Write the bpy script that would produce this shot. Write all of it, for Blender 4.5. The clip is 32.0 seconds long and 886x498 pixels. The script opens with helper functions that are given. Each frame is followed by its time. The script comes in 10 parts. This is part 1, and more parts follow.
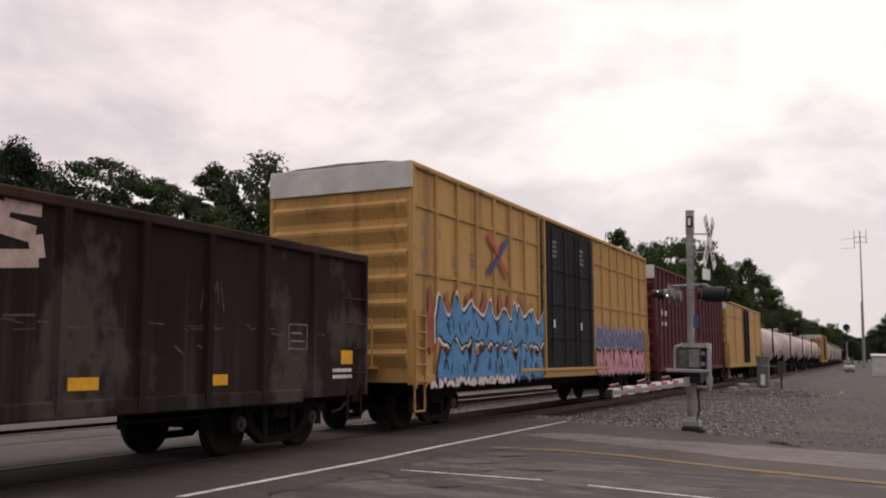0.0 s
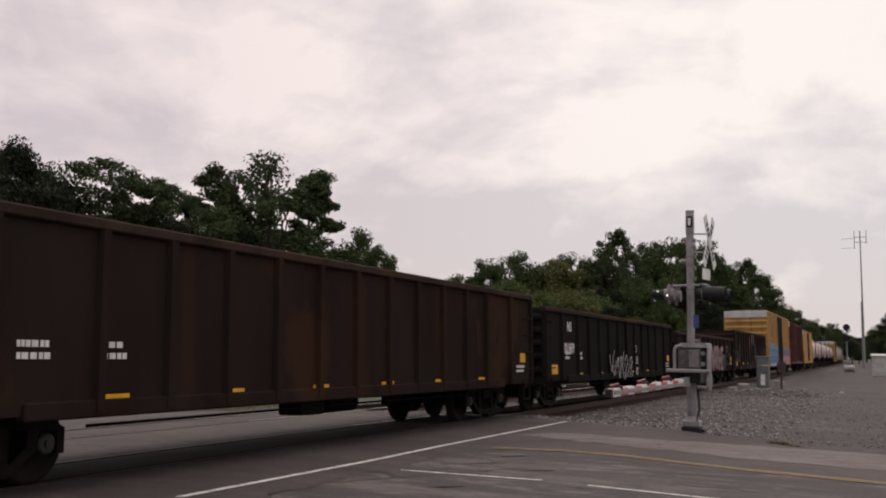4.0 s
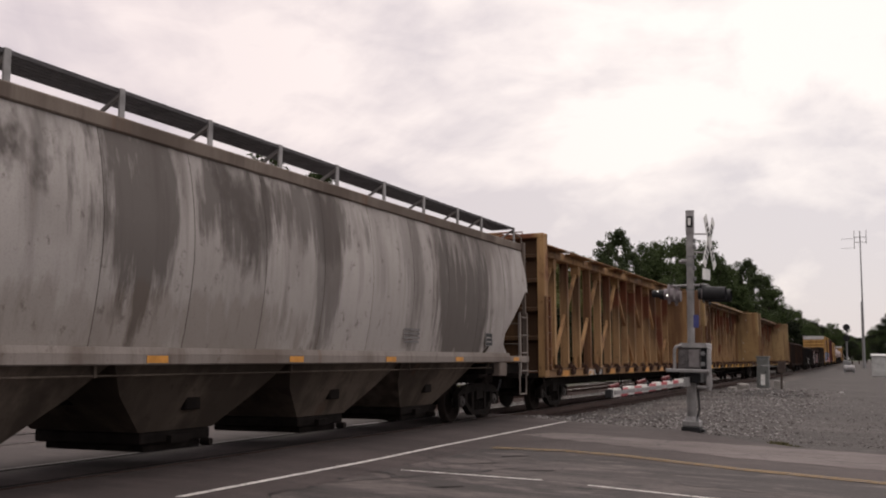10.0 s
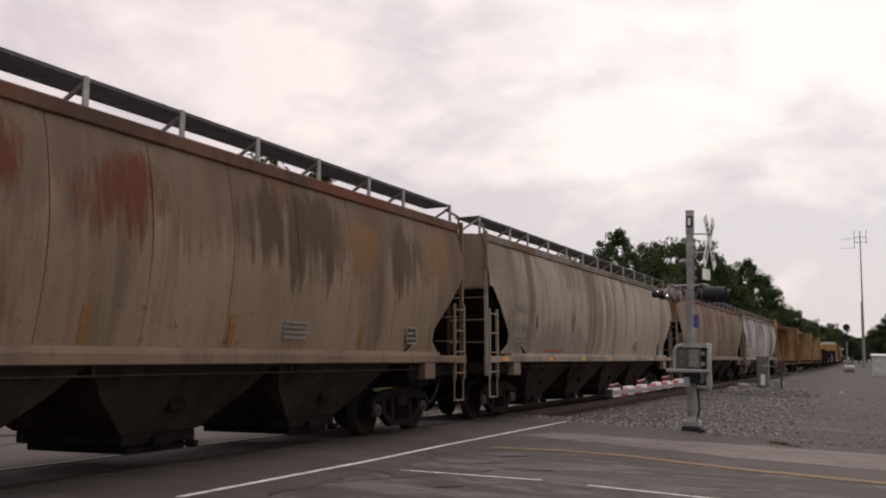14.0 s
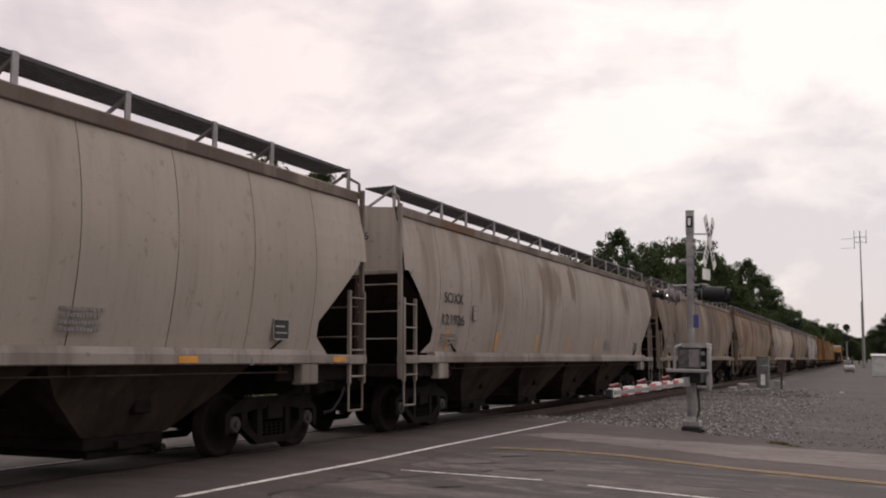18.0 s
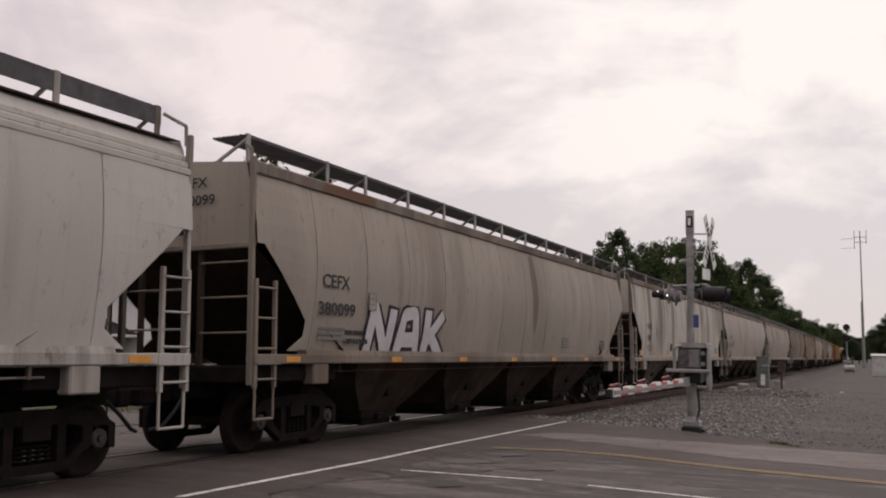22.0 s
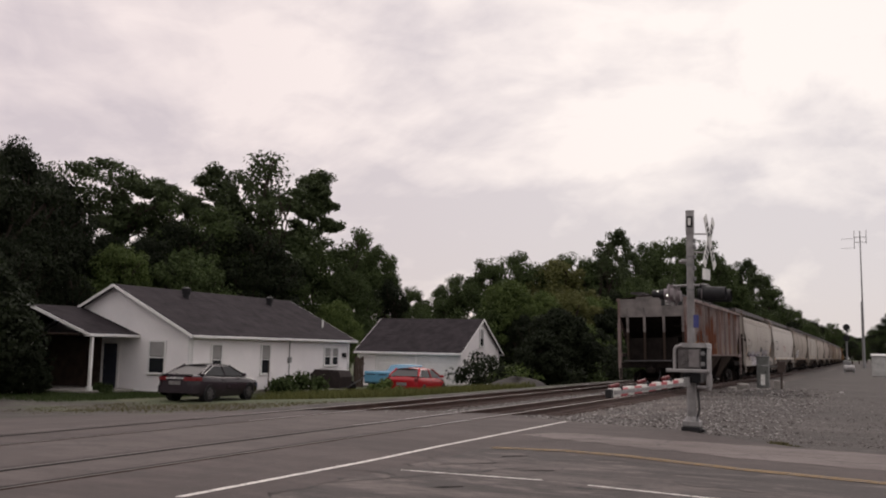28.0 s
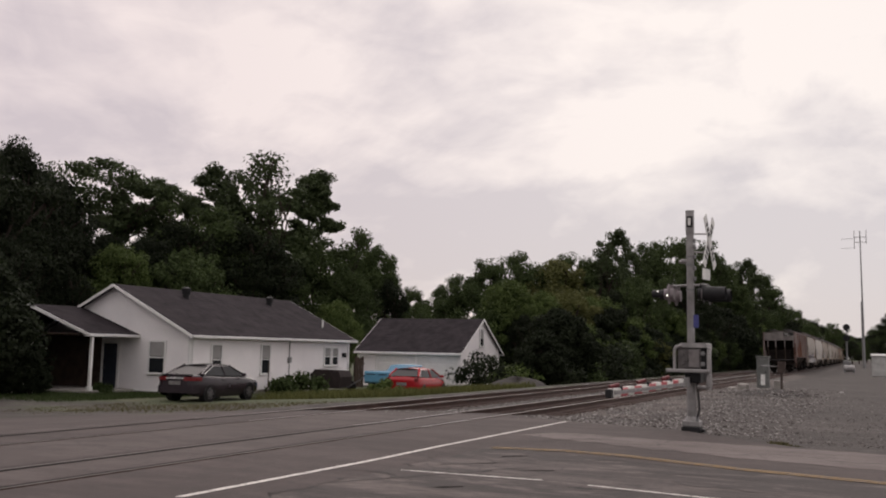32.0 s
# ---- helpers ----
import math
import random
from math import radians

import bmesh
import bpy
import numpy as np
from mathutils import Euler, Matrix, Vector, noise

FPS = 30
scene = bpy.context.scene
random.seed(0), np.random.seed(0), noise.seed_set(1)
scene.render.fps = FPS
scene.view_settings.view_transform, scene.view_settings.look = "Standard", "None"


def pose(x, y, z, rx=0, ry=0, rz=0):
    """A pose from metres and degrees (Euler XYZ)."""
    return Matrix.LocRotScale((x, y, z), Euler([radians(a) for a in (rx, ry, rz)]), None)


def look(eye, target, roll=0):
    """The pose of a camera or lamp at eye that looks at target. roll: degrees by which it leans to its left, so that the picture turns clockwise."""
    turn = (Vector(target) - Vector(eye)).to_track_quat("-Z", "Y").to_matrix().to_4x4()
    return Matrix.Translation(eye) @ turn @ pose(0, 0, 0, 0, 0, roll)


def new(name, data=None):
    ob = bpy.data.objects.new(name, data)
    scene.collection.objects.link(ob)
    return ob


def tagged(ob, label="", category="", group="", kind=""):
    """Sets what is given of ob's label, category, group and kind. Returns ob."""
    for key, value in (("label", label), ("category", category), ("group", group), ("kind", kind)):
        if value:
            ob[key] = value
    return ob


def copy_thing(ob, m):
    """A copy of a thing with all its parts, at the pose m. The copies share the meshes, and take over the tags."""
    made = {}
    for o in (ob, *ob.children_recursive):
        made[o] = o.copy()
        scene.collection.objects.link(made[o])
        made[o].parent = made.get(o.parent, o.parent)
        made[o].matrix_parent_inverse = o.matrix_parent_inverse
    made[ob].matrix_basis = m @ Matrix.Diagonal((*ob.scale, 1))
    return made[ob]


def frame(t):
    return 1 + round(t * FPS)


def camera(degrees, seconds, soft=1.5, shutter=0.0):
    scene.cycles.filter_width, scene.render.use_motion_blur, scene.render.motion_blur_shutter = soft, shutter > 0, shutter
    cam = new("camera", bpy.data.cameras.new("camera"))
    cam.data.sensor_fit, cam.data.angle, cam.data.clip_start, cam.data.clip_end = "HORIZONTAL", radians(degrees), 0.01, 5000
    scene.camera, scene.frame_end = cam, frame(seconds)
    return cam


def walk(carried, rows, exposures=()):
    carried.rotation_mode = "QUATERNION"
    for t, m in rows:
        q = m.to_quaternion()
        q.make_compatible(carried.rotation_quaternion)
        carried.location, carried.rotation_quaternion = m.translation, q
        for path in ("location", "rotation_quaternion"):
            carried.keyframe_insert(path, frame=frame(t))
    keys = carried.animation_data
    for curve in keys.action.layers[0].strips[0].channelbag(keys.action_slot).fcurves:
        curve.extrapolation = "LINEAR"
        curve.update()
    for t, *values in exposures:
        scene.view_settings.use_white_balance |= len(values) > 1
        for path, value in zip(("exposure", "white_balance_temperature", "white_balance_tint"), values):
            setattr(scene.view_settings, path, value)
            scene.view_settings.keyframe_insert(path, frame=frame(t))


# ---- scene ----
# ---- camera: stands still on the pavement, eye 1.585 m above the rail ----
EYE = Vector((0, 0, 1.585))
PSI, PITCH, ROLL = radians(25.12), radians(6.09), 1.21
AHEAD = Vector((-math.sin(PSI) * math.cos(PITCH), math.cos(PSI) * math.cos(PITCH), math.sin(PITCH)))
cam = camera(50.3, 32.0, soft=2.0)
walk(cam, [(0.0, look(EYE, EYE + AHEAD, ROLL)), (32.0, look(EYE, EYE + AHEAD, ROLL))],
     exposures=[(0.0, 0.08, 6950, 17.3), (1.0, -0.08, 6950, 17.3), (2.0, -0.12, 6950, 17.3), (3.0, -0.12, 6950, 17.3), (5.0, -0.03, 6950, 17.3), (7.0, 0.00, 6950, 17.3), (9.0, 0.03, 6950, 17.3), (12.0, 0.06, 6950, 17.3), (14.0, 0.03, 6950, 17.3), (18.0, 0.04, 6950, 17.3), (20.0, 0.00, 6950, 17.3), (22.0, -0.04, 6950, 17.3), (28.0, -0.04, 6950, 17.3), (30.0, -0.08, 6950, 17.3), (32.0, -0.08, 6950, 17.3)])

# ---- world: overcast sky, a bright thin patch where the sun hides ----
SUN_EL, SUN_AZ = radians(40), radians(-25)          # azimuth against the track's direction, left is negative
SUN_DIR = Vector((math.sin(SUN_AZ) * math.cos(SUN_EL), math.cos(SUN_AZ) * math.cos(SUN_EL), math.sin(SUN_EL)))


def make_world():
    w = bpy.data.worlds.new("overcast_sky")
    scene.world = w
    w.use_nodes = True
    nt = w.node_tree
    nt.nodes.clear()
    n = nt.nodes.new
    L = nt.links.new
    sky = n("ShaderNodeTexSky")
    sky.sky_type, sky.sun_disc = "NISHITA", False
    sky.sun_elevation, sky.sun_rotation = SUN_EL, SUN_AZ
    tc = n("ShaderNodeTexCoord")
    sep = n("ShaderNodeSeparateXYZ")
    L(tc.outputs["Generated"], sep.inputs[0])
    # the cloud deck is a plane overhead: direction divided by its height
    up = n("ShaderNodeMath"); up.operation = "MAXIMUM"; up.inputs[1].default_value = 0.0
    L(sep.outputs[2], up.inputs[0])
    hz = n("ShaderNodeMath"); hz.operation = "ADD"; hz.inputs[1].default_value = 0.62
    L(up.outputs[0], hz.inputs[0])
    div = n("ShaderNodeVectorMath"); div.operation = "DIVIDE"
    comb = n("ShaderNodeCombineXYZ")
    for i in range(3):
        L(hz.outputs[0], comb.inputs[i])
    L(tc.outputs["Generated"], div.inputs[0]); L(comb.outputs[0], div.inputs[1])
    mp = n("ShaderNodeMapping")
    mp.inputs["Location"].default_value = (3.1, 1.7, 0)
    mp.inputs["Rotation"].default_value = (0, 0, radians(35))
    mp.inputs["Scale"].default_value = (1.0, 1.25, 0.6)
    L(div.outputs[0], mp.inputs[0])
    big = n("ShaderNodeTexNoise")
    big.inputs["Scale"].default_value, big.inputs["Detail"].default_value = 2.5, 7
    big.inputs["Roughness"].default_value, big.inputs["Distortion"].default_value = 0.58, 0.35
    L(mp.outputs[0], big.inputs["Vector"])
    ramp = n("ShaderNodeValToRGB")
    ramp.color_ramp.elements[0].position, ramp.color_ramp.elements[1].position = 0.41, 0.66
    ramp.color_ramp.elements[0].color = (0.60, 0.595, 0.615, 1)
    ramp.color_ramp.elements[1].color = (0.86, 0.846, 0.815, 1)
    # the bright break in the clouds over the line, and the grey bank under it
    lit = big.outputs[0]
    # soft heaps at a smaller scale, flattened towards the horizon
    flat_map = n("ShaderNodeMapping")
    flat_map.inputs["Scale"].default_value = (1.0, 1.0, 2.3)
    flat_map.inputs["Rotation"].default_value = (0, radians(14), 0)
    L(tc.outputs["Generated"], flat_map.inputs[0])
    for scale_, weight_, distort in ((6.0, 0.34, 0.6), (15.0, 0.20, 0.9)):
        heap = n("ShaderNodeTexNoise")
        heap.inputs["Scale"].default_value, heap.inputs["Detail"].default_value = scale_, 4
        heap.inputs["Roughness"].default_value, heap.inputs["Distortion"].default_value = 0.5, distort
        L(flat_map.outputs[0], heap.inputs["Vector"])
        part_of = n("ShaderNodeMath"); part_of.operation = "MULTIPLY_ADD"
        L(heap.outputs[0], part_of.inputs[0]); part_of.inputs[1].default_value = weight_; L(lit, part_of.inputs[2])
        less = n("ShaderNodeMath"); less.operation = "SUBTRACT"; less.inputs[1].default_value = weight_ * 0.5
        L(part_of.outputs[0], less.inputs[0])
        lit = less.outputs[0]
    for (az, el), rx, ry, amount in (((-15, 13.2), 0.16, 0.040, 0.17), ((-25, 11.6), 0.07, 0.018, 0.10), ((-2, 18), 0.06, 0.06, 0.16), ((-8, 11.8), 0.05, 0.035, -0.13), ((-2, 12.5), 0.05, 0.05, -0.10), ((-18, 9.2), 0.10, 0.025, -0.07), ((-6, 4.5), 0.22, 0.075, -0.15),
                                      ((-48, 17.5), 0.13, 0.075, 0.12), ((-33, 14.2), 0.12, 0.03, 0.05), ((-27, 20), 0.12, 0.025, -0.07)):
        a, e = radians(az), radians(el)
        d = Vector((math.sin(a) * math.cos(e), math.cos(a) * math.cos(e), math.sin(e)))
        side_v, up_v = Vector((math.cos(a), -math.sin(a), 0)), Vector((0, 0, 1))
        off = n("ShaderNodeVectorMath"); off.operation = "SUBTRACT"; off.inputs[1].default_value = d
        L(tc.outputs["Generated"], off.inputs[0])
        wig = n("ShaderNodeVectorMath"); wig.operation = "MULTIPLY_ADD"
        wig.inputs[1].default_value = (0.16, 0.16, 0.10)
        L(big.outputs["Color"], wig.inputs[0]); L(off.outputs[0], wig.inputs[2])
        shift = n("ShaderNodeVectorMath"); shift.operation = "SUBTRACT"; shift.inputs[1].default_value = (0.08, 0.08, 0.05)
        L(wig.outputs[0], shift.inputs[0])
        sq = []
        for v, r in ((side_v, rx), (up_v, ry)):
            dt = n("ShaderNodeVectorMath"); dt.operation = "DOT_PRODUCT"; dt.inputs[1].default_value = v / r
            L(shift.outputs[0], dt.inputs[0])
            pw = n("ShaderNodeMath"); pw.operation = "MULTIPLY"
            L(dt.outputs["Value"], pw.inputs[0]); L(dt.outputs["Value"], pw.inputs[1])
            sq.append(pw.outputs[0])
        ad = n("ShaderNodeMath"); ad.operation = "ADD"
        L(sq[0], ad.inputs[0]); L(sq[1], ad.inputs[1])
        sm = n("ShaderNodeMapRange"); sm.interpolation_type = "SMOOTHSTEP"
        sm.inputs[1].default_value, sm.inputs[2].default_value, sm.inputs[3].default_value, sm.inputs[4].default_value = 0.0, 1.8, amount, 0.0
        L(ad.outputs[0], sm.inputs[0])
        su = n("ShaderNodeMath"); su.operation = "ADD"
        L(lit, su.inputs[0]); L(sm.outputs[0], su.inputs[1])
        lit = su.outputs[0]
    L(lit, ramp.inputs[0])
    # brighter towards the hidden sun
    dot = n("ShaderNodeVectorMath"); dot.operation = "DOT_PRODUCT"
    dot.inputs[1].default_value = Vector((0.1, 0.86, 0.5))
    L(tc.outputs["Generated"], dot.inputs[0])
    glow = n("ShaderNodeMapRange"); glow.interpolation_type = "SMOOTHSTEP"
    glow.inputs[1].default_value, glow.inputs[2].default_value = 0.70, 1.0
    glow.inputs[3].default_value, glow.inputs[4].default_value = 0.95, 1.10
    L(dot.outputs["Value"], glow.inputs[0])
    # the deck is brighter overhead than at the horizon
    zen = n("ShaderNodeMapRange")
    zen.inputs[1].default_value, zen.inputs[2].default_value = 0.36, 1.0
    zen.inputs[3].default_value, zen.inputs[4].default_value = 1.0, 2.3
    L(up.outputs[0], zen.inputs[0])
    dull = n("ShaderNodeMapRange"); dull.interpolation_type = "SMOOTHSTEP"
    dull.inputs[1].default_value, dull.inputs[2].default_value = -0.6, 0.45
    dull.inputs[3].default_value, dull.inputs[4].default_value = 0.85, 1.0
    L(dot.outputs["Value"], dull.inputs[0])
    m0 = n("ShaderNodeMath"); m0.operation = "MULTIPLY"
    L(glow.outputs[0], m0.inputs[0]); L(dull.outputs[0], m0.inputs[1])
    m1 = n("ShaderNodeMath"); m1.operation = "MULTIPLY"
    L(m0.outputs[0], m1.inputs[0]); L(zen.outputs[0], m1.inputs[1])
    bg1, bg2, add = n("ShaderNodeBackground"), n("ShaderNodeBackground"), n("ShaderNodeAddShader")
    bg1.inputs[1].default_value = 0.008
    L(sky.outputs[0], bg1.inputs[0])
    # a rosier deck away from the sun
    rosy = n("ShaderNodeVectorMath"); rosy.operation = "DOT_PRODUCT"; rosy.inputs[1].default_value = (math.sin(SUN_AZ - 0.9), math.cos(SUN_AZ - 0.9), 0)
    L(tc.outputs["Generated"], rosy.inputs[0])
    fac = n("ShaderNodeMapRange"); fac.interpolation_type = "SMOOTHSTEP"
    fac.inputs[1].default_value, fac.inputs[2].default_value, fac.inputs[3].default_value, fac.inputs[4].default_value = 0.35, 1.0, 0.0, 1.0
    L(rosy.outputs["Value"], fac.inputs[0])
    tint = n("ShaderNodeMix"); tint.data_type, tint.blend_type = "RGBA", "MULTIPLY"
    L(fac.outputs[0], tint.inputs[0]); L(ramp.outputs[0], tint.inputs[6]); tint.inputs[7].default_value = (1.03, 0.965, 1.0, 1)
    L(tint.outputs[2], bg2.inputs[0]); L(m1.outputs[0], bg2.inputs[1])
    out = n("ShaderNodeOutputWorld")
    L(bg1.outputs[0], add.inputs[0]); L(bg2.outputs[0], add.inputs[1]); L(add.outputs[0], out.inputs[0])


make_world()
sun = new("sun", bpy.data.lights.new("sun", "SUN"))
sun.data.energy, sun.data.angle, sun.data.color = 0.6, radians(50), (1.0, 0.96, 0.9)
sun.matrix_world = look(SUN_DIR * 50, (0, 0, 0))


# ---- materials ----
def tree_of(name):
    m = bpy.data.materials.new(name)
    m.use_nodes = True
    return m, m.node_tree, m.node_tree.nodes["Principled BSDF"]


def noise_node(nt, scale, detail=4, rough=0.55, squash=(1, 1, 1), shift=(0, 0, 0), coord="Object"):
    tc = nt.nodes.new("ShaderNodeTexCoord")
    mp = nt.nodes.new("ShaderNodeMapping")
    mp.inputs["Scale"].default_value, mp.inputs["Location"].default_value = squash, shift
    nz = nt.nodes.new("ShaderNodeTexNoise")
    nz.inputs["Scale"].default_value, nz.inputs["Detail"].default_value, nz.inputs["Roughness"].default_value = scale, detail, rough
    nt.links.new(tc.outputs[coord], mp.inputs[0])
    nt.links.new(mp.outputs[0], nz.inputs["Vector"])
    return nz.outputs[0]


def ranged(nt, value, a, b, lo=0.0, hi=1.0):
    r = nt.nodes.new("ShaderNodeMapRange")
    r.inputs[1].default_value, r.inputs[2].default_value, r.inputs[3].default_value, r.inputs[4].default_value = a, b, lo, hi
    nt.links.new(value, r.inputs[0])
    return r.outputs[0]


def mixed(nt, fac, a, b):
    mx = nt.nodes.new("ShaderNodeMix")
    mx.data_type = "RGBA"
    for sock, v in ((mx.inputs[6], a), (mx.inputs[7], b)):
        if isinstance(v, tuple):
            sock.default_value = (*v[:3], 1)
        else:
            nt.links.new(v, sock)
    if isinstance(fac, float):
        mx.inputs[0].default_value = fac
    else:
        nt.links.new(fac, mx.inputs[0])
    return mx.outputs[2]


def bumped(nt, bsdf, height, strength=0.3, dist=0.01):
    b = nt.nodes.new("ShaderNodeBump")
    b.inputs["Strength"].default_value, b.inputs["Distance"].default_value = strength, dist
    nt.links.new(height, b.inputs["Height"])
    nt.links.new(b.outputs[0], bsdf.inputs["Normal"])


def plain(name, col, rough=0.6, metal=0.0, vary=0.25, scale=6.0, bump=0.15, emit=None):
    """A surface with two scales of variation round one colour."""
    m, nt, b = tree_of(name)
    lo = tuple(c * (1 - vary) for c in col)
    hi = tuple(min(1, c * (1 + vary * 0.6)) for c in col)
    n1, n2 = noise_node(nt, scale), noise_node(nt, scale * 9, 2)
    c = mixed(nt, ranged(nt, n1, 0.3, 0.7), lo, hi)
    c = mixed(nt, ranged(nt, n2, 0.35, 0.75, 0, 0.35), c, lo)
    nt.links.new(c, b.inputs["Base Color"])
    b.inputs["Roughness"].default_value, b.inputs["Metallic"].default_value = rough, metal
    b.inputs["Specular IOR Level"].default_value = 0.5 if rough < 0.5 else 0.2 if rough < 0.75 else 0.07
    if bump:
        bumped(nt, b, n2, bump)
    if emit:
        b.inputs["Emission Color"].default_value = (*col, 1)
        b.inputs["Emission Strength"].default_value = emit
    return m


def summed(nt, a, b, k):
    """a + k * b"""
    n = nt.nodes.new("ShaderNodeMath")
    n.operation = "MULTIPLY_ADD"
    nt.links.new(b, n.inputs[0])
    n.inputs[1].default_value = k
    nt.links.new(a, n.inputs[2])
    return n.outputs[0]


def weathered(name, base, grime, rust=(0.16, 0.06, 0.03), grime_at=0.52, rust_at=0.66, seed=0.0, rough=0.6, streak=1.0, fade=0.35, run=0.05, bold=0.85, spec=0.12, mottle=0.0, stains=()):
    """Railcar paint: soft clouds of dirt, dirt and rust running down from the roof, blotches, chalky fading. Coordinates are the car's own, in metres."""
    m, nt, b = tree_of(name)
    tc = nt.nodes.new("ShaderNodeTexCoord")
    sep = nt.nodes.new("ShaderNodeSeparateXYZ")
    nt.links.new(tc.outputs["Object"], sep.inputs[0])
    height = ranged(nt, sep.outputs[2], 1.4, 4.3, -0.5, 0.5)
    cloud = summed(nt, noise_node(nt, 0.34, 5, 0.58, (1, 1, 0.5), (seed * 1.7, seed, 2)), height, run)
    broad = summed(nt, noise_node(nt, 0.8 * streak, 5, 0.60, (1, 1, 0.08), (seed, seed * 2.3, seed)), height, run)
    mid = summed(nt, noise_node(nt, 2.5 * streak, 5, 0.62, (1, 1, 0.06), (seed + 7, seed, 0)), height, run * 0.7)
    thin = noise_node(nt, 10 * streak, 3, 0.6, (1, 1, 0.04), (seed + 3, 2 * seed, 0))
    blot = summed(nt, noise_node(nt, 0.42, 6, 0.62, (1, 1, 0.65), (seed * 3 + 1, seed, 4)), height, run)
    runs = summed(nt, noise_node(nt, 1.2, 4, 0.6, (1, 1, 0.06), (seed * 5, seed, 9)), height, run)
    spots = noise_node(nt, 5.5, 6, 0.7, (1, 1, 0.8), (seed, 5, seed))
    fine = noise_node(nt, 40, 3)
    soft = noise_node(nt, 0.8, 4, 0.55, (1, 1, 0.4), (seed, 11, seed))
    pale = tuple(min(0.85, c * 1.22 + 0.012) for c in base)
    c = mixed(nt, ranged(nt, soft, 0.35, 0.65, 0, fade * 2.2), base, pale)
    info = nt.nodes.new("ShaderNodeObjectInfo")
    c = mixed(nt, ranged(nt, info.outputs["Random"], 0, 1, 0, 0.22), c, grime)
    c = mixed(nt, ranged(nt, cloud, grime_at - 0.05, grime_at + 0.10, 0, bold * 0.8), c, grime)
    c = mixed(nt, ranged(nt, broad, grime_at - 0.01, grime_at + 0.10, 0, bold), c, grime)
    c = mixed(nt, ranged(nt, mid, grime_at, grime_at + 0.12, 0, bold * 0.6), c, grime)
    c = mixed(nt, ranged(nt, thin, 0.52, 0.72, 0, 0.22), c, grime)
    if mottle:
        c = mixed(nt, ranged(nt, noise_node(nt, 1.7, 5, 0.6, (1, 1, 0.75), (seed, 3, 1)), 0.46, 0.62, 0, mottle), c, grime)
        c = mixed(nt, ranged(nt, noise_node(nt, 2.3, 4, 0.6, (1, 1, 0.5), (seed, 8, 5)), 0.53, 0.66, 0, mottle * 0.8), c, tuple(x * 0.55 for x in base))
    c = mixed(nt, ranged(nt, runs, rust_at - 0.02, rust_at + 0.09, 0, 0.6), c, rust)
    c = mixed(nt, ranged(nt, blot, rust_at - 0.025, rust_at + 0.03, 0, 0.92), c, rust)
    # single old stains: where they sit along the car and up its side, their reach, colour and strength
    if stains:
        ragged = summed(nt, noise_node(nt, 1.5, 6, 0.68, (1, 1, 0.20), (seed, 3, seed)), noise_node(nt, 6.0, 4, 0.6, (1, 1, 0.07), (seed, 9, 1)), 0.55)
        for yc, zc, ry, rz, col, amount in stains:
            yc, dist = yc - 0.3, None
            for sock, at, reach in ((sep.outputs[1], yc, ry * 1.25), (sep.outputs[2], zc, rz)):
                u = nt.nodes.new("ShaderNodeMath"); u.operation = "MULTIPLY_ADD"
                nt.links.new(sock, u.inputs[0]); u.inputs[1].default_value, u.inputs[2].default_value = 1 / reach, -at / reach
                if at == zc and reach == rz:
                    # dirt washes down: the stain tails off more slowly below
                    down = nt.nodes.new("ShaderNodeMath"); down.operation = "MULTIPLY"; down.inputs[1].default_value = -0.55
                    nt.links.new(u.outputs[0], down.inputs[0])
                    tail = nt.nodes.new("ShaderNodeMath"); tail.operation = "MAXIMUM"
                    nt.links.new(u.outputs[0], tail.inputs[0]); nt.links.new(down.outputs[0], tail.inputs[1])
                    u = tail
                q = nt.nodes.new("ShaderNodeMath"); q.operation = "MULTIPLY"
                nt.links.new(u.outputs[0], q.inputs[0]); nt.links.new(u.outputs[0], q.inputs[1])
                dist = q.outputs[0] if dist is None else summed(nt, dist, q.outputs[0], 1.0)
            dist = summed(nt, dist, ragged, 5.2)
            c = mixed(nt, ranged(nt, dist, 4.55, 5.35, amount, 0), c, col)
    c = mixed(nt, ranged(nt, spots, 0.595, 0.67, 0, 0.6), c, grime)
    c = mixed(nt, ranged(nt, fine, 0.5, 0.8, 0, 0.25), c, grime)
    nt.links.new(c, b.inputs["Base Color"])
    nt.links.new(ranged(nt, soft, 0.3, 0.7, rough - 0.05, rough + 0.2), b.inputs["Roughness"])
    b.inputs["Specular IOR Level"].default_value = spec
    bumped(nt, b, fine, 0.12)
    return m


STEEL_DARK = plain("grimy_running_gear", (0.0145, 0.0115, 0.0105), 0.8, 0.0, 0.5, 4)
WHEEL = plain("rusty_wheel_steel", (0.021, 0.016, 0.014), 0.8, 0.1, 0.4, 5)
BEARING = plain("bearing_cap_steel", (0.06, 0.054, 0.052), 0.55, 0.4, 0.3, 8)
RAIL = plain("brown_rail_steel", (0.075, 0.045, 0.038), 0.6, 0.3, 0.4, 3)
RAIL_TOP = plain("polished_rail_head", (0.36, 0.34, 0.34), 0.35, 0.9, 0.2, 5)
RAIL_DULL = plain("dull_rail_head", (0.13, 0.115, 0.11), 0.5, 0.5, 0.4, 4)
TIE = plain("weathered_tie_timber", (0.075, 0.055, 0.05), 0.9, 0, 0.5, 3)
GRATING = plain("dull_galvanised_grating", (0.10, 0.095, 0.10), 0.7, 0.3, 0.3, 6)
GALV = plain("galvanised_steel", (0.24, 0.24, 0.245), 0.6, 0.3, 0.3, 5)
ALU = plain("dull_aluminium", (0.31, 0.30, 0.30), 0.55, 0.35, 0.35, 4)
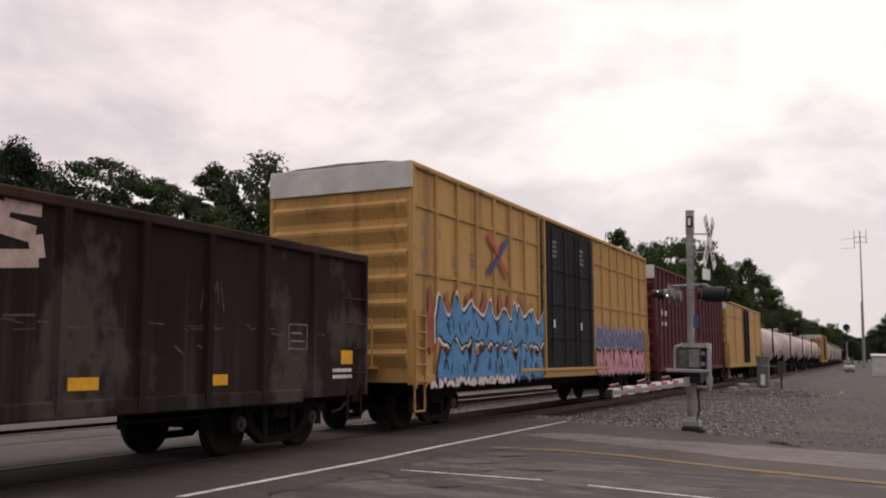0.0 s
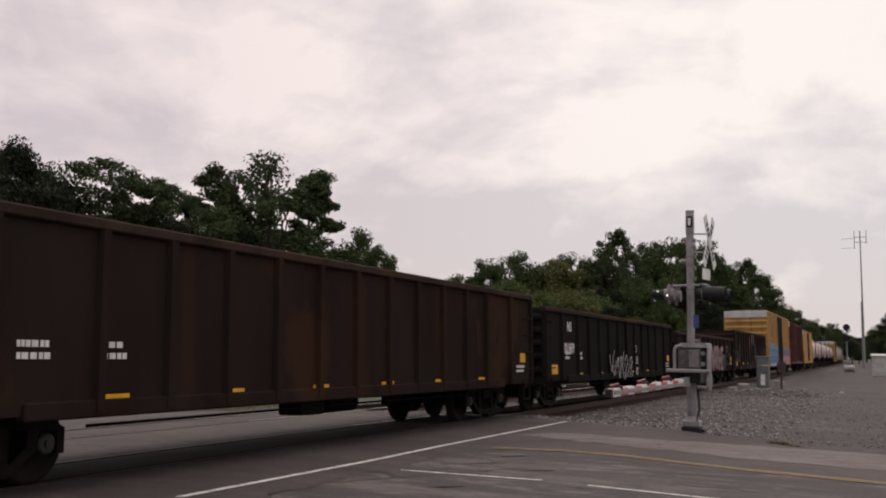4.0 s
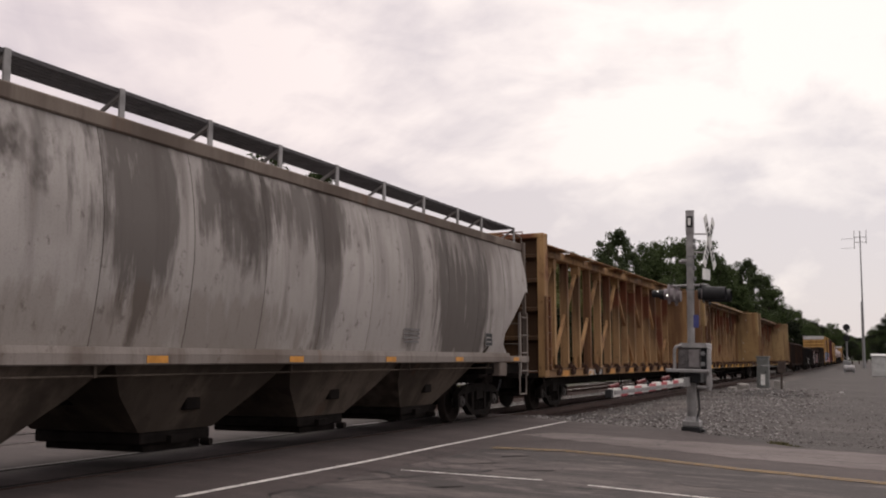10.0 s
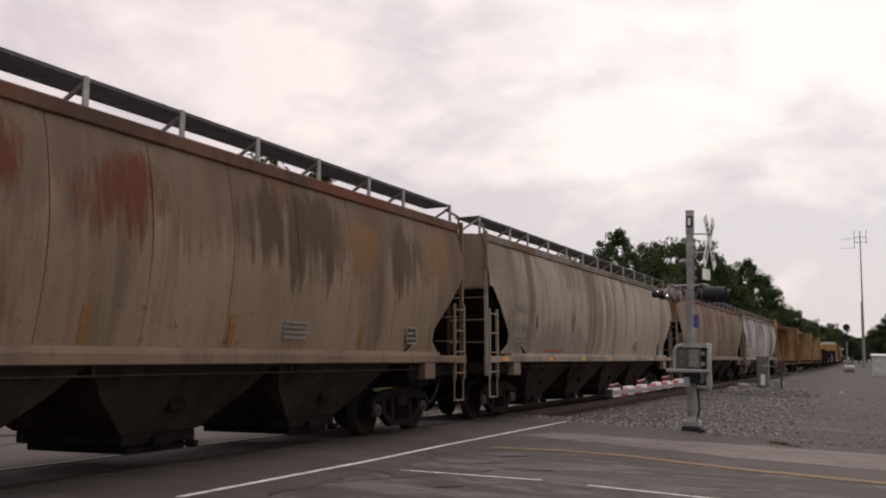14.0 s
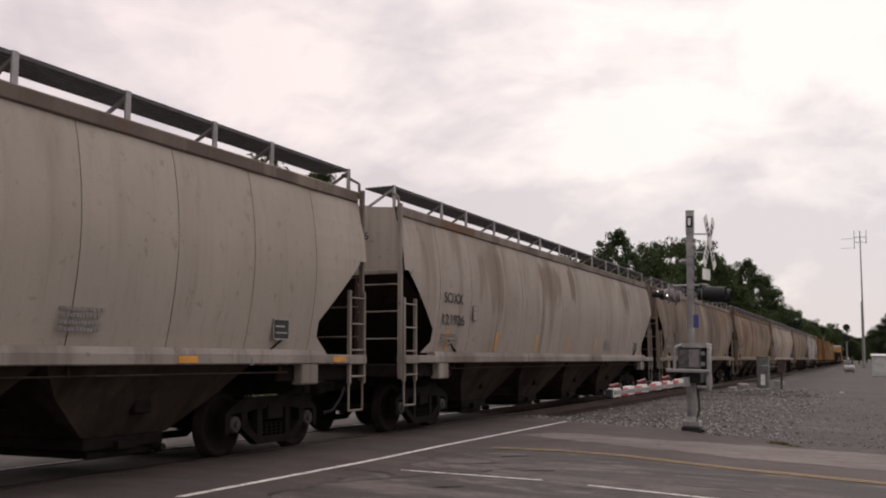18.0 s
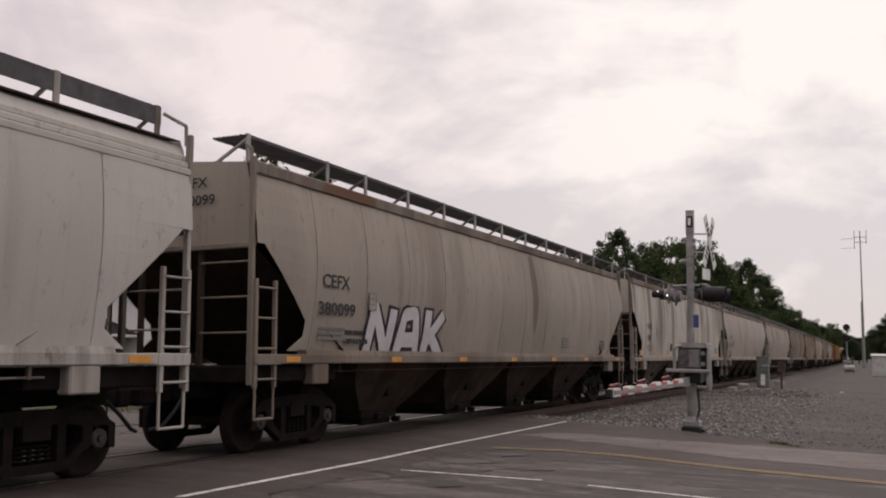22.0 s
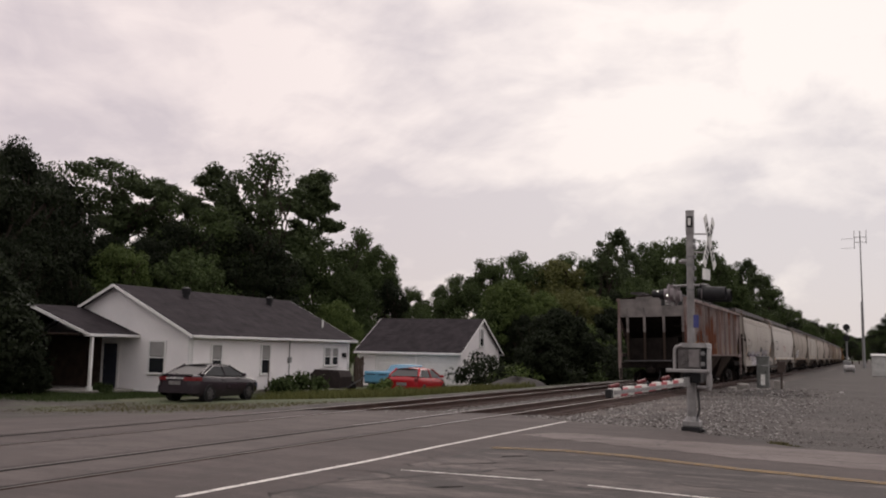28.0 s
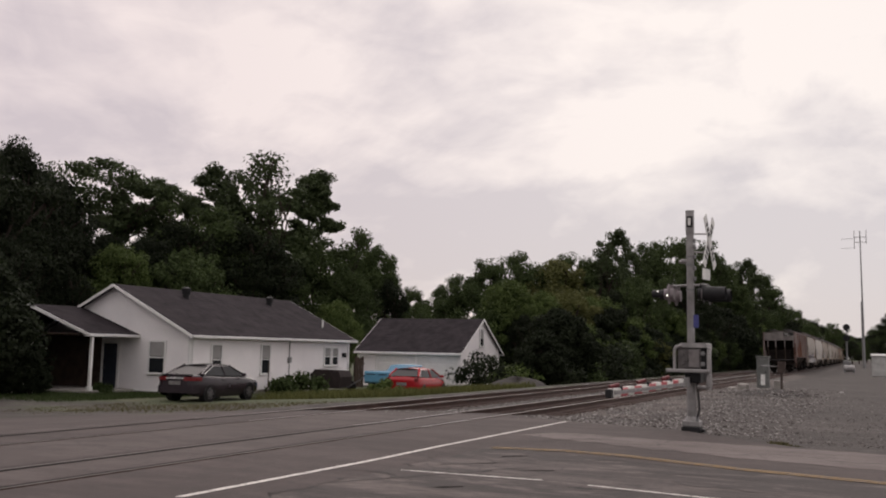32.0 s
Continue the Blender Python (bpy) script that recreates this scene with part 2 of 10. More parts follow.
WHITE_PAINT = plain("white_paint", (0.72, 0.72, 0.70), 0.55, 0, 0.15, 5)
RED_PAINT = plain("gate_red_paint", (0.45, 0.03, 0.05), 0.45, 0, 0.2, 6)
BLACK_PAINT = plain("black_paint", (0.02, 0.02, 0.022), 0.55, 0, 0.3, 6)
YELLOW_MARK = plain("yellow_reflective_strip", (0.72, 0.36, 0.02), 0.5, 0, 0.2, 6)
ORANGE_MARK = plain("orange_reflective_strip", (0.62, 0.28, 0.06), 0.5, 0, 0.25, 6)
LETTER_WHITE = plain("white_stencil_paint", (0.70, 0.68, 0.66), 0.6, 0, 0.2, 12)
LETTER_BLACK = plain("black_stencil_paint", (0.03, 0.03, 0.032), 0.6, 0, 0.3, 12)
LETTER_GREY = plain("faded_stencil_paint", (0.20, 0.19, 0.19), 0.65, 0, 0.3, 12)
LETTER_DIM = plain("dusty_white_stencil", (0.36, 0.34, 0.33), 0.65, 0, 0.35, 12)
LETTER_RED = plain("red_stencil_paint", (0.36, 0.07, 0.06), 0.65, 0, 0.3, 12)
GLASS_DARK = plain("dark_window_glass", (0.02, 0.022, 0.025), 0.08, 0, 0.2, 3, 0)
GLASS_DARK.node_tree.nodes["Principled BSDF"].inputs["Specular IOR Level"].default_value = 0.10
CONCRETE = plain("grey_concrete", (0.34, 0.32, 0.30), 0.85, 0, 0.25, 3)


def asphalt(name, base, dark, pale, wear=1.0):
    """Worn asphalt: tyre-polished streaks along the road, repairs, blotches, open aggregate, fine cracks."""
    m, nt, b = tree_of(name)
    big = noise_node(nt, 0.22, 5, 0.6, (0.6, 1, 1))
    lane = noise_node(nt, 0.9, 4, 0.6, (0.16, 1, 1), (5, 2, 0))
    streak = noise_node(nt, 4.5, 4, 0.65, (0.14, 1, 1), (1, 7, 0))
    grit = noise_node(nt, 55, 3, 0.7)
    c = mixed(nt, ranged(nt, big, 0.42, 0.58), dark, base)
    c = mixed(nt, ranged(nt, lane, 0.50, 0.62, 0, 0.75 * min(1.0, wear)), c, pale)
    c = mixed(nt, ranged(nt, lane, 0.46, 0.36, 0, 0.6 * min(1.0, wear)), c, tuple(x * 0.8 for x in dark))
    c = mixed(nt, ranged(nt, streak, 0.54, 0.66, 0, 0.5 * min(1.0, wear)), c, pale)
    blotch = noise_node(nt, 1.9, 6, 0.68, (0.5, 1, 1), (2, 8, 0))
    c = mixed(nt, ranged(nt, blotch, 0.53, 0.60, 0, min(0.85, 0.6 * wear)), c, tuple(x * 0.62 for x in dark))
    c = mixed(nt, ranged(nt, blotch, 0.46, 0.39, 0, min(0.8, 0.5 * wear)), c, tuple(x * 1.12 for x in pale))
    c = mixed(nt, ranged(nt, noise_node(nt, 9, 5, 0.7, (0.6, 1, 1), (3, 3, 0)), 0.57, 0.68, 0, min(0.8, 0.45 * wear)), c, tuple(x * 0.55 for x in dark))
    c = mixed(nt, ranged(nt, grit, 0.45, 0.75, 0, 0.45), c, pale)
    c = mixed(nt, ranged(nt, grit, 0.25, 0.42, 0.5, 0), c, tuple(x * 0.5 for x in dark))
    tc = nt.nodes.new("ShaderNodeTexCoord")
    wob = nt.nodes.new("ShaderNodeTexNoise")
    wob.inputs["Scale"].default_value, wob.inputs["Detail"].default_value = 1.3, 5
    nt.links.new(tc.outputs["Object"], wob.inputs["Vector"])
    add = nt.nodes.new("ShaderNodeVectorMath"); add.operation = "ADD"
    nt.links.new(tc.outputs["Object"], add.inputs[0]); nt.links.new(wob.outputs["Color"], add.inputs[1])
    for scale_, wide_, amount in ((0.42, 0.014, 0.55), (1.3, 0.030, 0.45 * wear)):
        vor = nt.nodes.new("ShaderNodeTexVoronoi")
        vor.feature = "DISTANCE_TO_EDGE"
        vor.inputs["Scale"].default_value = scale_
        nt.links.new(add.outputs[0], vor.inputs["Vector"])
        crack = ranged(nt, vor.outputs["Distance"], 0.003, wide_, amount, 0)
        gate = nt.nodes.new("ShaderNodeMath"); gate.operation = "MULTIPLY"
        nt.links.new(crack, gate.inputs[0]); nt.links.new(ranged(nt, big, 0.45, 0.55), gate.inputs[1])
        c = mixed(nt, gate.outputs[0], c, (0.018, 0.015, 0.015))
    nt.links.new(c, b.inputs["Base Color"])
    b.inputs["Roughness"].default_value = 0.88
    bumped(nt, b, grit, 0.4, 0.006)
    return m


ASPHALT = asphalt("worn_asphalt", (0.044, 0.0300, 0.0285), (0.033, 0.0222, 0.0208), (0.066, 0.048, 0.0455), 0.8)
ASPHALT_OLD = asphalt("old_cracked_asphalt", (0.049, 0.0365, 0.0347), (0.021, 0.0155, 0.0147), (0.100, 0.079, 0.0745), 2.2)
ASPHALT_PALE = asphalt("paler_worn_asphalt", (0.058, 0.0425, 0.0402), (0.045, 0.0318, 0.0300), (0.078, 0.0605, 0.0572), 0.9)
ASPHALT_EDGE = asphalt("pale_bleached_asphalt", (0.112, 0.089, 0.084), (0.084, 0.065, 0.061), (0.145, 0.120, 0.114), 0.8)


def earth(name, base, other, spot, scale=0.25, grit=28, bump=0.6):
    m, nt, b = tree_of(name)
    big, mid, fine = noise_node(nt, scale, 5, 0.6), noise_node(nt, scale * 7, 4, 0.6), noise_node(nt, grit, 3, 0.7)
    c = mixed(nt, ranged(nt, big, 0.4, 0.6), base, other)
    c = mixed(nt, ranged(nt, mid, 0.5, 0.7, 0, 0.6), c, spot)
    c = mixed(nt, ranged(nt, fine, 0.3, 0.7, 0.45, 0), c, tuple(x * 0.45 for x in base))
    nt.links.new(c, b.inputs["Base Color"])
    b.inputs["Roughness"].default_value = 0.95
    bumped(nt, b, fine, bump, 0.02)
    return m


BALLAST = earth("ballast_bed", (0.092, 0.074, 0.067), (0.062, 0.048, 0.043), (0.140, 0.122, 0.114), 0.4, 16, 0.9)
BALLAST_STONE = [plain("ballast_stone_" + w, c, 0.9, 0, 0.3, 9) for w, c in
                 (("pale", (0.31, 0.295, 0.287)), ("grey", (0.17, 0.155, 0.15)), ("dark", (0.085, 0.075, 0.071)))]


# ---- mesh building ----
class Geo:
    """Collects vertices and faces for one mesh."""

    def __init__(self):
        self.v, self.f, self.s = [], [], []

    def add(self, verts, faces, smooth=False):
        o = len(self.v)
        self.v.extend(tuple(p) for p in verts)
        self.f.extend(tuple(i + o for i in f) for f in faces)
        self.s.extend([smooth] * len(faces))
        return self

    def box(self, x0, x1, y0, y1, z0, z1, c=0.0, m=None):
        """A box, with chamfered edges if c is given, turned by the matrix m."""
        if c <= 0:
            vs = [(x, y, z) for x in (x0, x1) for y in (y0, y1) for z in (z0, z1)]
            fs = [(0, 1, 3, 2), (4, 6, 7, 5), (0, 4, 5, 1), (2, 3, 7, 6), (0, 2, 6, 4), (1, 5, 7, 3)]
        else:
            c = min(c, (x1 - x0) * 0.45, (y1 - y0) * 0.45, (z1 - z0) * 0.45)
            lo, hi = (x0, y0, z0), (x1, y1, z1)
            vs, idx = [], {}
            for sx in (0, 1):
                for sy in (0, 1):
                    for sz in (0, 1):
                        s = (sx, sy, sz)
                        for a in range(3):
                            p = [(hi[k] if s[k] else lo[k]) + (0 if k == a else (-c if s[k] else c)) for k in range(3)]
                            idx[s, a] = len(vs)
                            vs.append(p)
            fs = []
            for a in range(3):
                b, d = (a + 1) % 3, (a + 2) % 3
                for side in (0, 1):
                    q = []
                    for u, w in ((0, 0), (1, 0), (1, 1), (0, 1)):
                        s = [0, 0, 0]
                        s[a], s[b], s[d] = side, u, w
                        q.append(idx[tuple(s), a])
                    fs.append(tuple(q if side else q[::-1]))
                for u in (0, 1):
                    for w in (0, 1):
                        s0, s1 = [0, 0, 0], [0, 0, 0]
                        s0[b], s0[d], s1[b], s1[d] = u, w, u, w
                        s1[a] = 1
                        q = (idx[tuple(s0), b], idx[tuple(s1), b], idx[tuple(s1), d], idx[tuple(s0), d])
                        fs.append(q if (u == w) == False else q[::-1])
            for sx in (0, 1):
                for sy in (0, 1):
                    for sz in (0, 1):
                        s = (sx, sy, sz)
                        q = (idx[s, 0], idx[s, 1], idx[s, 2])
                        fs.append(q if (sx + sy + sz) % 2 else q[::-1])
        if m is not None:
            vs = [m @ Vector(p) for p in vs]
        return self.add(vs, fs)

    def cyl(self, p0, p1, r0, r1=None, n=10, caps=True, smooth=True):
        p0, p1 = Vector(p0), Vector(p1)
        r1 = r0 if r1 is None else r1
        d = (p1 - p0).normalized()
        a = d.orthogonal().normalized()
        b = d.cross(a)
        ring = [a * math.cos(t) + b * math.sin(t) for t in (2 * math.pi * i / n for i in range(n))]
        self.add([p0 + q * r0 for q in ring] + [p1 + q * r1 for q in ring],
                 [(i, (i + 1) % n, n + (i + 1) % n, n + i) for i in range(n)], smooth)
        if caps:
            self.add([p0 + q * r0 for q in ring], [tuple(range(n))[::-1]])
            self.add([p1 + q * r1 for q in ring], [tuple(range(n))])
        return self

    def tube(self, pts, r, n=6):
        for a, b in zip(pts, pts[1:]):
            self.cyl(a, b, r, n=n)
        return self

    def bar(self, p0, p1, w, h, c=0.0):
        """A square bar from p0 to p1, w wide and h deep."""
        p0, p1 = Vector(p0), Vector(p1)
        m = Matrix.Translation(p0) @ (p1 - p0).to_track_quat("Y", "Z").to_matrix().to_4x4()
        return self.box(-w / 2, w / 2, 0, (p1 - p0).length, -h / 2, h / 2, c, m)

    def prism(self, poly, axis, a0, a1):
        """A polygon (2D) extruded along an axis: 'x' takes (y, z), 'y' takes (x, z), 'z' takes (x, y)."""
        put = {"x": lambda p, a: (a, p[0], p[1]), "y": lambda p, a: (p[0], a, p[1]), "z": lambda p, a: (p[0], p[1], a)}[axis]
        n = len(poly)
        self.add([put(p, a0) for p in poly] + [put(p, a1) for p in poly],
                 [tuple(range(n)), tuple(range(2 * n - 1, n - 1, -1))] + [(i, n + i, n + (i + 1) % n, (i + 1) % n) for i in range(n)])
        return self

    def grid(self, rows, smooth=True):
        """Rows of points joined into a sheet."""
        n = len(rows[0])
        self.add([p for r in rows for p in r],
                 [(i * n + j, i * n + j + 1, (i + 1) * n + j + 1, (i + 1) * n + j) for i in range(len(rows) - 1) for j in range(n - 1)], smooth)
        return self

    def mesh(self, name, mat, fix=True):
        me = bpy.data.meshes.new(name)
        me.from_pydata(self.v, [], self.f)
        me.polygons.foreach_set("use_smooth", self.s)
        for mm in (mat if isinstance(mat, (list, tuple)) else [mat]):
            me.materials.append(mm)
        if fix and len(self.f) < 6000:
            bm = bmesh.new()
            bm.from_mesh(me)
            bmesh.ops.recalc_face_normals(bm, faces=bm.faces)
            bm.to_mesh(me)
            bm.free()
        me.update()
        return me


def part(name, geo, mat, parent, label="", fix=True):
    ob = new(name, geo.mesh(name, mat, fix) if isinstance(geo, Geo) else geo)
    ob.parent = parent
    if label:
        ob["label"] = label
    return ob


def thing(name, label, category, group="", kind="", at=None):
    ob = new(name)
    tagged(ob, label, category, group, kind)
    if at is not None:
        ob.matrix_world = at
    return ob


def solid(name, geo, mat, label="", category="", group="", kind="", fix=True):
    ob = new(name, geo.mesh(name, mat, fix))
    return tagged(ob, label, category, group, kind)


_letters = {}


def lettering(text, size, bold=0.0):
    """A flat mesh of the words in the built-in font, its lower left corner at the origin."""
    key = (text, size, bold)
    if key not in _letters:
        cu = bpy.data.curves.new("lettering", "FONT")
        cu.body, cu.size, cu.offset, cu.resolution_u = text, size, bold, 3
        ob = bpy.data.objects.new("lettering", cu)
        me = bpy.data.meshes.new_from_object(ob)
        bpy.data.objects.remove(ob)
        _letters[key] = me
    return _letters[key].copy()


SIDE = Matrix(((0, 0, 1, 0), (1, 0, 0, 0), (0, 1, 0, 0), (0, 0, 0, 1)))       # read from the car's right side
REAR = Matrix(((1, 0, 0, 0), (0, 0, -1, 0), (0, 1, 0, 0), (0, 0, 0, 1)))      # read from behind


def sign(parent, text, mat, where, turn, size, bold=0.0, squeeze=1.0):
    me = lettering(text, size, bold)
    me.materials.clear()
    me.materials.append(mat)
    me.transform(Matrix.Translation(where) @ turn @ Matrix.Diagonal((squeeze, 1, 1, 1)))
    return part("lettering", me, mat, parent)


# ---- ground heights ----
def smooth(a, b, x):
    t = min(1, max(0, (x - a) / (b - a)))
    return t * t * (3 - 2 * t)


PROFILE = ((-2000, -0.60), (-24, -0.60), (-19, -0.34), (-16, -0.18), (-14.38, -0.115), (-12.87, -0.09), (-10.18, -0.05), (-8.67, -0.012), (2000, -0.012))


def road_z(x):
    """The pavement lies level with the rails and falls away towards the house."""
    for (xa, za), (xb, zb) in zip(PROFILE, PROFILE[1:]):
        if x <= xb:
            return za + (zb - za) * (x - xa) / (xb - xa)
    return PROFILE[-1][1]


EDGE = ((-2000, 15), (-60, 15), (-21.5, 17.3), (-18.6, 19.4), (-15, 21.5), (-12.4, 22.6), (-9, 22.8), (-6.8, 21.5), (-4, 20.7),
        (-2.6, 19.2), (-1.5, 18.2), (0, 17.9), (10, 17), (60, 15), (2000, 15))


def road_edge(x):
    """The far edge of the pavement."""
    for (xa, ya), (xb, yb) in zip(EDGE, EDGE[1:]):
        if x <= xb:
            return ya + (yb - ya) * (x - xa) / (xb - xa)
    return 15


def ground_z(x, y):
    z = road_z(x) - 0.03
    over = y - road_edge(x)
    if over > 0 and x > -16:
        z -= 0.16 * smooth(0, 4, over) * (1 - 0.25 * smooth(-5, 3, x))
    if over > 9:
        z -= 0.14 * smooth(9, 26, over) * (1 - smooth(-18.5, -16.5, x))
    return z


R_CURVE = 12000.0


def track_x(y):
    """How far the line bends to the left at y metres."""
    return -max(0.0, y) ** 2 / (2 * R_CURVE)
# ---- the ground: one sheet to the horizon ----
def ground_material():
    m, nt, b = tree_of("gravel_lot_and_rough_grass")
    tc = nt.nodes.new("ShaderNodeTexCoord")
    sep = nt.nodes.new("ShaderNodeSeparateXYZ")
    nt.links.new(tc.outputs["Object"], sep.inputs[0])
    wob = noise_node(nt, 0.35, 5, 0.6)

    def wobbled(sock, amount):
        a = nt.nodes.new("ShaderNodeMath"); a.operation = "MULTIPLY_ADD"
        nt.links.new(wob, a.inputs[0]); a.inputs[1].default_value = amount
        nt.links.new(sock, a.inputs[2])
        return a.outputs[0]

    big, mid, fine = noise_node(nt, 0.2, 5, 0.6), noise_node(nt, 1.4, 4, 0.6), noise_node(nt, 30, 3, 0.7)
    drift = noise_node(nt, 0.55, 6, 0.62, (0.35, 1, 1), (2, 6, 0))
    pebble = noise_node(nt, 9, 5, 0.75)
    gravel = mixed(nt, ranged(nt, big, 0.4, 0.6), (0.046, 0.0372, 0.0345), (0.030, 0.0237, 0.0217))
    gravel = mixed(nt, ranged(nt, mid, 0.5, 0.7, 0, 0.6), gravel, (0.076, 0.064, 0.060))
    gravel = mixed(nt, ranged(nt, drift, 0.52, 0.62, 0, 0.7), gravel, (0.022, 0.0170, 0.0155))
    gravel = mixed(nt, ranged(nt, drift, 0.46, 0.38, 0, 0.6), gravel, (0.088, 0.076, 0.071))
    gravel = mixed(nt, ranged(nt, pebble, 0.55, 0.66, 0, 0.7), gravel, (0.14, 0.125, 0.118))
    gravel = mixed(nt, ranged(nt, pebble, 0.45, 0.34, 0, 0.7), gravel, (0.014, 0.011, 0.010))
    gravel = mixed(nt, ranged(nt, fine, 0.3, 0.6, 0.5, 0), gravel, (0.042, 0.036, 0.033))
    grass = mixed(nt, ranged(nt, mid, 0.4, 0.65), (0.055, 0.068, 0.028), (0.033, 0.042, 0.018))
    grass = mixed(nt, ranged(nt, big, 0.55, 0.7, 0, 0.7), grass, (0.12, 0.105, 0.07))
    left = ranged(nt, wobbled(sep.outputs[0], 5.0), -13.2, -15.0)
    back = ranged(nt, wobbled(sep.outputs[1], 6.0), 28.5, 31.0)
    tuft = ranged(nt, noise_node(nt, 0.55, 4, 0.6, (1.6, 0.5, 1), (4, 9, 0)), 0.54, 0.62)
    mx = nt.nodes.new("ShaderNodeMath"); mx.operation = "MAXIMUM"
    nt.links.new(back, mx.inputs[0]); nt.links.new(tuft, mx.inputs[1])
    mu = nt.nodes.new("ShaderNodeMath"); mu.operation = "MULTIPLY"
    nt.links.new(mx.outputs[0], mu.inputs[0]); nt.links.new(left, mu.inputs[1])
    nt.links.new(mixed(nt, mu.outputs[0], gravel, grass), b.inputs["Base Color"])
    b.inputs["Roughness"].default_value = 0.95
    bumped(nt, b, fine, 0.7, 0.02)
    return m


def spread(near, step, far):
    """Positions that lie close together round the middle and wide apart far off."""
    vals = [i * step for i in range(-int(near / step), int(near / step) + 1)]
    d, x = step, near
    while x < far:
        d *= 1.45
        x += d
        vals = [-x] + vals + [x]
    return vals


g = Geo()
g.grid([[(x, y, ground_z(x, y) + 0.015 * noise.noise(Vector((x * 0.7, y * 0.7, 0)))) for x in spread(36, 0.6, 2600)] for y in [v + 30 for v in spread(36, 0.75, 2600)]])
solid("ground", g, ground_material(), "grey gravel lot and rough grass beside the railway", "ground", kind="structure")

# ---- the road ----
cols = [-400, -200, -100, -60, -40, -30] + [-26 + 0.4 * i for i in range(80)] + [6, 10, 20, 40, 80, 200, 400]
g = Geo()
g.grid([[(x, -60 + (road_edge(x) + 60) * k + (0.06 * noise.noise(Vector((x * 2.1, 3, 0))) if k == 1 else 0), road_z(x)) for x in cols] for k in (0, 0.5, 0.75, 0.85, 0.9, 0.95, 1)], False)
solid("road", g, ASPHALT, "worn cracked grey asphalt road at the level crossing", "road", kind="structure")


def strip(name, pts_lo, pts_hi, mat, lift, label, fray=0.0):
    """A thin layer laid on the road between two edges."""
    g = Geo()
    n = 40

    def along(pts, k):
        t = k * (len(pts) - 1)
        i = min(int(t), len(pts) - 2)
        return [pts[i][c] + (pts[i + 1][c] - pts[i][c]) * (t - i) for c in (0, 1)]
    rows = []
    for pts in (pts_lo, pts_hi):
        row = []
        for k in range(n + 1):
            x, y = along(pts, k / n)
            f = fray * noise.noise(Vector((x * 3, y * 3, 5)))
            row.append((x + f * 0.3, y + f, road_z(x) + lift))
        rows.append(row)
    g.grid(rows, False)
    return solid(name, g, mat, label, "road marking" if "line" in name else "pavement", kind="structure")


strip("pavement_patch", [(-6.02, -20), (-6.02, 14.9)], [(14, -20), (14, 10.1)], ASPHALT_OLD, 0.003, "older dark cracked asphalt beside the crossing", 0.35)
strip("pavement_patch", [(-6.4, 17.4), (-4.8, 16.6), (-3.4, 16.1), (-2, 15.6), (0, 15.2), (12, 13)], [(-6.0, 18.3), (-4.3, 18.2), (-3.3, 18.1), (-1.9, 17.9), (-0.1, 17.7), (12, 16.2)], ASPHALT_EDGE, 0.004, "paler worn asphalt band along the road edge", 0.25)
strip("pavement_patch", [(-10.0, -20), (-10.0, 22.2)], [(-8.85, -20), (-8.85, 22.2)], ASPHALT_PALE, 0.004, "paler asphalt between the rails of the crossing")
strip("pavement_patch", [(-12.7, -20), (-12.7, 22.0)], [(-10.4, -20), (-10.4, 22.2)], ASPHALT_PALE, 0.004, "paler asphalt between the two tracks", 0.08)
strip("pavement_patch", [(-17.6, -20), (-17.6, 19.2)], [(-14.6, -20), (-14.6, 20.6)], ASPHALT_PALE, 0.005, "paler asphalt beyond the far track", 0.15)


def marking_material(name, col):
    m, nt, b = tree_of(name)
    wear = noise_node(nt, 7, 5, 0.65)
    fine = noise_node(nt, 60, 3)
    c = mixed(nt, ranged(nt, wear, 0.50, 0.66), col, (0.13, 0.115, 0.11))
    c = mixed(nt, ranged(nt, fine, 0.55, 0.7, 0, 0.6), c, (0.13, 0.115, 0.11))
    nt.links.new(c, b.inputs["Base Color"])
    b.inputs["Roughness"].default_value = 0.8
    return m


LINE_WHITE, LINE_YELLOW = marking_material("worn_white_line", (0.62, 0.59, 0.56)), marking_material("worn_yellow_line", (0.22, 0.138, 0.055))
strip("stop_line", [(-6.80, 8.0), (-6.74, 12.0), (-6.79, 14.5), (-6.78, 21.3)], [(-6.70, 8.0), (-6.64, 12.0), (-6.70, 14.5), (-6.70, 21.3)], LINE_WHITE, 0.006, "thin white stop line before the tracks")
for lo in (0.0, 0.15):
    strip("yellow_line", [(-5.95, 14.60 + lo), (-4.85, 14.86 + lo), (-3.8, 14.74 + lo), (-2.85, 14.36 + lo), (-1.95, 14.0 + lo), (0, 13.52 + lo), (14, 9.7 + lo)], [(-5.95, 14.68 + lo), (-4.85, 14.95 + lo), (-3.8, 14.84 + lo), (-2.85, 14.46 + lo), (-1.95, 14.1 + lo), (0, 13.62 + lo), (14, 9.8 + lo)], LINE_YELLOW, 0.009, "worn yellow centre line", 0.02)
strip("white_line", [(-5.85, 11.28), (-3.93, 11.39)], [(-5.85, 11.34), (-3.93, 11.46)], LINE_WHITE, 0.006, "thin worn white edge line")
strip("white_line", [(-3.3, 11.28), (-1.0, 10.92)], [(-3.3, 11.34), (-1.0, 10.99)], LINE_WHITE, 0.006, "thin worn white edge line")

TAR = plain("tar_crack_filler", (0.02, 0.018, 0.018), 0.7, 0, 0.3, 8)


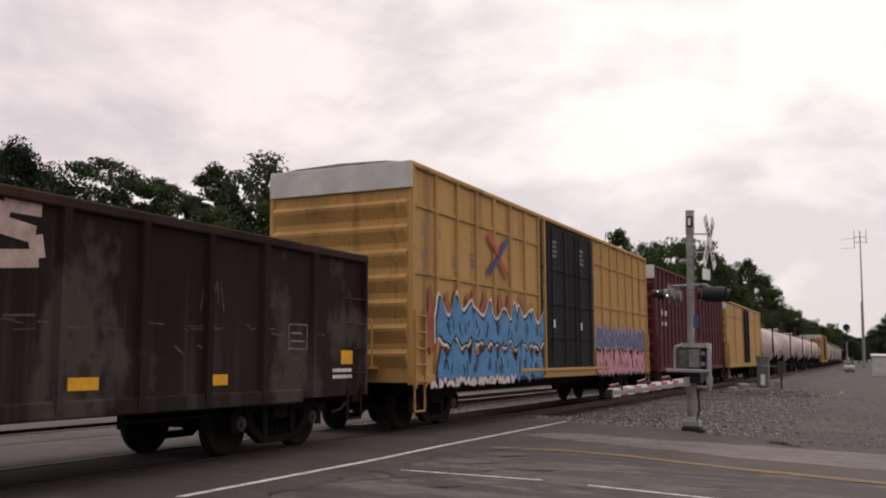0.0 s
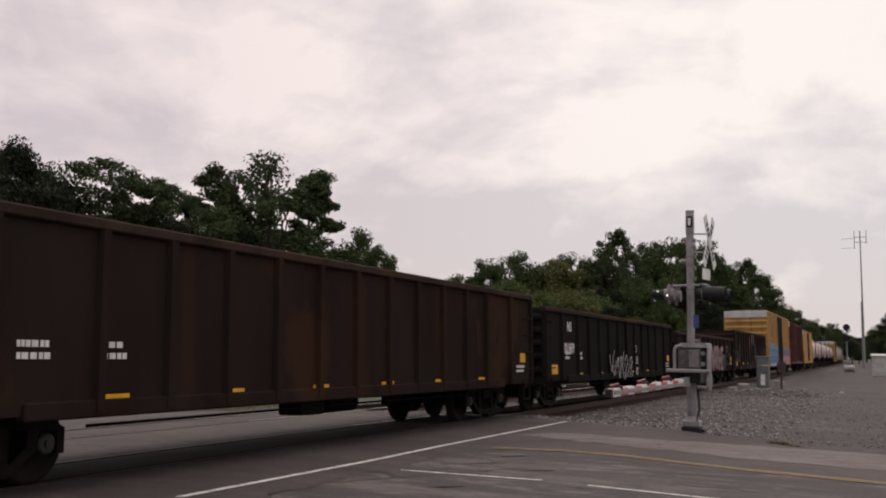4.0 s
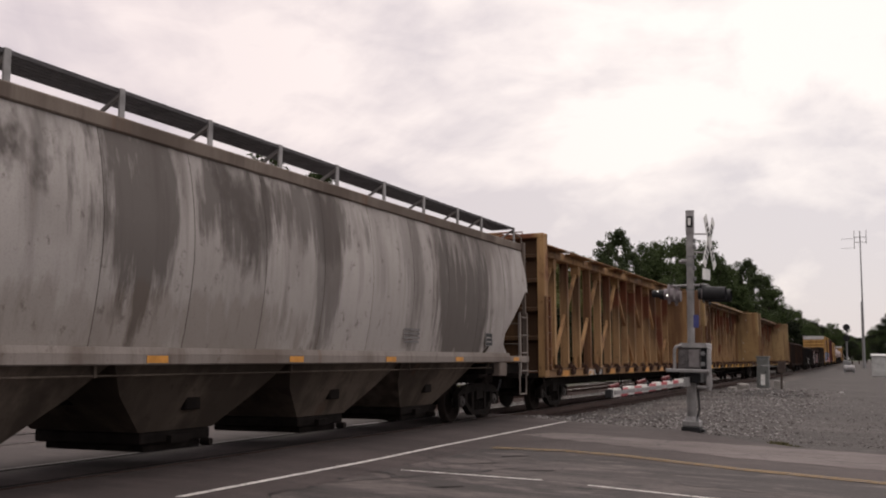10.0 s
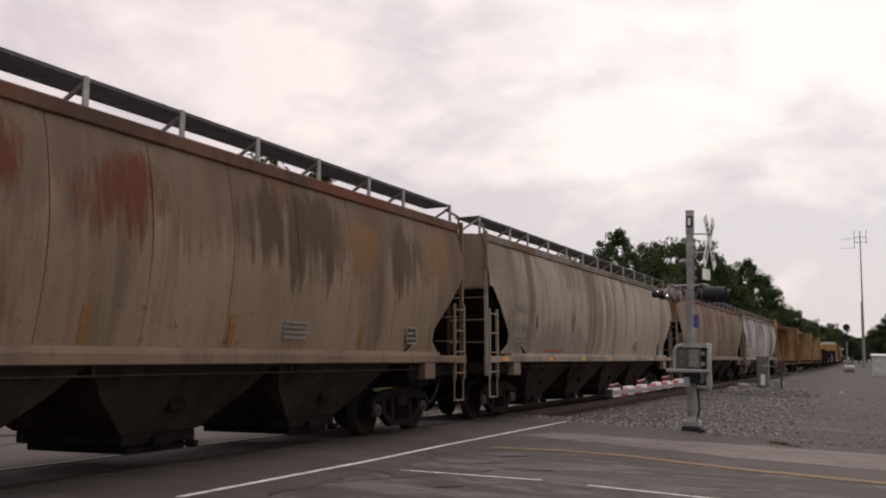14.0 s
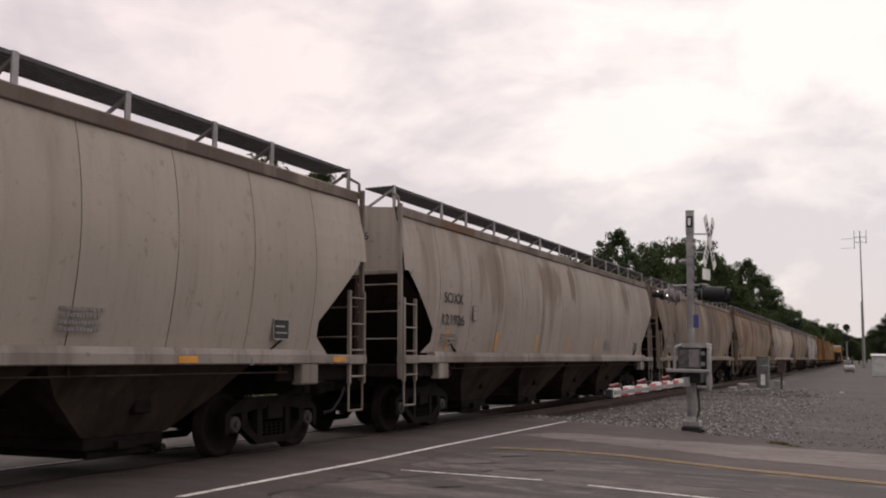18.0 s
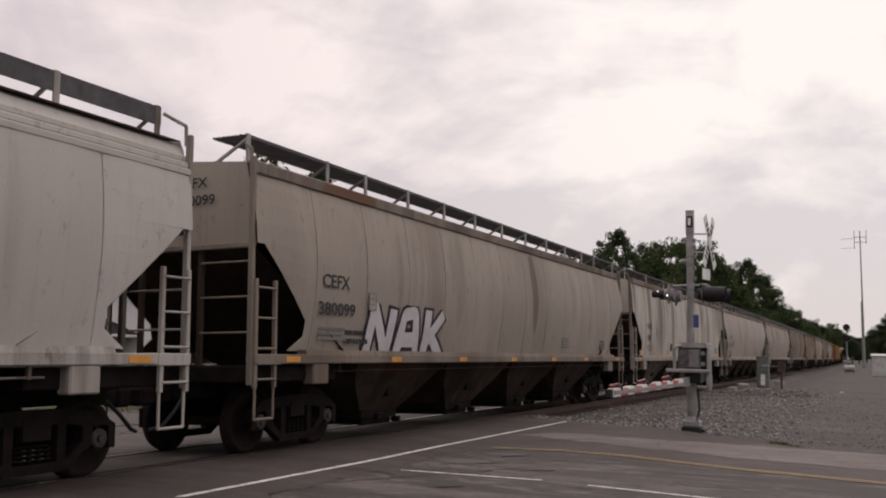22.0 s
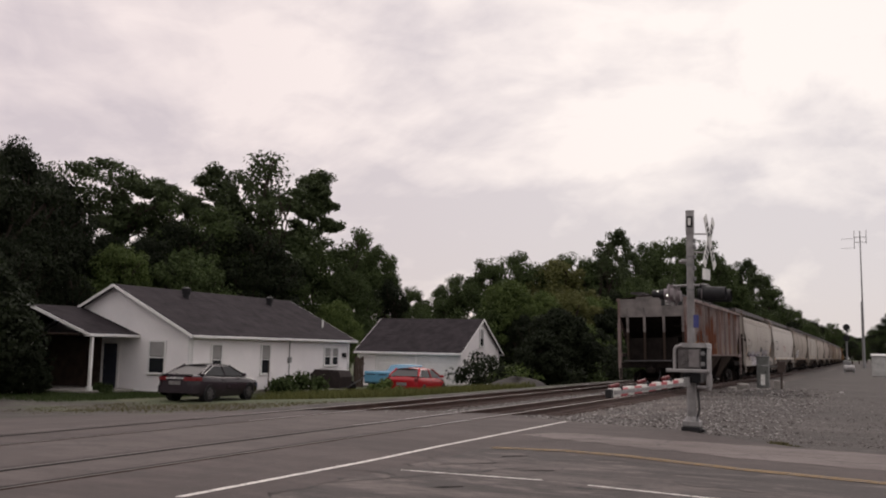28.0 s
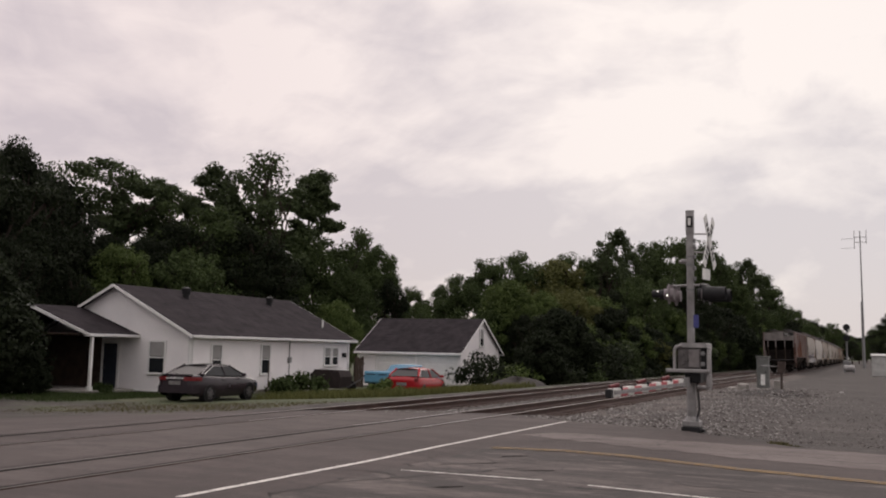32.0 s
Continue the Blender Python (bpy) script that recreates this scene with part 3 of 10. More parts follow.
def tar_crack(x0, y0, x1, y1, width, seed):
    """An irregular sealed crack in the asphalt."""
    rng = random.Random(seed)
    n = 24
    rows = [[], []]
    for i in range(n + 1):
        k = i / n
        x, y = x0 + (x1 - x0) * k, y0 + (y1 - y0) * k
        dx = 0.25 * noise.noise(Vector((x * 1.7, y * 1.7, seed))) + 0.06 * rng.uniform(-1, 1)
        w = width * (0.4 + rng.random()) * min(1, 6 * k + 0.15, 6 * (1 - k) + 0.15)
        rows[0].append((x + dx, y + dx - w, road_z(x) + 0.007))
        rows[1].append((x + dx, y + dx + w, road_z(x) + 0.007))
    solid("tar_crack", Geo().grid(rows, False), TAR, "dark sealed crack in the asphalt", "crack", "sealed cracks in the road", "structure")


for i, (a, b, c, d, w) in enumerate(((-6.2, 9.4, -4.2, 13.2, 0.03), (-5.0, 13.1, -3.6, 14.2, 0.025), (-6.3, 15.2, -4.4, 18.5, 0.03), (-5.6, 17.2, -4.6, 17.3, 0.02),
                                     (-3.4, 11.1, -2.7, 11.05, 0.05), (-5.3, 13.6, -5.1, 13.8, 0.05), (-4.4, 12.3, -4.1, 12.4, 0.03), (-3.3, 13.0, -1.2, 13.1, 0.015),
                                     (-5.0, 16.6, -3.5, 16.9, 0.02), (-6.5, 11.0, -5.2, 10.5, 0.02), (-11.2, 11.3, -10.4, 16.5, 0.02), (-16.2, 15, -15.2, 19, 0.02),
                                     (-8.0, 12.0, -7.3, 15.2, 0.012), (-6.0, 8.0, -6.05, 10.6, 0.025), (-6.05, 10.8, -6.1, 13.6, 0.02), (-6.1, 13.9, -5.2, 15.1, 0.02), (-5.1, 14.6, -4.6, 15.2, 0.03), (-5.6, 12.2, -5.0, 12.9, 0.03), (-4.9, 10.0, -4.6, 10.3, 0.04), (-2.6, 12.2, -1.0, 11.8, 0.02), (-2.2, 16.6, 0.6, 16.0, 0.02))):
    tar_crack(a, b, c, d, w, i)

# ---- tracks ----
# near-black that stands for the shade down in the flangeway grooves
GROOVE_SHADE = plain("flangeway_groove_shade", (0.018, 0.015, 0.015), 0.85, 0, 0.4, 5)


def rail_ys():
    ys = [-200, -60, -20]
    while ys[-1] < 1400:
        ys.append(ys[-1] + max(6, ys[-1] * 0.06))
    return ys


def railway_track(x_right, z_right, x_left, z_left, tie_count):
    tr = thing("railway_track", "rusty steel rails on dark timber ties in grey ballast", "railway track", "railway tracks", "structure")
    for x, z in ((x_right, z_right), (x_left, z_left)):
        prof = [(-0.075, -0.17), (0.075, -0.17), (0.075, -0.155), (0.012, -0.13), (0.012, -0.045), (0.036, -0.036), (0.036, -0.004), (-0.036, -0.004), (-0.036, -0.036), (-0.012, -0.045), (-0.012, -0.13), (-0.075, -0.155)]
        ys = rail_ys()
        g = Geo().grid([[(x + a + track_x(y), y, z + b) for a, b in prof + prof[:1]] for y in ys], False)
        r = part("rail", g, RAIL, tr, "brown rusty steel rail")
        # the head is darker and rougher up to y = 17.5, bright beyond
        for lo, hi, mt, note in ((-200, 17.5, RAIL_DULL, "duller near stretch of the running surface"), (17.5, 1500, RAIL_TOP, "worn bright running surface")):
            g = Geo().grid([[(x + a + track_x(y), y, z + 0.0005) for a in (-0.024, 0.024)] for y in sorted({min(max(y, lo), hi) for y in ys})], False)
            part("rail_head", g, mt, r, note)
    # flangeways along the crossing, on the inner side of each rail: flat strips, the groove's shade is their colour
    for x, z, s in ((x_right, z_right, -1), (x_left, z_left, 1)):
        g = Geo().box(x + min(0.04 * s, 0.13 * s), x + max(0.04 * s, 0.13 * s), -40, 22.4, z - 0.1, road_z(x + 0.08 * s) + 0.007)
        part("flangeway", g, GROOVE_SHADE, tr, "flat dark strip painted as the shaded flangeway groove")
    xm, zm = (x_right + x_left) / 2, (z_right + z_left) / 2 - 0.17
    tilt = math.atan2(z_right - z_left, x_right - x_left)
    me = Geo().box(-1.3, 1.3, -0.115, 0.115, -0.17, 0.0, 0.012).mesh("tie", TIE)
    rng = random.Random(int(-x_right * 10))
    for i in range(tie_count):
        y = 23.0 + 0.535 * i
        t = new("tie", me)
        t.parent = tr
        t.matrix_basis = pose(xm + track_x(y) + rng.uniform(-0.04, 0.04), y, zm + rng.uniform(-0.012, 0.006), 0, -math.degrees(tilt), rng.uniform(-1.2, 1.2))
    return tr


railway_track(-8.67, 0.0, -10.177, -0.041, 150)
railway_track(-12.87, -0.08, -14.377, -0.105, 150)

# ballast shoulder and bed, one sheet from the crossing onwards
prof = [(-5.6, -0.25), (-6.3, -0.20), (-7.2, -0.205), (-7.9, -0.20), (-8.55, -0.20), (-9.4, -0.235), (-10.3, -0.245), (-11.2, -0.27), (-11.9, -0.29), (-12.8, -0.29), (-13.6, -0.31), (-14.5, -0.31), (-15.6, -0.33), (-16.6, -0.52), (-17.3, -0.62)]
ys = [22.3, 22.7] + [23 + 0.5 * i for i in range(90)] + [70, 75, 80, 90, 100, 120, 150, 200, 280, 400, 600, 900, 1400]
g = Geo().grid([[(x + track_x(y), y, z + 0.045 * noise.noise(Vector((x * 2.3, y * 2.3, 1))) - (0.12 if y < 22.5 else 0)) for x, z in prof] for y in ys], False)
solid("ballast_bed", g, BALLAST, "grey crushed stone ballast under the tracks", "ballast", kind="structure")


def stones(name, count, region, size, seed, label, lift=0.0):
    """Loose broken stones, too many to count."""
    rng = random.Random(seed)
    me = bpy.data.meshes.new(name)
    vs, fs, mi = [], [], []
    base = [(0, 0, 1), (0.9, 0, 0.3), (0.2, 0.9, 0.25), (-0.8, 0.4, 0.2), (-0.6, -0.7, 0.3), (0.4, -0.8, 0.2), (0.1, 0, -0.7)]
    tri = [(0, 1, 2), (0, 2, 3), (0, 3, 4), (0, 4, 5), (0, 5, 1), (6, 2, 1), (6, 3, 2), (6, 4, 3), (6, 5, 4), (6, 1, 5)]
    for _ in range(count):
        x, y, z = region(rng)
        s = size * rng.uniform(0.5, 1.3) ** 1.5
        e = Euler((rng.uniform(0, 6), rng.uniform(0, 6), rng.uniform(0, 6))).to_matrix()
        o = len(vs)
        for p in base:
            q = e @ Vector((p[0] * rng.uniform(0.7, 1.2), p[1] * rng.uniform(0.7, 1.2), p[2] * rng.uniform(0.6, 1.1)))
            vs.append((x + q.x * s, y + q.y * s, z + q.z * s * 0.8 + s * 0.3 + lift))
        fs += [tuple(i + o for i in f) for f in tri]
        mi += [rng.choice((0, 1, 1, 2))] * len(tri)
    me.from_pydata(vs, [], fs)
    for m in BALLAST_STONE:
        me.materials.append(m)
    me.polygons.foreach_set("material_index", mi)
    ob = new(name, me)
    return tagged(ob, label, "stones", kind="stuff")


def bed_z(x):
    for (xa, za), (xb, zb) in zip(prof, prof[1:]):
        if x >= xb:
            return za + (zb - za) * (x - xa) / (xb - xa)
    return -0.6


def shoulder(rng):
    y = 21.4 + 36 * rng.random() ** 1.7
    x = rng.uniform(-8.3, -5.0) if rng.random() < 0.55 else rng.uniform(-12.7, -10.5)
    if rng.random() < 0.42:
        x = -5.4 + 3.4 * rng.random() ** 1.5
        y = max(y, road_edge(x) + 0.6 + 1.2 * rng.random())
    return x, y, max(bed_z(x), ground_z(x, y)) - 0.02


stones("ballast_stones", 17000, shoulder, 0.042, 4, "loose pale grey ballast stones on the shoulder")
stones("gravel_stones", 2600, lambda r: (lambda x, y: (x, y, ground_z(x, y)))(-5.5 + 8.0 * r.random() ** 1.3, 20.2 + 26 * r.random() ** 1.5), 0.024, 5, "loose gravel scattered over the lot")
# ---- the freight train ----
SPEED, LEAN = 15.2, -1.55
STRETCH = 1.038
CAR_X, CAR_Z = -8.67 - 0.753 * math.cos(radians(1.55)), -0.0204
TRAIN = []           # (car, place along the train)
WHEELSETS = {}       # place on the truck -> wheelsets that turn alike
WHEEL_R, AXLE = 0.457, 0.93


def wheelset_mesh():
    g = Geo()
    g.cyl((-1.02, 0, 0), (1.02, 0, 0), 0.075, n=10)
    for s in (-1, 1):
        prof = [(0.67, 0.485), (0.69, 0.49), (0.70, 0.457), (0.80, 0.45), (0.80, 0.37), (0.745, 0.35), (0.74, 0.2), (0.79, 0.17), (0.81, 0.1), (0.81, 0.0)]
        n = 28
        rows = [[(s * x, r * math.cos(2 * math.pi * k / n), r * math.sin(2 * math.pi * k / n)) for k in range(n + 1)] for x, r in prof]
        g.grid(rows, True)
        g.grid([[(s * 0.67, r * math.cos(2 * math.pi * k / n), r * math.sin(2 * math.pi * k / n)) for k in range(n + 1)] for r in (0.485, 0.0)], False)
    return g.mesh("wheelset", WHEEL)


def bearing_mesh():
    g = Geo()
    rows = [[(x, r * math.cos(2 * math.pi * k / 12), r * math.sin(2 * math.pi * k / 12)) for k in range(13)] for x, r in ((0.84, 0.12), (1.05, 0.12), (1.07, 0.10), (1.07, 0.05), (1.095, 0.05), (1.095, 0.0))]
    return g.grid(rows, False).mesh("bearing", BEARING)


def sideframe_mesh():
    """Cast side frame: arched top, pedestal jaws, two windows and the spring seat, cut out of one plate."""
    out = [(-1.17, 0.34), (-1.17, 0.62), (-0.88, 0.78), (-0.32, 0.83), (0.32, 0.83), (0.88, 0.78), (1.17, 0.62), (1.17, 0.34), (1.07, 0.34), (1.06, 0.60), (0.80, 0.62), (0.80, 0.40), (0.40, 0.14), (-0.40, 0.14), (-0.80, 0.40), (-0.80, 0.62), (-1.06, 0.60), (-1.07, 0.34)]
    bm = bmesh.new()
    holes = [[(-0.66, 0.62), (-0.66, 0.44), (-0.42, 0.27), (-0.42, 0.66)], [(0.66, 0.62), (0.42, 0.66), (0.42, 0.27), (0.66, 0.44)], [(-0.30, 0.66), (-0.30, 0.25), (0.30, 0.25), (0.30, 0.66)]]
    edges = []
    for loop in [out] + holes:
        vs = [bm.verts.new((0.92, y, z)) for y, z in loop]
        edges += [bm.edges.new((vs[i], vs[(i + 1) % len(vs)])) for i in range(len(vs))]
    res = bmesh.ops.triangle_fill(bm, use_beauty=True, edges=edges)
    faces = [f for f in bm.faces if not any(min(y for y, z in h) < f.calc_center_median().y < max(y for y, z in h) and min(z for y, z in h) + 0.03 < f.calc_center_median().z < max(z for y, z in h) - 0.03 and all(any((v.co.y - y) ** 2 + (v.co.z - z) ** 2 < 1e-8 for y, z in h) for v in f.verts) for h in holes)]
    bmesh.ops.delete(bm, geom=[f for f in bm.faces if f not in faces], context="FACES_ONLY")
    ext = bmesh.ops.extrude_face_region(bm, geom=bm.faces[:])
    for v in ext["geom"]:
        if isinstance(v, bmesh.types.BMVert):
            v.co.x = 1.06
    bmesh.ops.recalc_face_normals(bm, faces=bm.faces)
    me = bpy.data.meshes.new("sideframe")
    bm.to_mesh(me)
    bm.free()
    me.materials.append(STEEL_DARK)
    return me


def bolster_mesh():
    g = Geo()
    g.prism([(-1.08, 0.50), (-0.5, 0.40), (0.5, 0.40), (1.08, 0.50), (1.08, 0.72), (0.3, 0.76), (0.2, 0.88), (-0.2, 0.88), (-0.3, 0.76), (-1.08, 0.72)], "y", -0.19, 0.19)
    return g.mesh("bolster", STEEL_DARK)


def spring_mesh():
    g = Geo()
    n, turns = 10, 4
    pts = [(0.05 * math.cos(2 * math.pi * k / n), 0.05 * math.sin(2 * math.pi * k / n), 0.24 + 0.20 * k / (n * turns)) for k in range(n * turns + 1)]
    rows = []
    for i, p in enumerate(pts):
        q = Vector(pts[min(i + 1, len(pts) - 1)]) - Vector(pts[max(i - 1, 0)])
        u = Vector((0, 0, 1))
        w = q.cross(u).normalized()
        rows.append([tuple(Vector(p) + 0.018 * (w * math.cos(a) + u * math.sin(a))) for a in (2 * math.pi * k / 5 for k in range(6))])
    return g.grid(rows).mesh("spring", STEEL_DARK)


def brake_mesh():
    g = Geo()
    return g.prism([(-0.86, 0.36), (0.86, 0.36), (0.86, 0.50), (0.70, 0.50), (0.66, 0.44), (-0.66, 0.44), (-0.70, 0.50), (-0.86, 0.50)], "y", -0.04, 0.06).mesh("brake_beam", STEEL_DARK)


ME_WHEEL, ME_BEARING, ME_FRAME, ME_BOLSTER, ME_SPRING, ME_BRAKE = wheelset_mesh(), bearing_mesh(), sideframe_mesh(), bolster_mesh(), spring_mesh(), brake_mesh()


def truck(car, y, near=True):
    t = part("truck", ME_BOLSTER, None, car, "grimy cast steel truck")
    t.location = (0, y, 0)
    for s in (1, -1):
        f = part("sideframe", ME_FRAME, None, t)
        f.scale = (s, 1, 1)
        if near and s > 0:
            for k in (-0.18, -0.06, 0.06, 0.18):
                part("spring", ME_SPRING, None, t).location = (1.0, k, 0)
    for e in (-1, 1):
        part("brake_beam", ME_BRAKE, None, t).location = (0, e * 0.40, 0)
        w = part("wheelset", ME_WHEEL, None, t, "dark steel wheels with a worn tread")
        w.location = (0, e * AXLE, WHEEL_R)
        WHEELSETS.setdefault(e, []).append(w)
        for s in (1, -1):
            b = part("bearing", ME_BEARING, None, t)
            b.location, b.scale = (0, e * AXLE, WHEEL_R), (s, 1, 1)
    return t


def coupler(car, y, sgn):
    g = Geo()
    g.box(-0.09, 0.09, min(y, y + sgn * 0.45), max(y, y + sgn * 0.45), 0.78, 0.96, 0.02)
    g.box(-0.17, 0.14, min(y + sgn * 0.40, y + sgn * 0.66), max(y + sgn * 0.40, y + sgn * 0.66), 0.74, 1.0, 0.04)
    g.box(-0.03, 0.03, min(y + sgn * 0.3, y + sgn * 0.6), max(y + sgn * 0.3, y + sgn * 0.6), 0.96, 1.06)
    part("coupler", g, STEEL_DARK, car, "rusty knuckle coupler")
    g = Geo()
    pts = [(0.3, y, 0.85), (0.34, y + sgn * 0.22, 0.66), (0.32, y + sgn * 0.45, 0.46), (0.24, y + sgn * 0.62, 0.42)]
    g.tube(pts, 0.028)
    part("brake_hose", g, BLACK_PAINT, car)


def ladder(car, y0, y1, x, z0, z1, rungs, mat, name="ladder"):
    g = Geo()
    for y in (y0, y1):
        g.box(x - 0.03, x + 0.03, y - 0.032, y + 0.032, z0, z1, 0.008)
    for i in range(rungs):
        z = z0 + 0.12 + (z1 - z0 - 0.24) * i / max(1, rungs - 1)
        g.cyl((x + 0.035, y0, z), (x + 0.035, y1, z), 0.017, n=6)
    return part(name, g, mat, car, "ladder of welded steel rungs")


def stirrup(car, y, x, mat, w=0.42, z=0.42, top=1.0):
    g = Geo()
    g.tube([(x, y - w / 2, top), (x, y - w / 2, z), (x, y + w / 2, z), (x, y + w / 2, top)], 0.02)
    part("step", g, mat, car)


def new_car(name, label, category, s_rear, s_front, group="cars of the freight train"):
    car = thing(name, label, category, group)
    TRAIN.append((car, (s_rear + s_front) / 2 * STRETCH - 0.38))
    return car, (s_front - s_rear) * STRETCH


def marks(car, x, ys, z, w, h, mat):
    """Reflective strips along the sill."""
    for y in ys:
        part("reflective_strip", Geo().box(x, x + 0.006, y, y + w, z, z + h), mat, car)


def bars_of_text(car, x, y, z, w, h, rows, mat, seed=0, tilt=0.0):
    """Small stencilled lines that cannot be read."""
    rng = random.Random(seed)
    g = Geo()
    rh = h / rows
    for i in range(rows):
        zz, yy = z + h - (i + 0.75) * rh, y
        while yy < y + w * rng.uniform(0.75, 1.0):
            step = rng.uniform(0.35, 1.0) * rh
            g.box(x - tilt * (zz - z), x + 0.006 - tilt * (zz - z), yy, yy + step * 0.75, zz, zz + rh * 0.55)
            yy += step
    if g.v:
        tagged(part("stencilled_text", g, mat, car), kind="stuff")


def placard(car, x, y, z, w=0.42, h=0.42, mat=None, dark=None):
    """A framed consolidated stencil panel."""
    g = Geo()
    for a, b, c, d in ((0, w, 0, 0.016), (0, w, h - 0.016, h), (0, 0.016, 0, h), (w - 0.016, w, 0, h), (0.15 * w, 0.85 * w, 0.3 * h, 0.36 * h), (0.15 * w, 0.7 * w, 0.6 * h, 0.68 * h)):
        g.box(x + 0.004, x + 0.008, y + a, y + b, z + c, z + d)
    p = part("stencil_panel", Geo().box(x, x + 0.004, y, y + w, z, z + h), dark or LETTER_BLACK, car)
    part("stencil_frame", g, (LETTER_DIM if mat is LETTER_WHITE else mat) or LETTER_DIM, p)


def tag_paint(car, side_x, y0, y1, z0, z1, fill, line, seed, letters=6, weight=0.13, name="graffiti", rough=1.0, inner=None):
    """Sprayed letter-like strokes with an outline, following the car's side."""
    rng = random.Random(seed)

    def stroke(g, pts, w, lift):
        dense = []
        for a, b in zip(pts, pts[1:]):
            n = max(2, int(math.hypot(b[0] - a[0], b[1] - a[1]) / 0.12))
            dense += [(a[0] + (b[0] - a[0]) * i / n, a[1] + (b[1] - a[1]) * i / n) for i in range(n)]
        dense.append(pts[-1])
        for _ in range(5 if weight > 0.05 else 8):
            dense = dense[:1] + [((a[0] + b[0] + 2 * c[0]) / 4, (a[1] + b[1] + 2 * c[1]) / 4) for a, c, b in zip(dense, dense[1:], dense[2:])] + dense[-1:]
        rows = [[], []]
        for i, (y, z) in enumerate(dense):
            a, b = dense[max(0, i - 1)], dense[min(len(dense) - 1, i + 1)]
            d = math.hypot(b[0] - a[0], b[1] - a[1]) or 1
            ny, nz = -(b[1] - a[1]) / d, (b[0] - a[0]) / d
            ww = w * (0.85 + 0.6 * noise.noise(Vector((y * 3, z * 3, seed))))
            for k, s in ((0, -1), (1, 1)):
                py, pz = y + ny * ww * s, min(z1 + 0.15, max(z0 - 0.02, z + nz * ww * s))
                rows[k].append((side_x(pz) + lift, py, pz))
        g.grid(rows, False)

    step = (y1 - y0) / letters
    h = z1 - z0
    k_strokes = 0
    for i in range(letters):
        a, b = y0 + i * step, y0 + (i + 0.92) * step
        m = (a + b) / 2
        q = lambda u, v: (a + (b - a) * u, z0 + h * v)
        shapes = [
            [[q(0, 0.1), q(0.25, 0.9), q(0.45, 0.2), q(0.7, 1.0), q(1, 0.05)]],
            [[q(0.1, 1.0), q(0.0, 0.6), q(0.5, 0.7), q(0.9, 0.35), q(0.4, 0.0), q(0.0, 0.25)], [q(0.6, 1.0), q(1.0, 0.75)]],
            [[q(0.0, 0.35), q(0.5, 1.0), q(1.0, 0.4), q(0.5, 0.55), q(0.2, 0.0)], [q(0.75, 0.0), q(0.95, 0.3)]],
            [[q(0.05, 0.0), q(0.3, 0.5), q(0.1, 1.0), q(0.6, 0.85), q(0.5, 0.3), q(1.0, 0.0)], [q(0.8, 0.5), q(1.0, 1.0)]],
            [[q(0.0, 0.9), q(0.35, 0.55), q(0.2, 0.05), q(0.75, 0.2), q(0.6, 0.7), q(1.0, 1.05)], [q(0.85, 0.55), q(0.95, 0.1)]],
            [[q(0.0, 0.05), q(0.15, 0.7), q(0.5, 0.45), q(0.55, 1.0), q(0.95, 0.6), q(0.8, 0.0)], [q(0.3, 0.15), q(0.6, 0.2)]],
        ]
        go, gf = Geo(), Geo()
        for pts in rng.choice(shapes):
            pts = [(y + rng.uniform(-0.12, 0.12) * rough * step, z + rng.uniform(-0.06, 0.06) * rough * h) for y, z in pts]
            k_strokes += 1
            stroke(go, pts, weight * 1.45, 0.008 + 0.0006 * (k_strokes % 5))
            stroke(gf, pts, weight, 0.0125 + 0.0006 * (k_strokes % 5))
        part(name, go, line, car, "sprayed outline")
        part(name, gf, fill, car, "sprayed letter shape")
    if inner:
        gi = Geo()
        for i in range(letters * 3):
            y, z = rng.uniform(y0, y1), rng.uniform(z0, z0 + 0.8 * h)
            stroke(gi, [(y, z), (y + rng.uniform(-0.15, 0.25), z + rng.uniform(0.1, 0.3) * h), (y + rng.uniform(-0.1, 0.4), z + rng.uniform(0.2, 0.5) * h)], weight * 0.28, 0.017)
        part(name, gi, inner, car, "dark sprayed strokes")


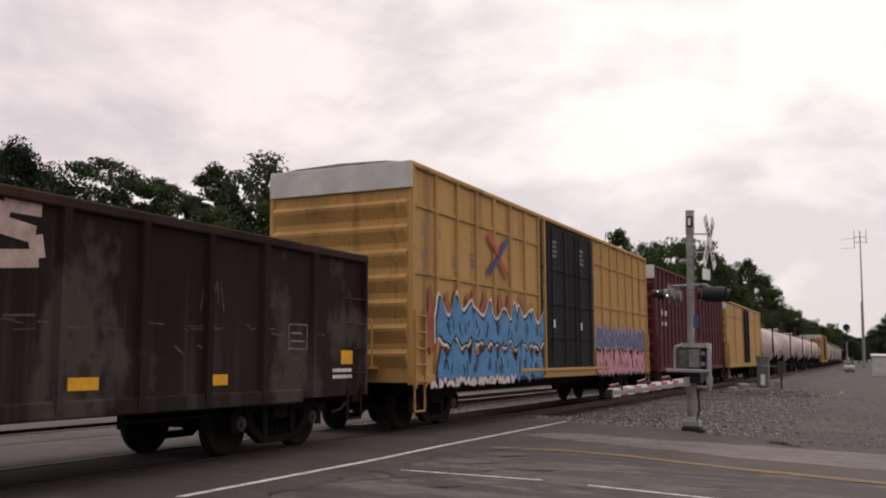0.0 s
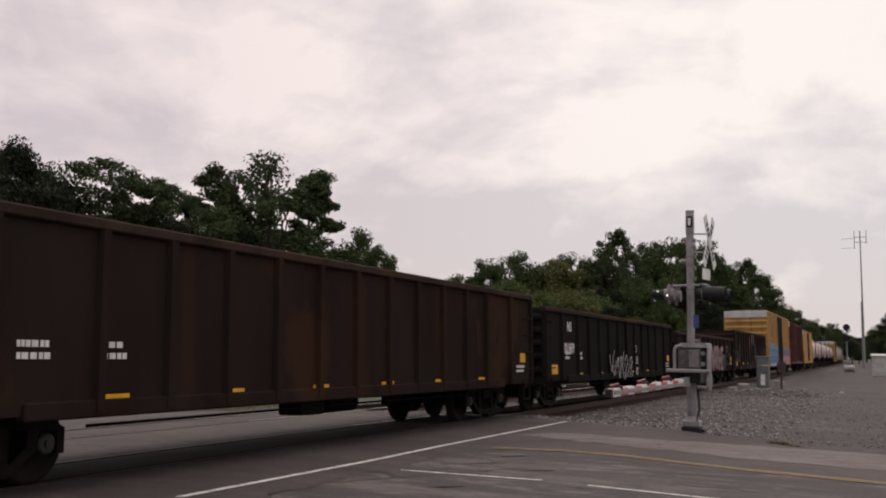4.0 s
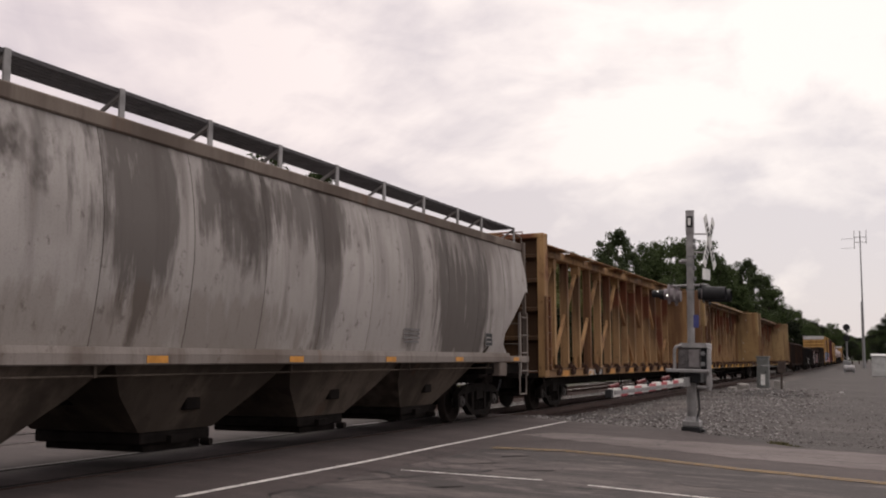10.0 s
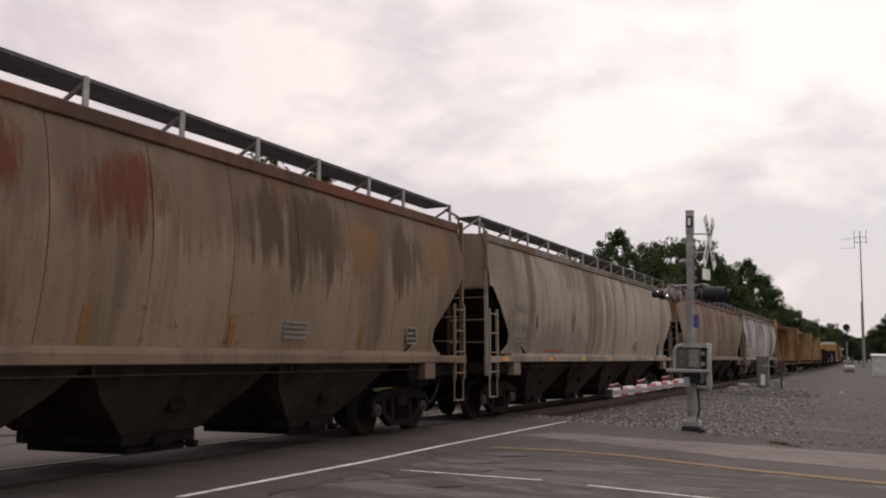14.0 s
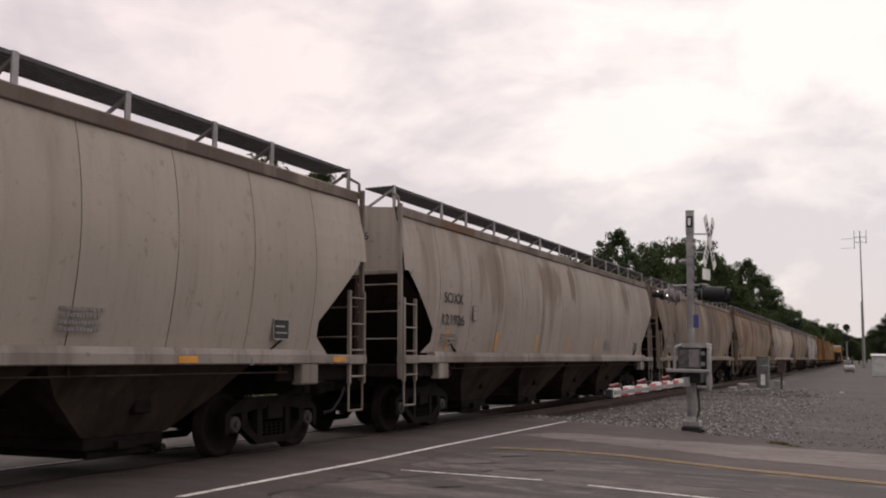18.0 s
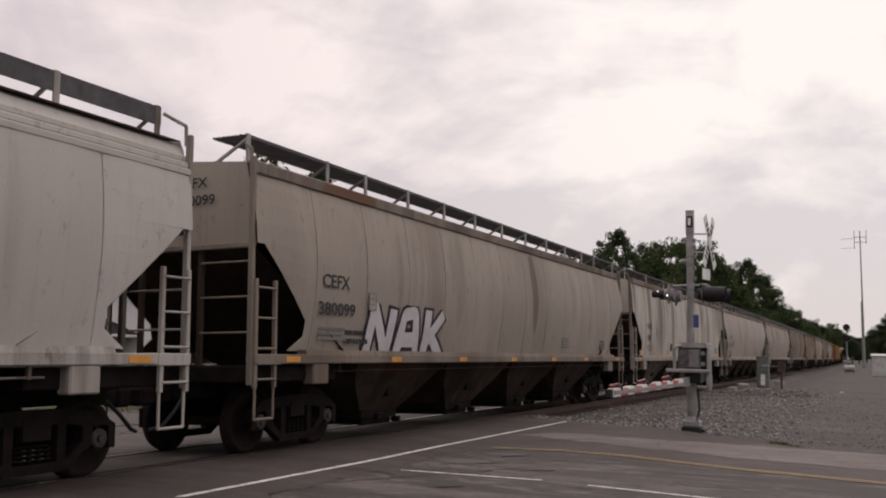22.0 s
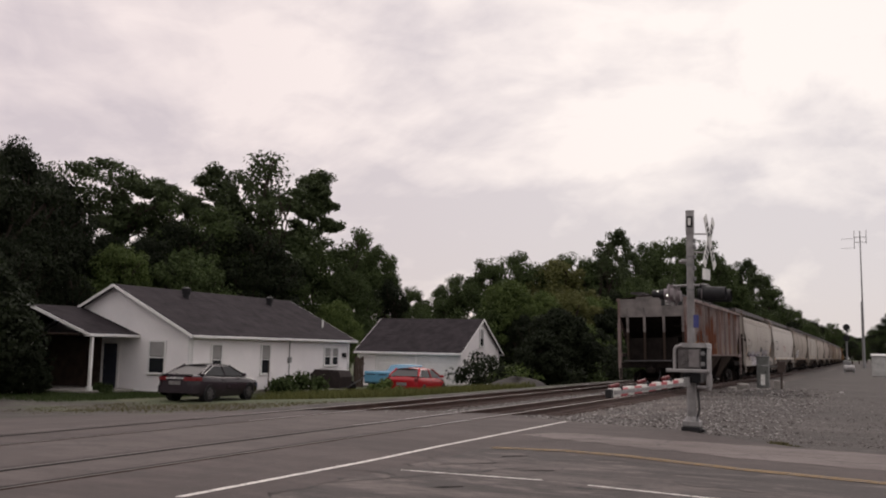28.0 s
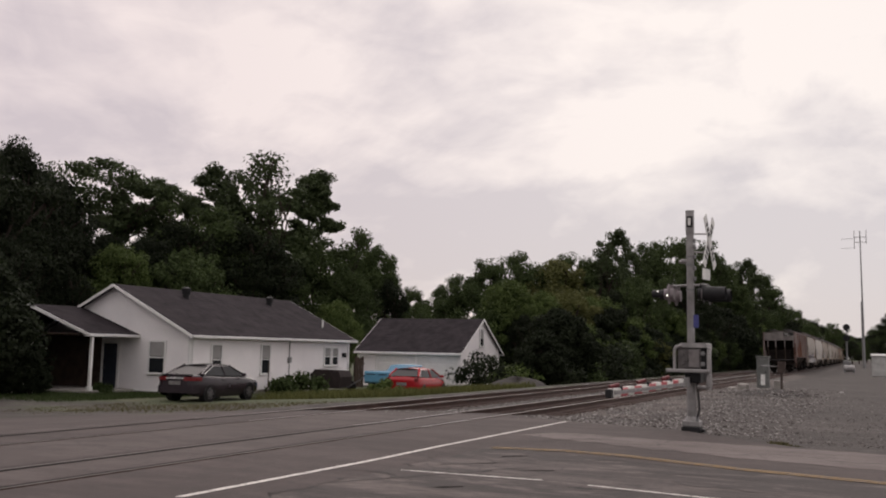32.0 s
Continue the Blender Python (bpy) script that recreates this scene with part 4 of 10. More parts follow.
SKELETONS = {
    "N": [[(0.08, 0.0), (0.16, 1.0)], [(0.16, 1.0), (0.80, 0.02)], [(0.80, 0.02), (0.86, 0.95)]],
    "A": [[(0.06, 0.0), (0.22, 0.95), (0.62, 0.98), (0.90, 0.0)], [(0.22, 0.42), (0.78, 0.42)]],
    "K": [[(0.10, 0.0), (0.12, 1.05)], [(0.78, 0.95), (0.16, 0.45)], [(0.30, 0.52), (0.95, 0.0)]],
    "W": [[(0.0, 1.0), (0.25, 0.0), (0.5, 0.75), (0.72, 0.0), (1.0, 1.05)]],
    "R": [[(0.08, 0.0), (0.10, 1.0), (0.75, 0.95), (0.72, 0.52), (0.15, 0.48)], [(0.40, 0.48), (0.95, 0.0)]],
    "H": [[(0.10, 0.0), (0.12, 1.0)], [(0.88, 0.0), (0.84, 1.0)], [(0.12, 0.5), (0.86, 0.52)]],
    "E": [[(0.92, 0.95), (0.12, 0.98), (0.08, 0.02), (0.95, 0.0)], [(0.10, 0.5), (0.8, 0.52)]],
    "S": [[(0.92, 0.95), (0.15, 0.9), (0.12, 0.55), (0.85, 0.45), (0.85, 0.05), (0.05, 0.02)]],
    "U": [[(0.05, 1.0), (0.08, 0.15), (0.5, 0.0), (0.88, 0.15), (0.92, 1.0)]],
    "O": [[(0.5, 1.0), (0.1, 0.8), (0.1, 0.2), (0.5, 0.0), (0.9, 0.2), (0.9, 0.8), (0.45, 1.0)]],
    "M": [[(0.05, 0.0), (0.1, 1.0), (0.5, 0.35), (0.9, 1.0), (0.95, 0.0)]],
    "Z": [[(0.05, 0.95), (0.95, 1.0), (0.1, 0.05), (0.95, 0.0)]],
}


def spray_letters(car, side_x, shapes, y0, y1, z0, z1, fill, line, weight, edge, seed, lean=0.0, round_off=2, jitter=0.05, name="graffiti"):
    """Fat sprayed letters with a dark contour, side by side, painted on the car's side."""
    rng = random.Random(seed)
    step = (y1 - y0) / len(shapes)
    for i, key in enumerate(shapes):
        g_line, g_fill = Geo(), Geo()
        for n_st, sk in enumerate(SKELETONS[key]):
            pts = []
            for u, v in sk:
                u, v = u + rng.uniform(-jitter, jitter), v + rng.uniform(-jitter, jitter)
                z = z0 + (z1 - z0) * v
                pts.append((y0 + step * (i + 0.04 + 0.92 * u) + lean * (z - z0), z))
            dense = []
            for a, b in zip(pts, pts[1:]):
                k = max(2, int(math.hypot(b[0] - a[0], b[1] - a[1]) / 0.06))
                dense += [(a[0] + (b[0] - a[0]) * j / k, a[1] + (b[1] - a[1]) * j / k) for j in range(k)]
            dense.append(pts[-1])
            for _ in range(round_off):
                dense = dense[:1] + [((a[0] + b[0] + 2 * c[0]) / 4, (a[1] + b[1] + 2 * c[1]) / 4) for a, c, b in zip(dense, dense[1:], dense[2:])] + dense[-1:]
            for g, w, lift in ((g_line, weight + edge, 0.004 + 0.0005 * n_st + 0.0002 * (i % 3)), (g_fill, weight, 0.008 + 0.0005 * n_st + 0.0002 * (i % 3))):
                rows = [[], []]
                ext = w if g is g_line else weight * 0.7
                for j, (y, z) in enumerate(dense):
                    a, b = dense[max(0, j - 1)], dense[min(len(dense) - 1, j + 1)]
                    d = math.hypot(b[0] - a[0], b[1] - a[1]) or 1
                    ty, tz = (b[0] - a[0]) / d, (b[1] - a[1]) / d
                    ww = w * (1.0 + 0.25 * noise.noise(Vector((y * 2.5, z * 2.5, seed))))
                    oy, oz = (-ty * ext * 0.5, -tz * ext * 0.5) if j == 0 else (ty * ext * 0.5, tz * ext * 0.5) if j == len(dense) - 1 else (0, 0)
                    for row, sg_ in ((rows[0], -1), (rows[1], 1)):
                        pz_ = min(z1 + 0.12, max(z0 - 0.06, z + oz + ty * ww * sg_))
                        row.append((side_x(pz_) + lift, y + oy - tz * ww * sg_, pz_))
                g.grid(rows, False)
        part(name, g_line, line, car, "dark sprayed contour")
        part(name, g_fill, fill, car, "sprayed letter shape")


def flame_piece(car, x, y0, y1, z0, z1, mats, seed, letters):
    """A row of pointed, flame-like sprayed shapes in layers, each layer a little smaller, with dark slits between their limbs."""
    rng = random.Random(seed)
    step = (y1 - y0) / letters
    for i in range(letters):
        a, wid = y0 + step * (i - 0.08), step * rng.uniform(1.05, 1.25)
        p1, p2, v = rng.uniform(0.02, 0.2), rng.uniform(0.65, 0.95), rng.uniform(0.4, 0.55)
        t1, t2, tv = rng.uniform(0.75, 1.0), rng.uniform(0.7, 1.05), rng.uniform(0.45, 0.7)
        lean_by, q1 = rng.uniform(-0.25, 0.15), rng.uniform(-0.06, 0.1)

        def top_at(u):
            pts = ((0.0, t1 * 0.45), (p1, t1), (v, tv), (p2, t2), (1.0, t2 * 0.4))
            for (ua, za), (ub, zb) in zip(pts, pts[1:]):
                if u <= ub:
                    k = (u - ua) / max(ub - ua, 1e-3)
                    return za + (zb - za) * (k * k * (3 - 2 * k))
            return 0.3
        for j, mt in enumerate(mats):
            inset = (0.055 if mt is not mats[-1] else 0.0) * (len(mats) - 1 - j) if len(mats) > 1 else 0.0
            rows = [[], []]
            for k in range(19):
                u = k / 18
                zt = z0 + (z1 - z0) * top_at(u) + inset * 1.3
                zb = z0 + (z1 - z0) * (0.04 + q1 * math.sin(u * 9 + i) + 0.05 * math.sin(u * 17)) - inset
                yy = a + wid * (u - 0.5) * (1 + 2 * inset / wid) + wid * 0.5
                for row, z in zip(rows, (zb, zt)):
                    row.append((x + 0.004 * j + 0.0008 * (i % 3), yy + lean_by * (z - z0) * 0.5, z))
            part("graffiti", Geo().grid(rows, False), mt, car, "pointed sprayed shape")
        if len(mats) > 1:
            for k in range(4):
                u, zz = rng.uniform(0.2, 0.8), rng.uniform(0.12, 0.35)
                ya, za = a + wid * u, z0 + (z1 - z0) * zz
                yb, zb = ya + rng.uniform(-0.12, 0.12), za + rng.uniform(0.12, 0.3) * (z1 - z0)
                part("graffiti", Geo().bar((x + 0.004 * len(mats) + 0.001 * k, ya, za), (x + 0.004 * len(mats) + 0.001 * k, yb, zb), 0.003, rng.uniform(0.025, 0.06)), mats[-2], car, "dark sprayed stroke")


def flat(x):
    return lambda z: x


# ---- covered hoppers ----
def hopper_side(z, bulge=1.0):
    """Half width of a curve-sided hopper at a height."""
    pts = ((1.30, 1.37), (1.7, 1.465), (2.1, 1.54), (2.5, 1.588), (2.9, 1.60), (3.4, 1.56), (3.8, 1.49), (4.06, 1.42), (4.3, 1.36))
    for (a, xa), (b, xb) in zip(pts, pts[1:]):
        if z <= b:
            x = xa + (xb - xa) * (z - a) / (b - a)
            return 1.60 + (x - 1.60) * bulge
    return 1.36


def hug(car, name, y0, y1, z0, z1, mat, bulge=1.0, lift=0.014):
    """A thin painted strip that follows the curve of a hopper's side."""
    zs = [z0 + (z1 - z0) * k / 4 for k in range(5)]
    part(name, Geo().grid([[(hopper_side(z, bulge) + lift, y0, z), (hopper_side(z, bulge) + lift, y1, z)] for z in zs], False), mat, car)


def covered_hopper(s_rear, s_front, paint, under, label, trim, mark_mat=ORANGE_MARK, mark_name=None, number=None, ink=LETTER_BLACK,
                   style="round", bays=4, seed=0, board_gap=1.53, mark_on=0.0, mark_size=1.0):
    """A long covered hopper: panelled sides, cut-away ends with ladders, outlet bays, running boards."""
    car, L = new_car("covered_hopper_car", label, "hopper car", s_rear, s_front)
    h = L / 2
    rng = random.Random(seed)
    flatness = {"round": 1.0, "post": 0.35, "fillet": 0.8}[style]
    sx = lambda z: hopper_side(z, flatness)
    top = 4.06 if style != "fillet" else 3.72
    low = 1.50 if style != "deep" else 1.3

    def cut(z):
        if z >= 3.0:
            return 0.03
        if z >= 1.96:
            return 0.20 + (3.0 - z) * 1.13
        return 1.37 - 0.35 * max(0.0, 1.72 - z) / 0.22
    # side sheets, panel by panel
    zs = [low, 1.72, 1.96, 2.28, 2.6, 2.8, 2.999, 3.0, 3.3, 3.6, 3.85, top]
    zs = [z for z in zs if z <= top]
    n_pan = 13
    for sgn in (1, -1):
        for k in range(n_pan):
            a, b = -h + L * k / n_pan, -h + L * (k + 1) / n_pan
            rows = []
            for z in zs:
                ca, cb = max(a, -h + cut(z)), min(b, h - cut(z))
                cb = max(cb, ca + 0.001)
                row = []
                for j in range(7):
                    t = j / 6
                    bow = 0.010 * (1 - abs(2 * t - 1) ** 3) + 0.006 * noise.noise(Vector((k + seed, z * 0.8, t * 2)))
                    row.append((sgn * (sx(z) + bow), ca + 0.006 + (cb - ca - 0.012) * t, z))
                rows.append(row)
            part("side_panel", Geo().grid(rows, 0 < k < n_pan - 1), paint, car)
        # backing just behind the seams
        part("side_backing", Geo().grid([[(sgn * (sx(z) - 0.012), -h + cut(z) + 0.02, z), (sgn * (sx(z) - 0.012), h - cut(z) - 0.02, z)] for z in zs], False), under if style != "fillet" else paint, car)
        # side sill with its chamfered upper edge
        g = Geo().box(sgn * 1.52 - 0.09, sgn * 1.52 + 0.09, -h + 0.02, h - 0.02, 1.31, 1.45, 0.015)
        g.prism([(sgn * 1.43, 1.44), (sgn * 1.61, 1.44), (sgn * 1.585, 1.52), (sgn * 1.43, 1.52)], "y", -h + 1.3, h - 1.3)
        part("side_sill", g, trim, car, "grimy side sill")
        # eave rail above the side sheet
        if style == "fillet":
            for i, (za, zb, xo) in enumerate(((3.70, 3.80, 0.02), (3.80, 3.89, -0.005), (3.89, 3.98, -0.03))):
                x = sgn * (hopper_side(za, flatness) + xo)
                part("roof_moulding", Geo().box(min(x, x - sgn * 0.1), max(x, x - sgn * 0.1), -h + 0.04, h - 0.04, za, zb - 0.012, 0.012), paint, car)
            g = Geo().grid([[(sgn * 1.43, y, 3.96), (sgn * 1.36, y, 4.10), (sgn * 1.18, y, 4.20), (sgn * 0.9, y, 4.26)] for y in (-h + 0.05, h - 0.05)], False)
            part("roof_edge", g, paint, car)
        else:
            x = sgn * (sx(4.06) - 0.03)
            part("roof_rail", Geo().box(x - 0.085, x + 0.085, -h + 0.1, h - 0.1, 4.02, 4.21, 0.02), ROOF_RUST if seed in (2, 4) else ROOF_DIRT, car, "stained roof rail")
        # corner posts and ladders at both ends
        for e in (-1, 1):
            y = e * (h - 0.03)
            part("corner_post", Geo().box(sgn * 1.50 - 0.04, sgn * 1.50 + 0.04, y - 0.035, y + 0.035, 1.02, 4.24, 0.008), trim, car)
            ladder(car, e * (h - 0.06), e * (h - 0.52), sgn * 1.56, 0.98, 2.50, 4, trim)
            part("end_sill_box", Geo().box(sgn * 1.53 - 0.09, sgn * 1.53 + 0.09, min(e * (h - 0.05), e * (h - 0.62)), max(e * (h - 0.05), e * (h - 0.62)), 1.30, 1.45, 0.01), trim, car)
            part("jacking_pad", Geo().box(sgn * 1.50 - 0.10, sgn * 1.50 + 0.10, e * (h - 1.72) - 0.22, e * (h - 1.72) + 0.22, 1.00, 1.312, 0.02), trim, car)
            stirrup(car, e * (h - 0.3), sgn * 1.55, trim, 0.44, 0.55)
    # ends: upper wall, slope sheet, bolster deck
    for e in (-1, 1):
        y = e * (h - 0.06)
        rows = [[(x * hopper_side(z, flatness) * 0.975, y, z) for x in (-1, -0.5, 0, 0.5, 1)] for z in (2.98, 3.4, 3.8, 4.05)]
        rows.append([(x * 1.36, y, 4.30 - 0.12 * abs(x)) for x in (-1, -0.5, 0, 0.5, 1)])
        part("end_wall", Geo().grid(rows, False), paint, car)
        part("end_angle", Geo().box(-1.5, 1.5, y - 0.04, y + 0.04, 2.94, 3.02, 0.01), trim, car)
        part("slope_sheet", Geo().grid([[(-1.5, e * (h - 0.1), 2.97), (1.5, e * (h - 0.1), 2.97)], [(-1.5, e * (h - 2.9), 1.32), (1.5, e * (h - 2.9), 1.32)]], False), under, car, "dark slope sheet")
        part("end_deck", Geo().box(-1.45, 1.45, min(e * (h - 0.05), e * (h - 2.4)), max(e * (h - 0.05), e * (h - 2.4)), 1.05, 1.29, 0.02), STEEL_DARK, car)
        for x in (-0.55, 0.55):
            part("end_post", Geo().box(x - 0.04, x + 0.04, e * (h - 0.12) - 0.04, e * (h - 0.12) + 0.04, 1.2, 3.2, 0.01), under, car)
        for z in (1.75, 2.25, 2.75):
            part("grab_iron", Geo().cyl((0.6, e * (h - 0.06), z), (1.46, e * (h - 0.06), z), 0.016, n=6), trim, car)
        coupler(car, e * (h - 0.1), e)
        truck(car, e * (h - 1.87))
    part("centre_sill", Geo().box(-0.32, 0.32, -h + 0.1, h - 0.1, 0.82, 1.2), STEEL_DARK, car)
    # roof, hatches, running boards on brackets
    part("roof", Geo().grid([[(x, y, 4.30 - 0.10 * abs(x)) for x in (-1.42, -0.7, 0, 0.7, 1.42)] for y in (-h + 0.08, h - 0.08)], False), trim, car)
    part("hatch_cover", Geo().box(-0.32, 0.32, -h + 0.9, h - 0.9, 4.30, 4.42, 0.03), trim, car)
    xo = 1.30 if style != "fillet" else 1.06
    zb = 4.60 if style != "fillet" else 4.64
    for sgn in (1, -1):
        g = Geo()
        y = -h + 0.12
        while y < h - 0.12:
            g.box(min(sgn * (xo - 0.58), sgn * xo), max(sgn * (xo - 0.58), sgn * xo), y, y + 0.010, zb - 0.024, zb, 0)
            y += 0.042
        for x in (xo, xo - 0.1, xo - 0.2, xo - 0.3, xo - 0.4, xo - 0.5, xo - 0.58):
            g.box(sgn * x - 0.006, sgn * x + 0.006, -h + 0.1, h - 0.1, zb - (0.045 if x == xo else 0.03), zb + 0.004)
        if style == "fillet":
            g.box(sgn * xo - 0.012, sgn * xo + 0.012, -h + 0.1, h - 0.1, zb - 0.24, zb)
        part("running_board", g, GRATING, car, "open steel grating walkway", fix=False)
        if style == "fillet":
            n = int((L - 0.4) / board_gap)
            stands = [-h + 0.16 + (L - 0.32) * i / n for i in range(n + 1)]
        elif style == "post":
            stands = [-h + 0.16] + [3.25 * k - 0.2 for k in (-2, -1, 0, 1, 2)] + [h - 0.16]
        else:
            stands = [-h + 0.16, -7.95] + [1.65 * k - 0.08 for k in range(-4, 5)] + [7.85, h - 0.16]
        for y in stands:
            g = Geo().box(sgn * xo - 0.012, sgn * xo + 0.02, y - 0.045, y + 0.045, 4.16, zb + 0.015, 0.006)
            g.bar((sgn * (xo - 0.58), y, 4.22), (sgn * xo, y, zb - 0.05), 0.04, 0.04)
            part("board_bracket", g, ALU if style != "fillet" else trim, car)
    for e in (-1, 1):
        for sgn in (1, -1):
            part("roof_grab_iron", Geo().tube([(sgn * 1.46, e * (h - 0.05), 4.1), (sgn * 1.45, e * (h - 0.05), 4.36), (sgn * 1.2, e * (h - 0.2), 4.52)], 0.024), trim, car)
    # outlet bays
    span = L - 6.0
    for k in range(bays):
        yc = -span / 2 + span * (k + 0.5) / bays
        t, b = span / bays * 0.5, 0.66
        g = Geo()
        rows = []
        for z, ly, lx in ((1.36, t, 1.50), (0.95, t * 0.78, 1.22), (0.46, b + 0.06, 0.92)):
            rows.append([(-lx, yc - ly, z), (lx, yc - ly, z), (lx, yc + ly, z), (-lx, yc + ly, z), (-lx, yc - ly, z)])
        g.grid(rows, False)
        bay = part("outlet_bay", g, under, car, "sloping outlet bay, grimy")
        part("outlet_gate", Geo().box(-0.92, 0.92, yc - 0.68, yc + 0.68, 0.30, 0.46, 0.02).box(-0.86, 0.86, yc - 0.55, yc + 0.55, 0.20, 0.30, 0.02).box(0.86, 1.0, yc - 0.2, yc + 0.16, 0.30, 0.40).cyl((0.92, yc + 0.5, 0.27), (1.08, yc + 0.5, 0.27), 0.05, n=8), STEEL_DARK, bay)
        part("vibrator_bracket", Geo().box(1.06, 1.18, yc - 0.14, yc + 0.16, 0.72, 0.92, 0.02), STEEL_DARK, bay)
    for e in (1, -1):
        pipe = part("side_pipe", Geo().cyl((e * 1.50, -h + 2.2, 1.19), (e * 1.50, h - 2.2, 1.19), 0.014, n=6), under, car)
        for i in range(5 if mark_name else 0):
            y = -h + 2.4 + (L - 4.8) * i / 4
            part("pipe_hanger", Geo().box(e * 1.50 - 0.02, e * 1.50 + 0.02, y - 0.02, y + 0.02, 1.17, 1.32), under, pipe)
    # lettering
    if mark_name:
        x = sx(2.72) + 0.016
        sign(car, mark_name, ink, (x, -h + 1.72 + mark_on, 2.44 + 0.06 * mark_size ** 3), SIDE, 0.30 * mark_size, 0.004, 1.15)
        sign(car, number, ink, (sx(2.3) + 0.016, -h + 1.64 + mark_on, 2.07), SIDE, 0.29 * mark_size, 0.004, 1.32)
        sign(car, mark_name, ink, (0.12, -h + 0.05 - 0.03, 3.86), REAR, 0.21, 0.002, 1.15)
        sign(car, number, ink, (0.12, -h + 0.05 - 0.03, 3.60), REAR, 0.21, 0.002, 1.15)
    bars_of_text(car, sx(1.88) + 0.016, -h + 1.75 + mark_on, 1.66, 0.9, 0.24, 3, LETTER_GREY, seed)
    if style != "fillet":
        placard(car, sx(1.95) + 0.012, h - 2.6, 1.66, 0.4, 0.30, LETTER_WHITE)
    placard(car, sx(2.5) + 0.013, -h + 3.2 + mark_on * 1.2, 2.2, 0.24, 0.3, LETTER_GREY, paint)
    bars_of_text(car, sx(1.95) + 0.014, h - 6.5, 1.66, 0.7, 0.3, 4, LETTER_GREY, seed + 3)
    if mark_mat:
        marks(car, 1.612, [-h + 0.75] + [-h + 4.0 + 2.95 * i for i in range(int((L - 5) / 2.95))] + [h - 1.1], 1.335, 0.36, 0.085, mark_mat)
    return car


RIB_PALE = weathered("chalky_rib_paint", (0.34, 0.295, 0.285), (0.12, 0.08, 0.07), (0.17, 0.06, 0.032), 0.54, 0.55, 33, 0.7, 1.0, 0.3, 0.0, 0.85)


def ribbed_hopper(s_rear, s_front, paint, under, label):
    """A shorter covered hopper with outside posts on flat sides."""
    car, L = new_car("covered_hopper_car", label, "hopper car", s_rear, s_front)
    h = L / 2
    cut = lambda z: 0.03 if z >= 3.05 else 0.15 + (3.05 - z) * 1.05
    zs = [1.58, 2.2, 2.8, 3.04, 3.05, 3.6, 4.06]
    for sgn in (1, -1):
        rows = [[(sgn * (1.475 + 0.012 * noise.noise(Vector((t * 0.7, z, 2)))), -h + cut(z) + (L - 2 * cut(z)) * t / 30, z) for t in range(31)] for z in zs]
        part("side_sheet", Geo().grid(rows, False), paint, car)
        part("side_sill", Geo().box(sgn * 1.47 - 0.06, sgn * 1.47 + 0.06, -h + 0.02, h - 0.02, 1.54, 1.64, 0.015), paint, car)
        part("top_chord", Geo().box(sgn * 1.53 - 0.07, sgn * 1.53 + 0.07, -h + 0.02, h - 0.02, 4.02, 4.16, 0.015), paint, car)
        n = 17
        for i in range(n):
            y = -h + 2.0 + (L - 4.0) * i / (n - 1)
            part("side_post", Geo().prism([(sgn * 1.47, y - 0.05), (sgn * 1.60, y - 0.035), (sgn * 1.60, y + 0.035), (sgn * 1.47, y + 0.05)], "z", 1.60, 4.03), RIB_PALE, car)
        for e in (-1, 1):
            part("corner_post", Geo().box(sgn * 1.50 - 0.05, sgn * 1.50 + 0.05, e * (h - 0.05) - 0.04, e * (h - 0.05) + 0.04, 1.0, 4.1, 0.01), paint, car)
            ladder(car, e * (h - 0.08), e * (h - 0.52), sgn * 1.56, 0.98, 3.0, 5, paint)
            stirrup(car, e * (h - 0.3), sgn * 1.55, paint, 0.42, 0.5)
            part("end_sill_box", Geo().box(sgn * 1.5 - 0.08, sgn * 1.5 + 0.08, min(e * (h - 0.03), e * (h - 1.5)), max(e * (h - 0.03), e * (h - 1.5)), 1.5, 1.66, 0.01), paint, car)
    pale = plain("pale_end_paint", (0.20, 0.18, 0.175), 0.7, 0, 0.45, 2)
    for e in (-1, 1):
        part("end_wall", Geo().box(-1.47, 1.47, min(e * (h - 0.05), e * (h - 0.1)), max(e * (h - 0.05), e * (h - 0.1)), 3.30, 4.12).box(-0.7, 0.7, min(e * (h - 0.05), e * (h - 0.1)), max(e * (h - 0.05), e * (h - 0.1)), 4.12, 4.22), pale, car, "chalky grey upper end")
        # the set-back slope sheet and end panel take the near-black steel colour
        part("slope_sheet", Geo().grid([[(-1.46, e * (h - 0.2), 3.3), (1.46, e * (h - 0.2), 3.3)], [(-1.46, e * (h - 2.9), 1.4), (1.46, e * (h - 2.9), 1.4)]], False), STEEL_DARK, car)
        for x in (-1.12, -0.35, 0.53, 1.38):
            part("end_post", Geo().box(x - 0.05, x + 0.05, e * (h - 0.10) - 0.05, e * (h - 0.10) + 0.05, 1.2, 2.6, 0.01), under, car)
            part("end_post", Geo().box(x - 0.05, x + 0.05, e * (h - 0.10) - 0.05, e * (h - 0.10) + 0.05, 2.6, 3.72, 0.01), pale, car)
        part("end_deck", Geo().box(-1.45, 1.45, min(e * (h - 0.03), e * (h - 2.3)), max(e * (h - 0.03), e * (h - 2.3)), 1.0, 1.24, 0.02), STEEL_DARK, car)
        part("end_panel", Geo().box(-1.1, 1.1, min(e * (h - 0.3), e * (h - 0.34)), max(e * (h - 0.3), e * (h - 0.34)), 1.24, 2.35), STEEL_DARK, car)
        g = Geo()
        for z in (1.5, 1.95, 2.4, 2.85):
            g.cyl((-1.4, e * (h - 0.06), z), (-0.95, e * (h - 0.06), z), 0.016, n=6)
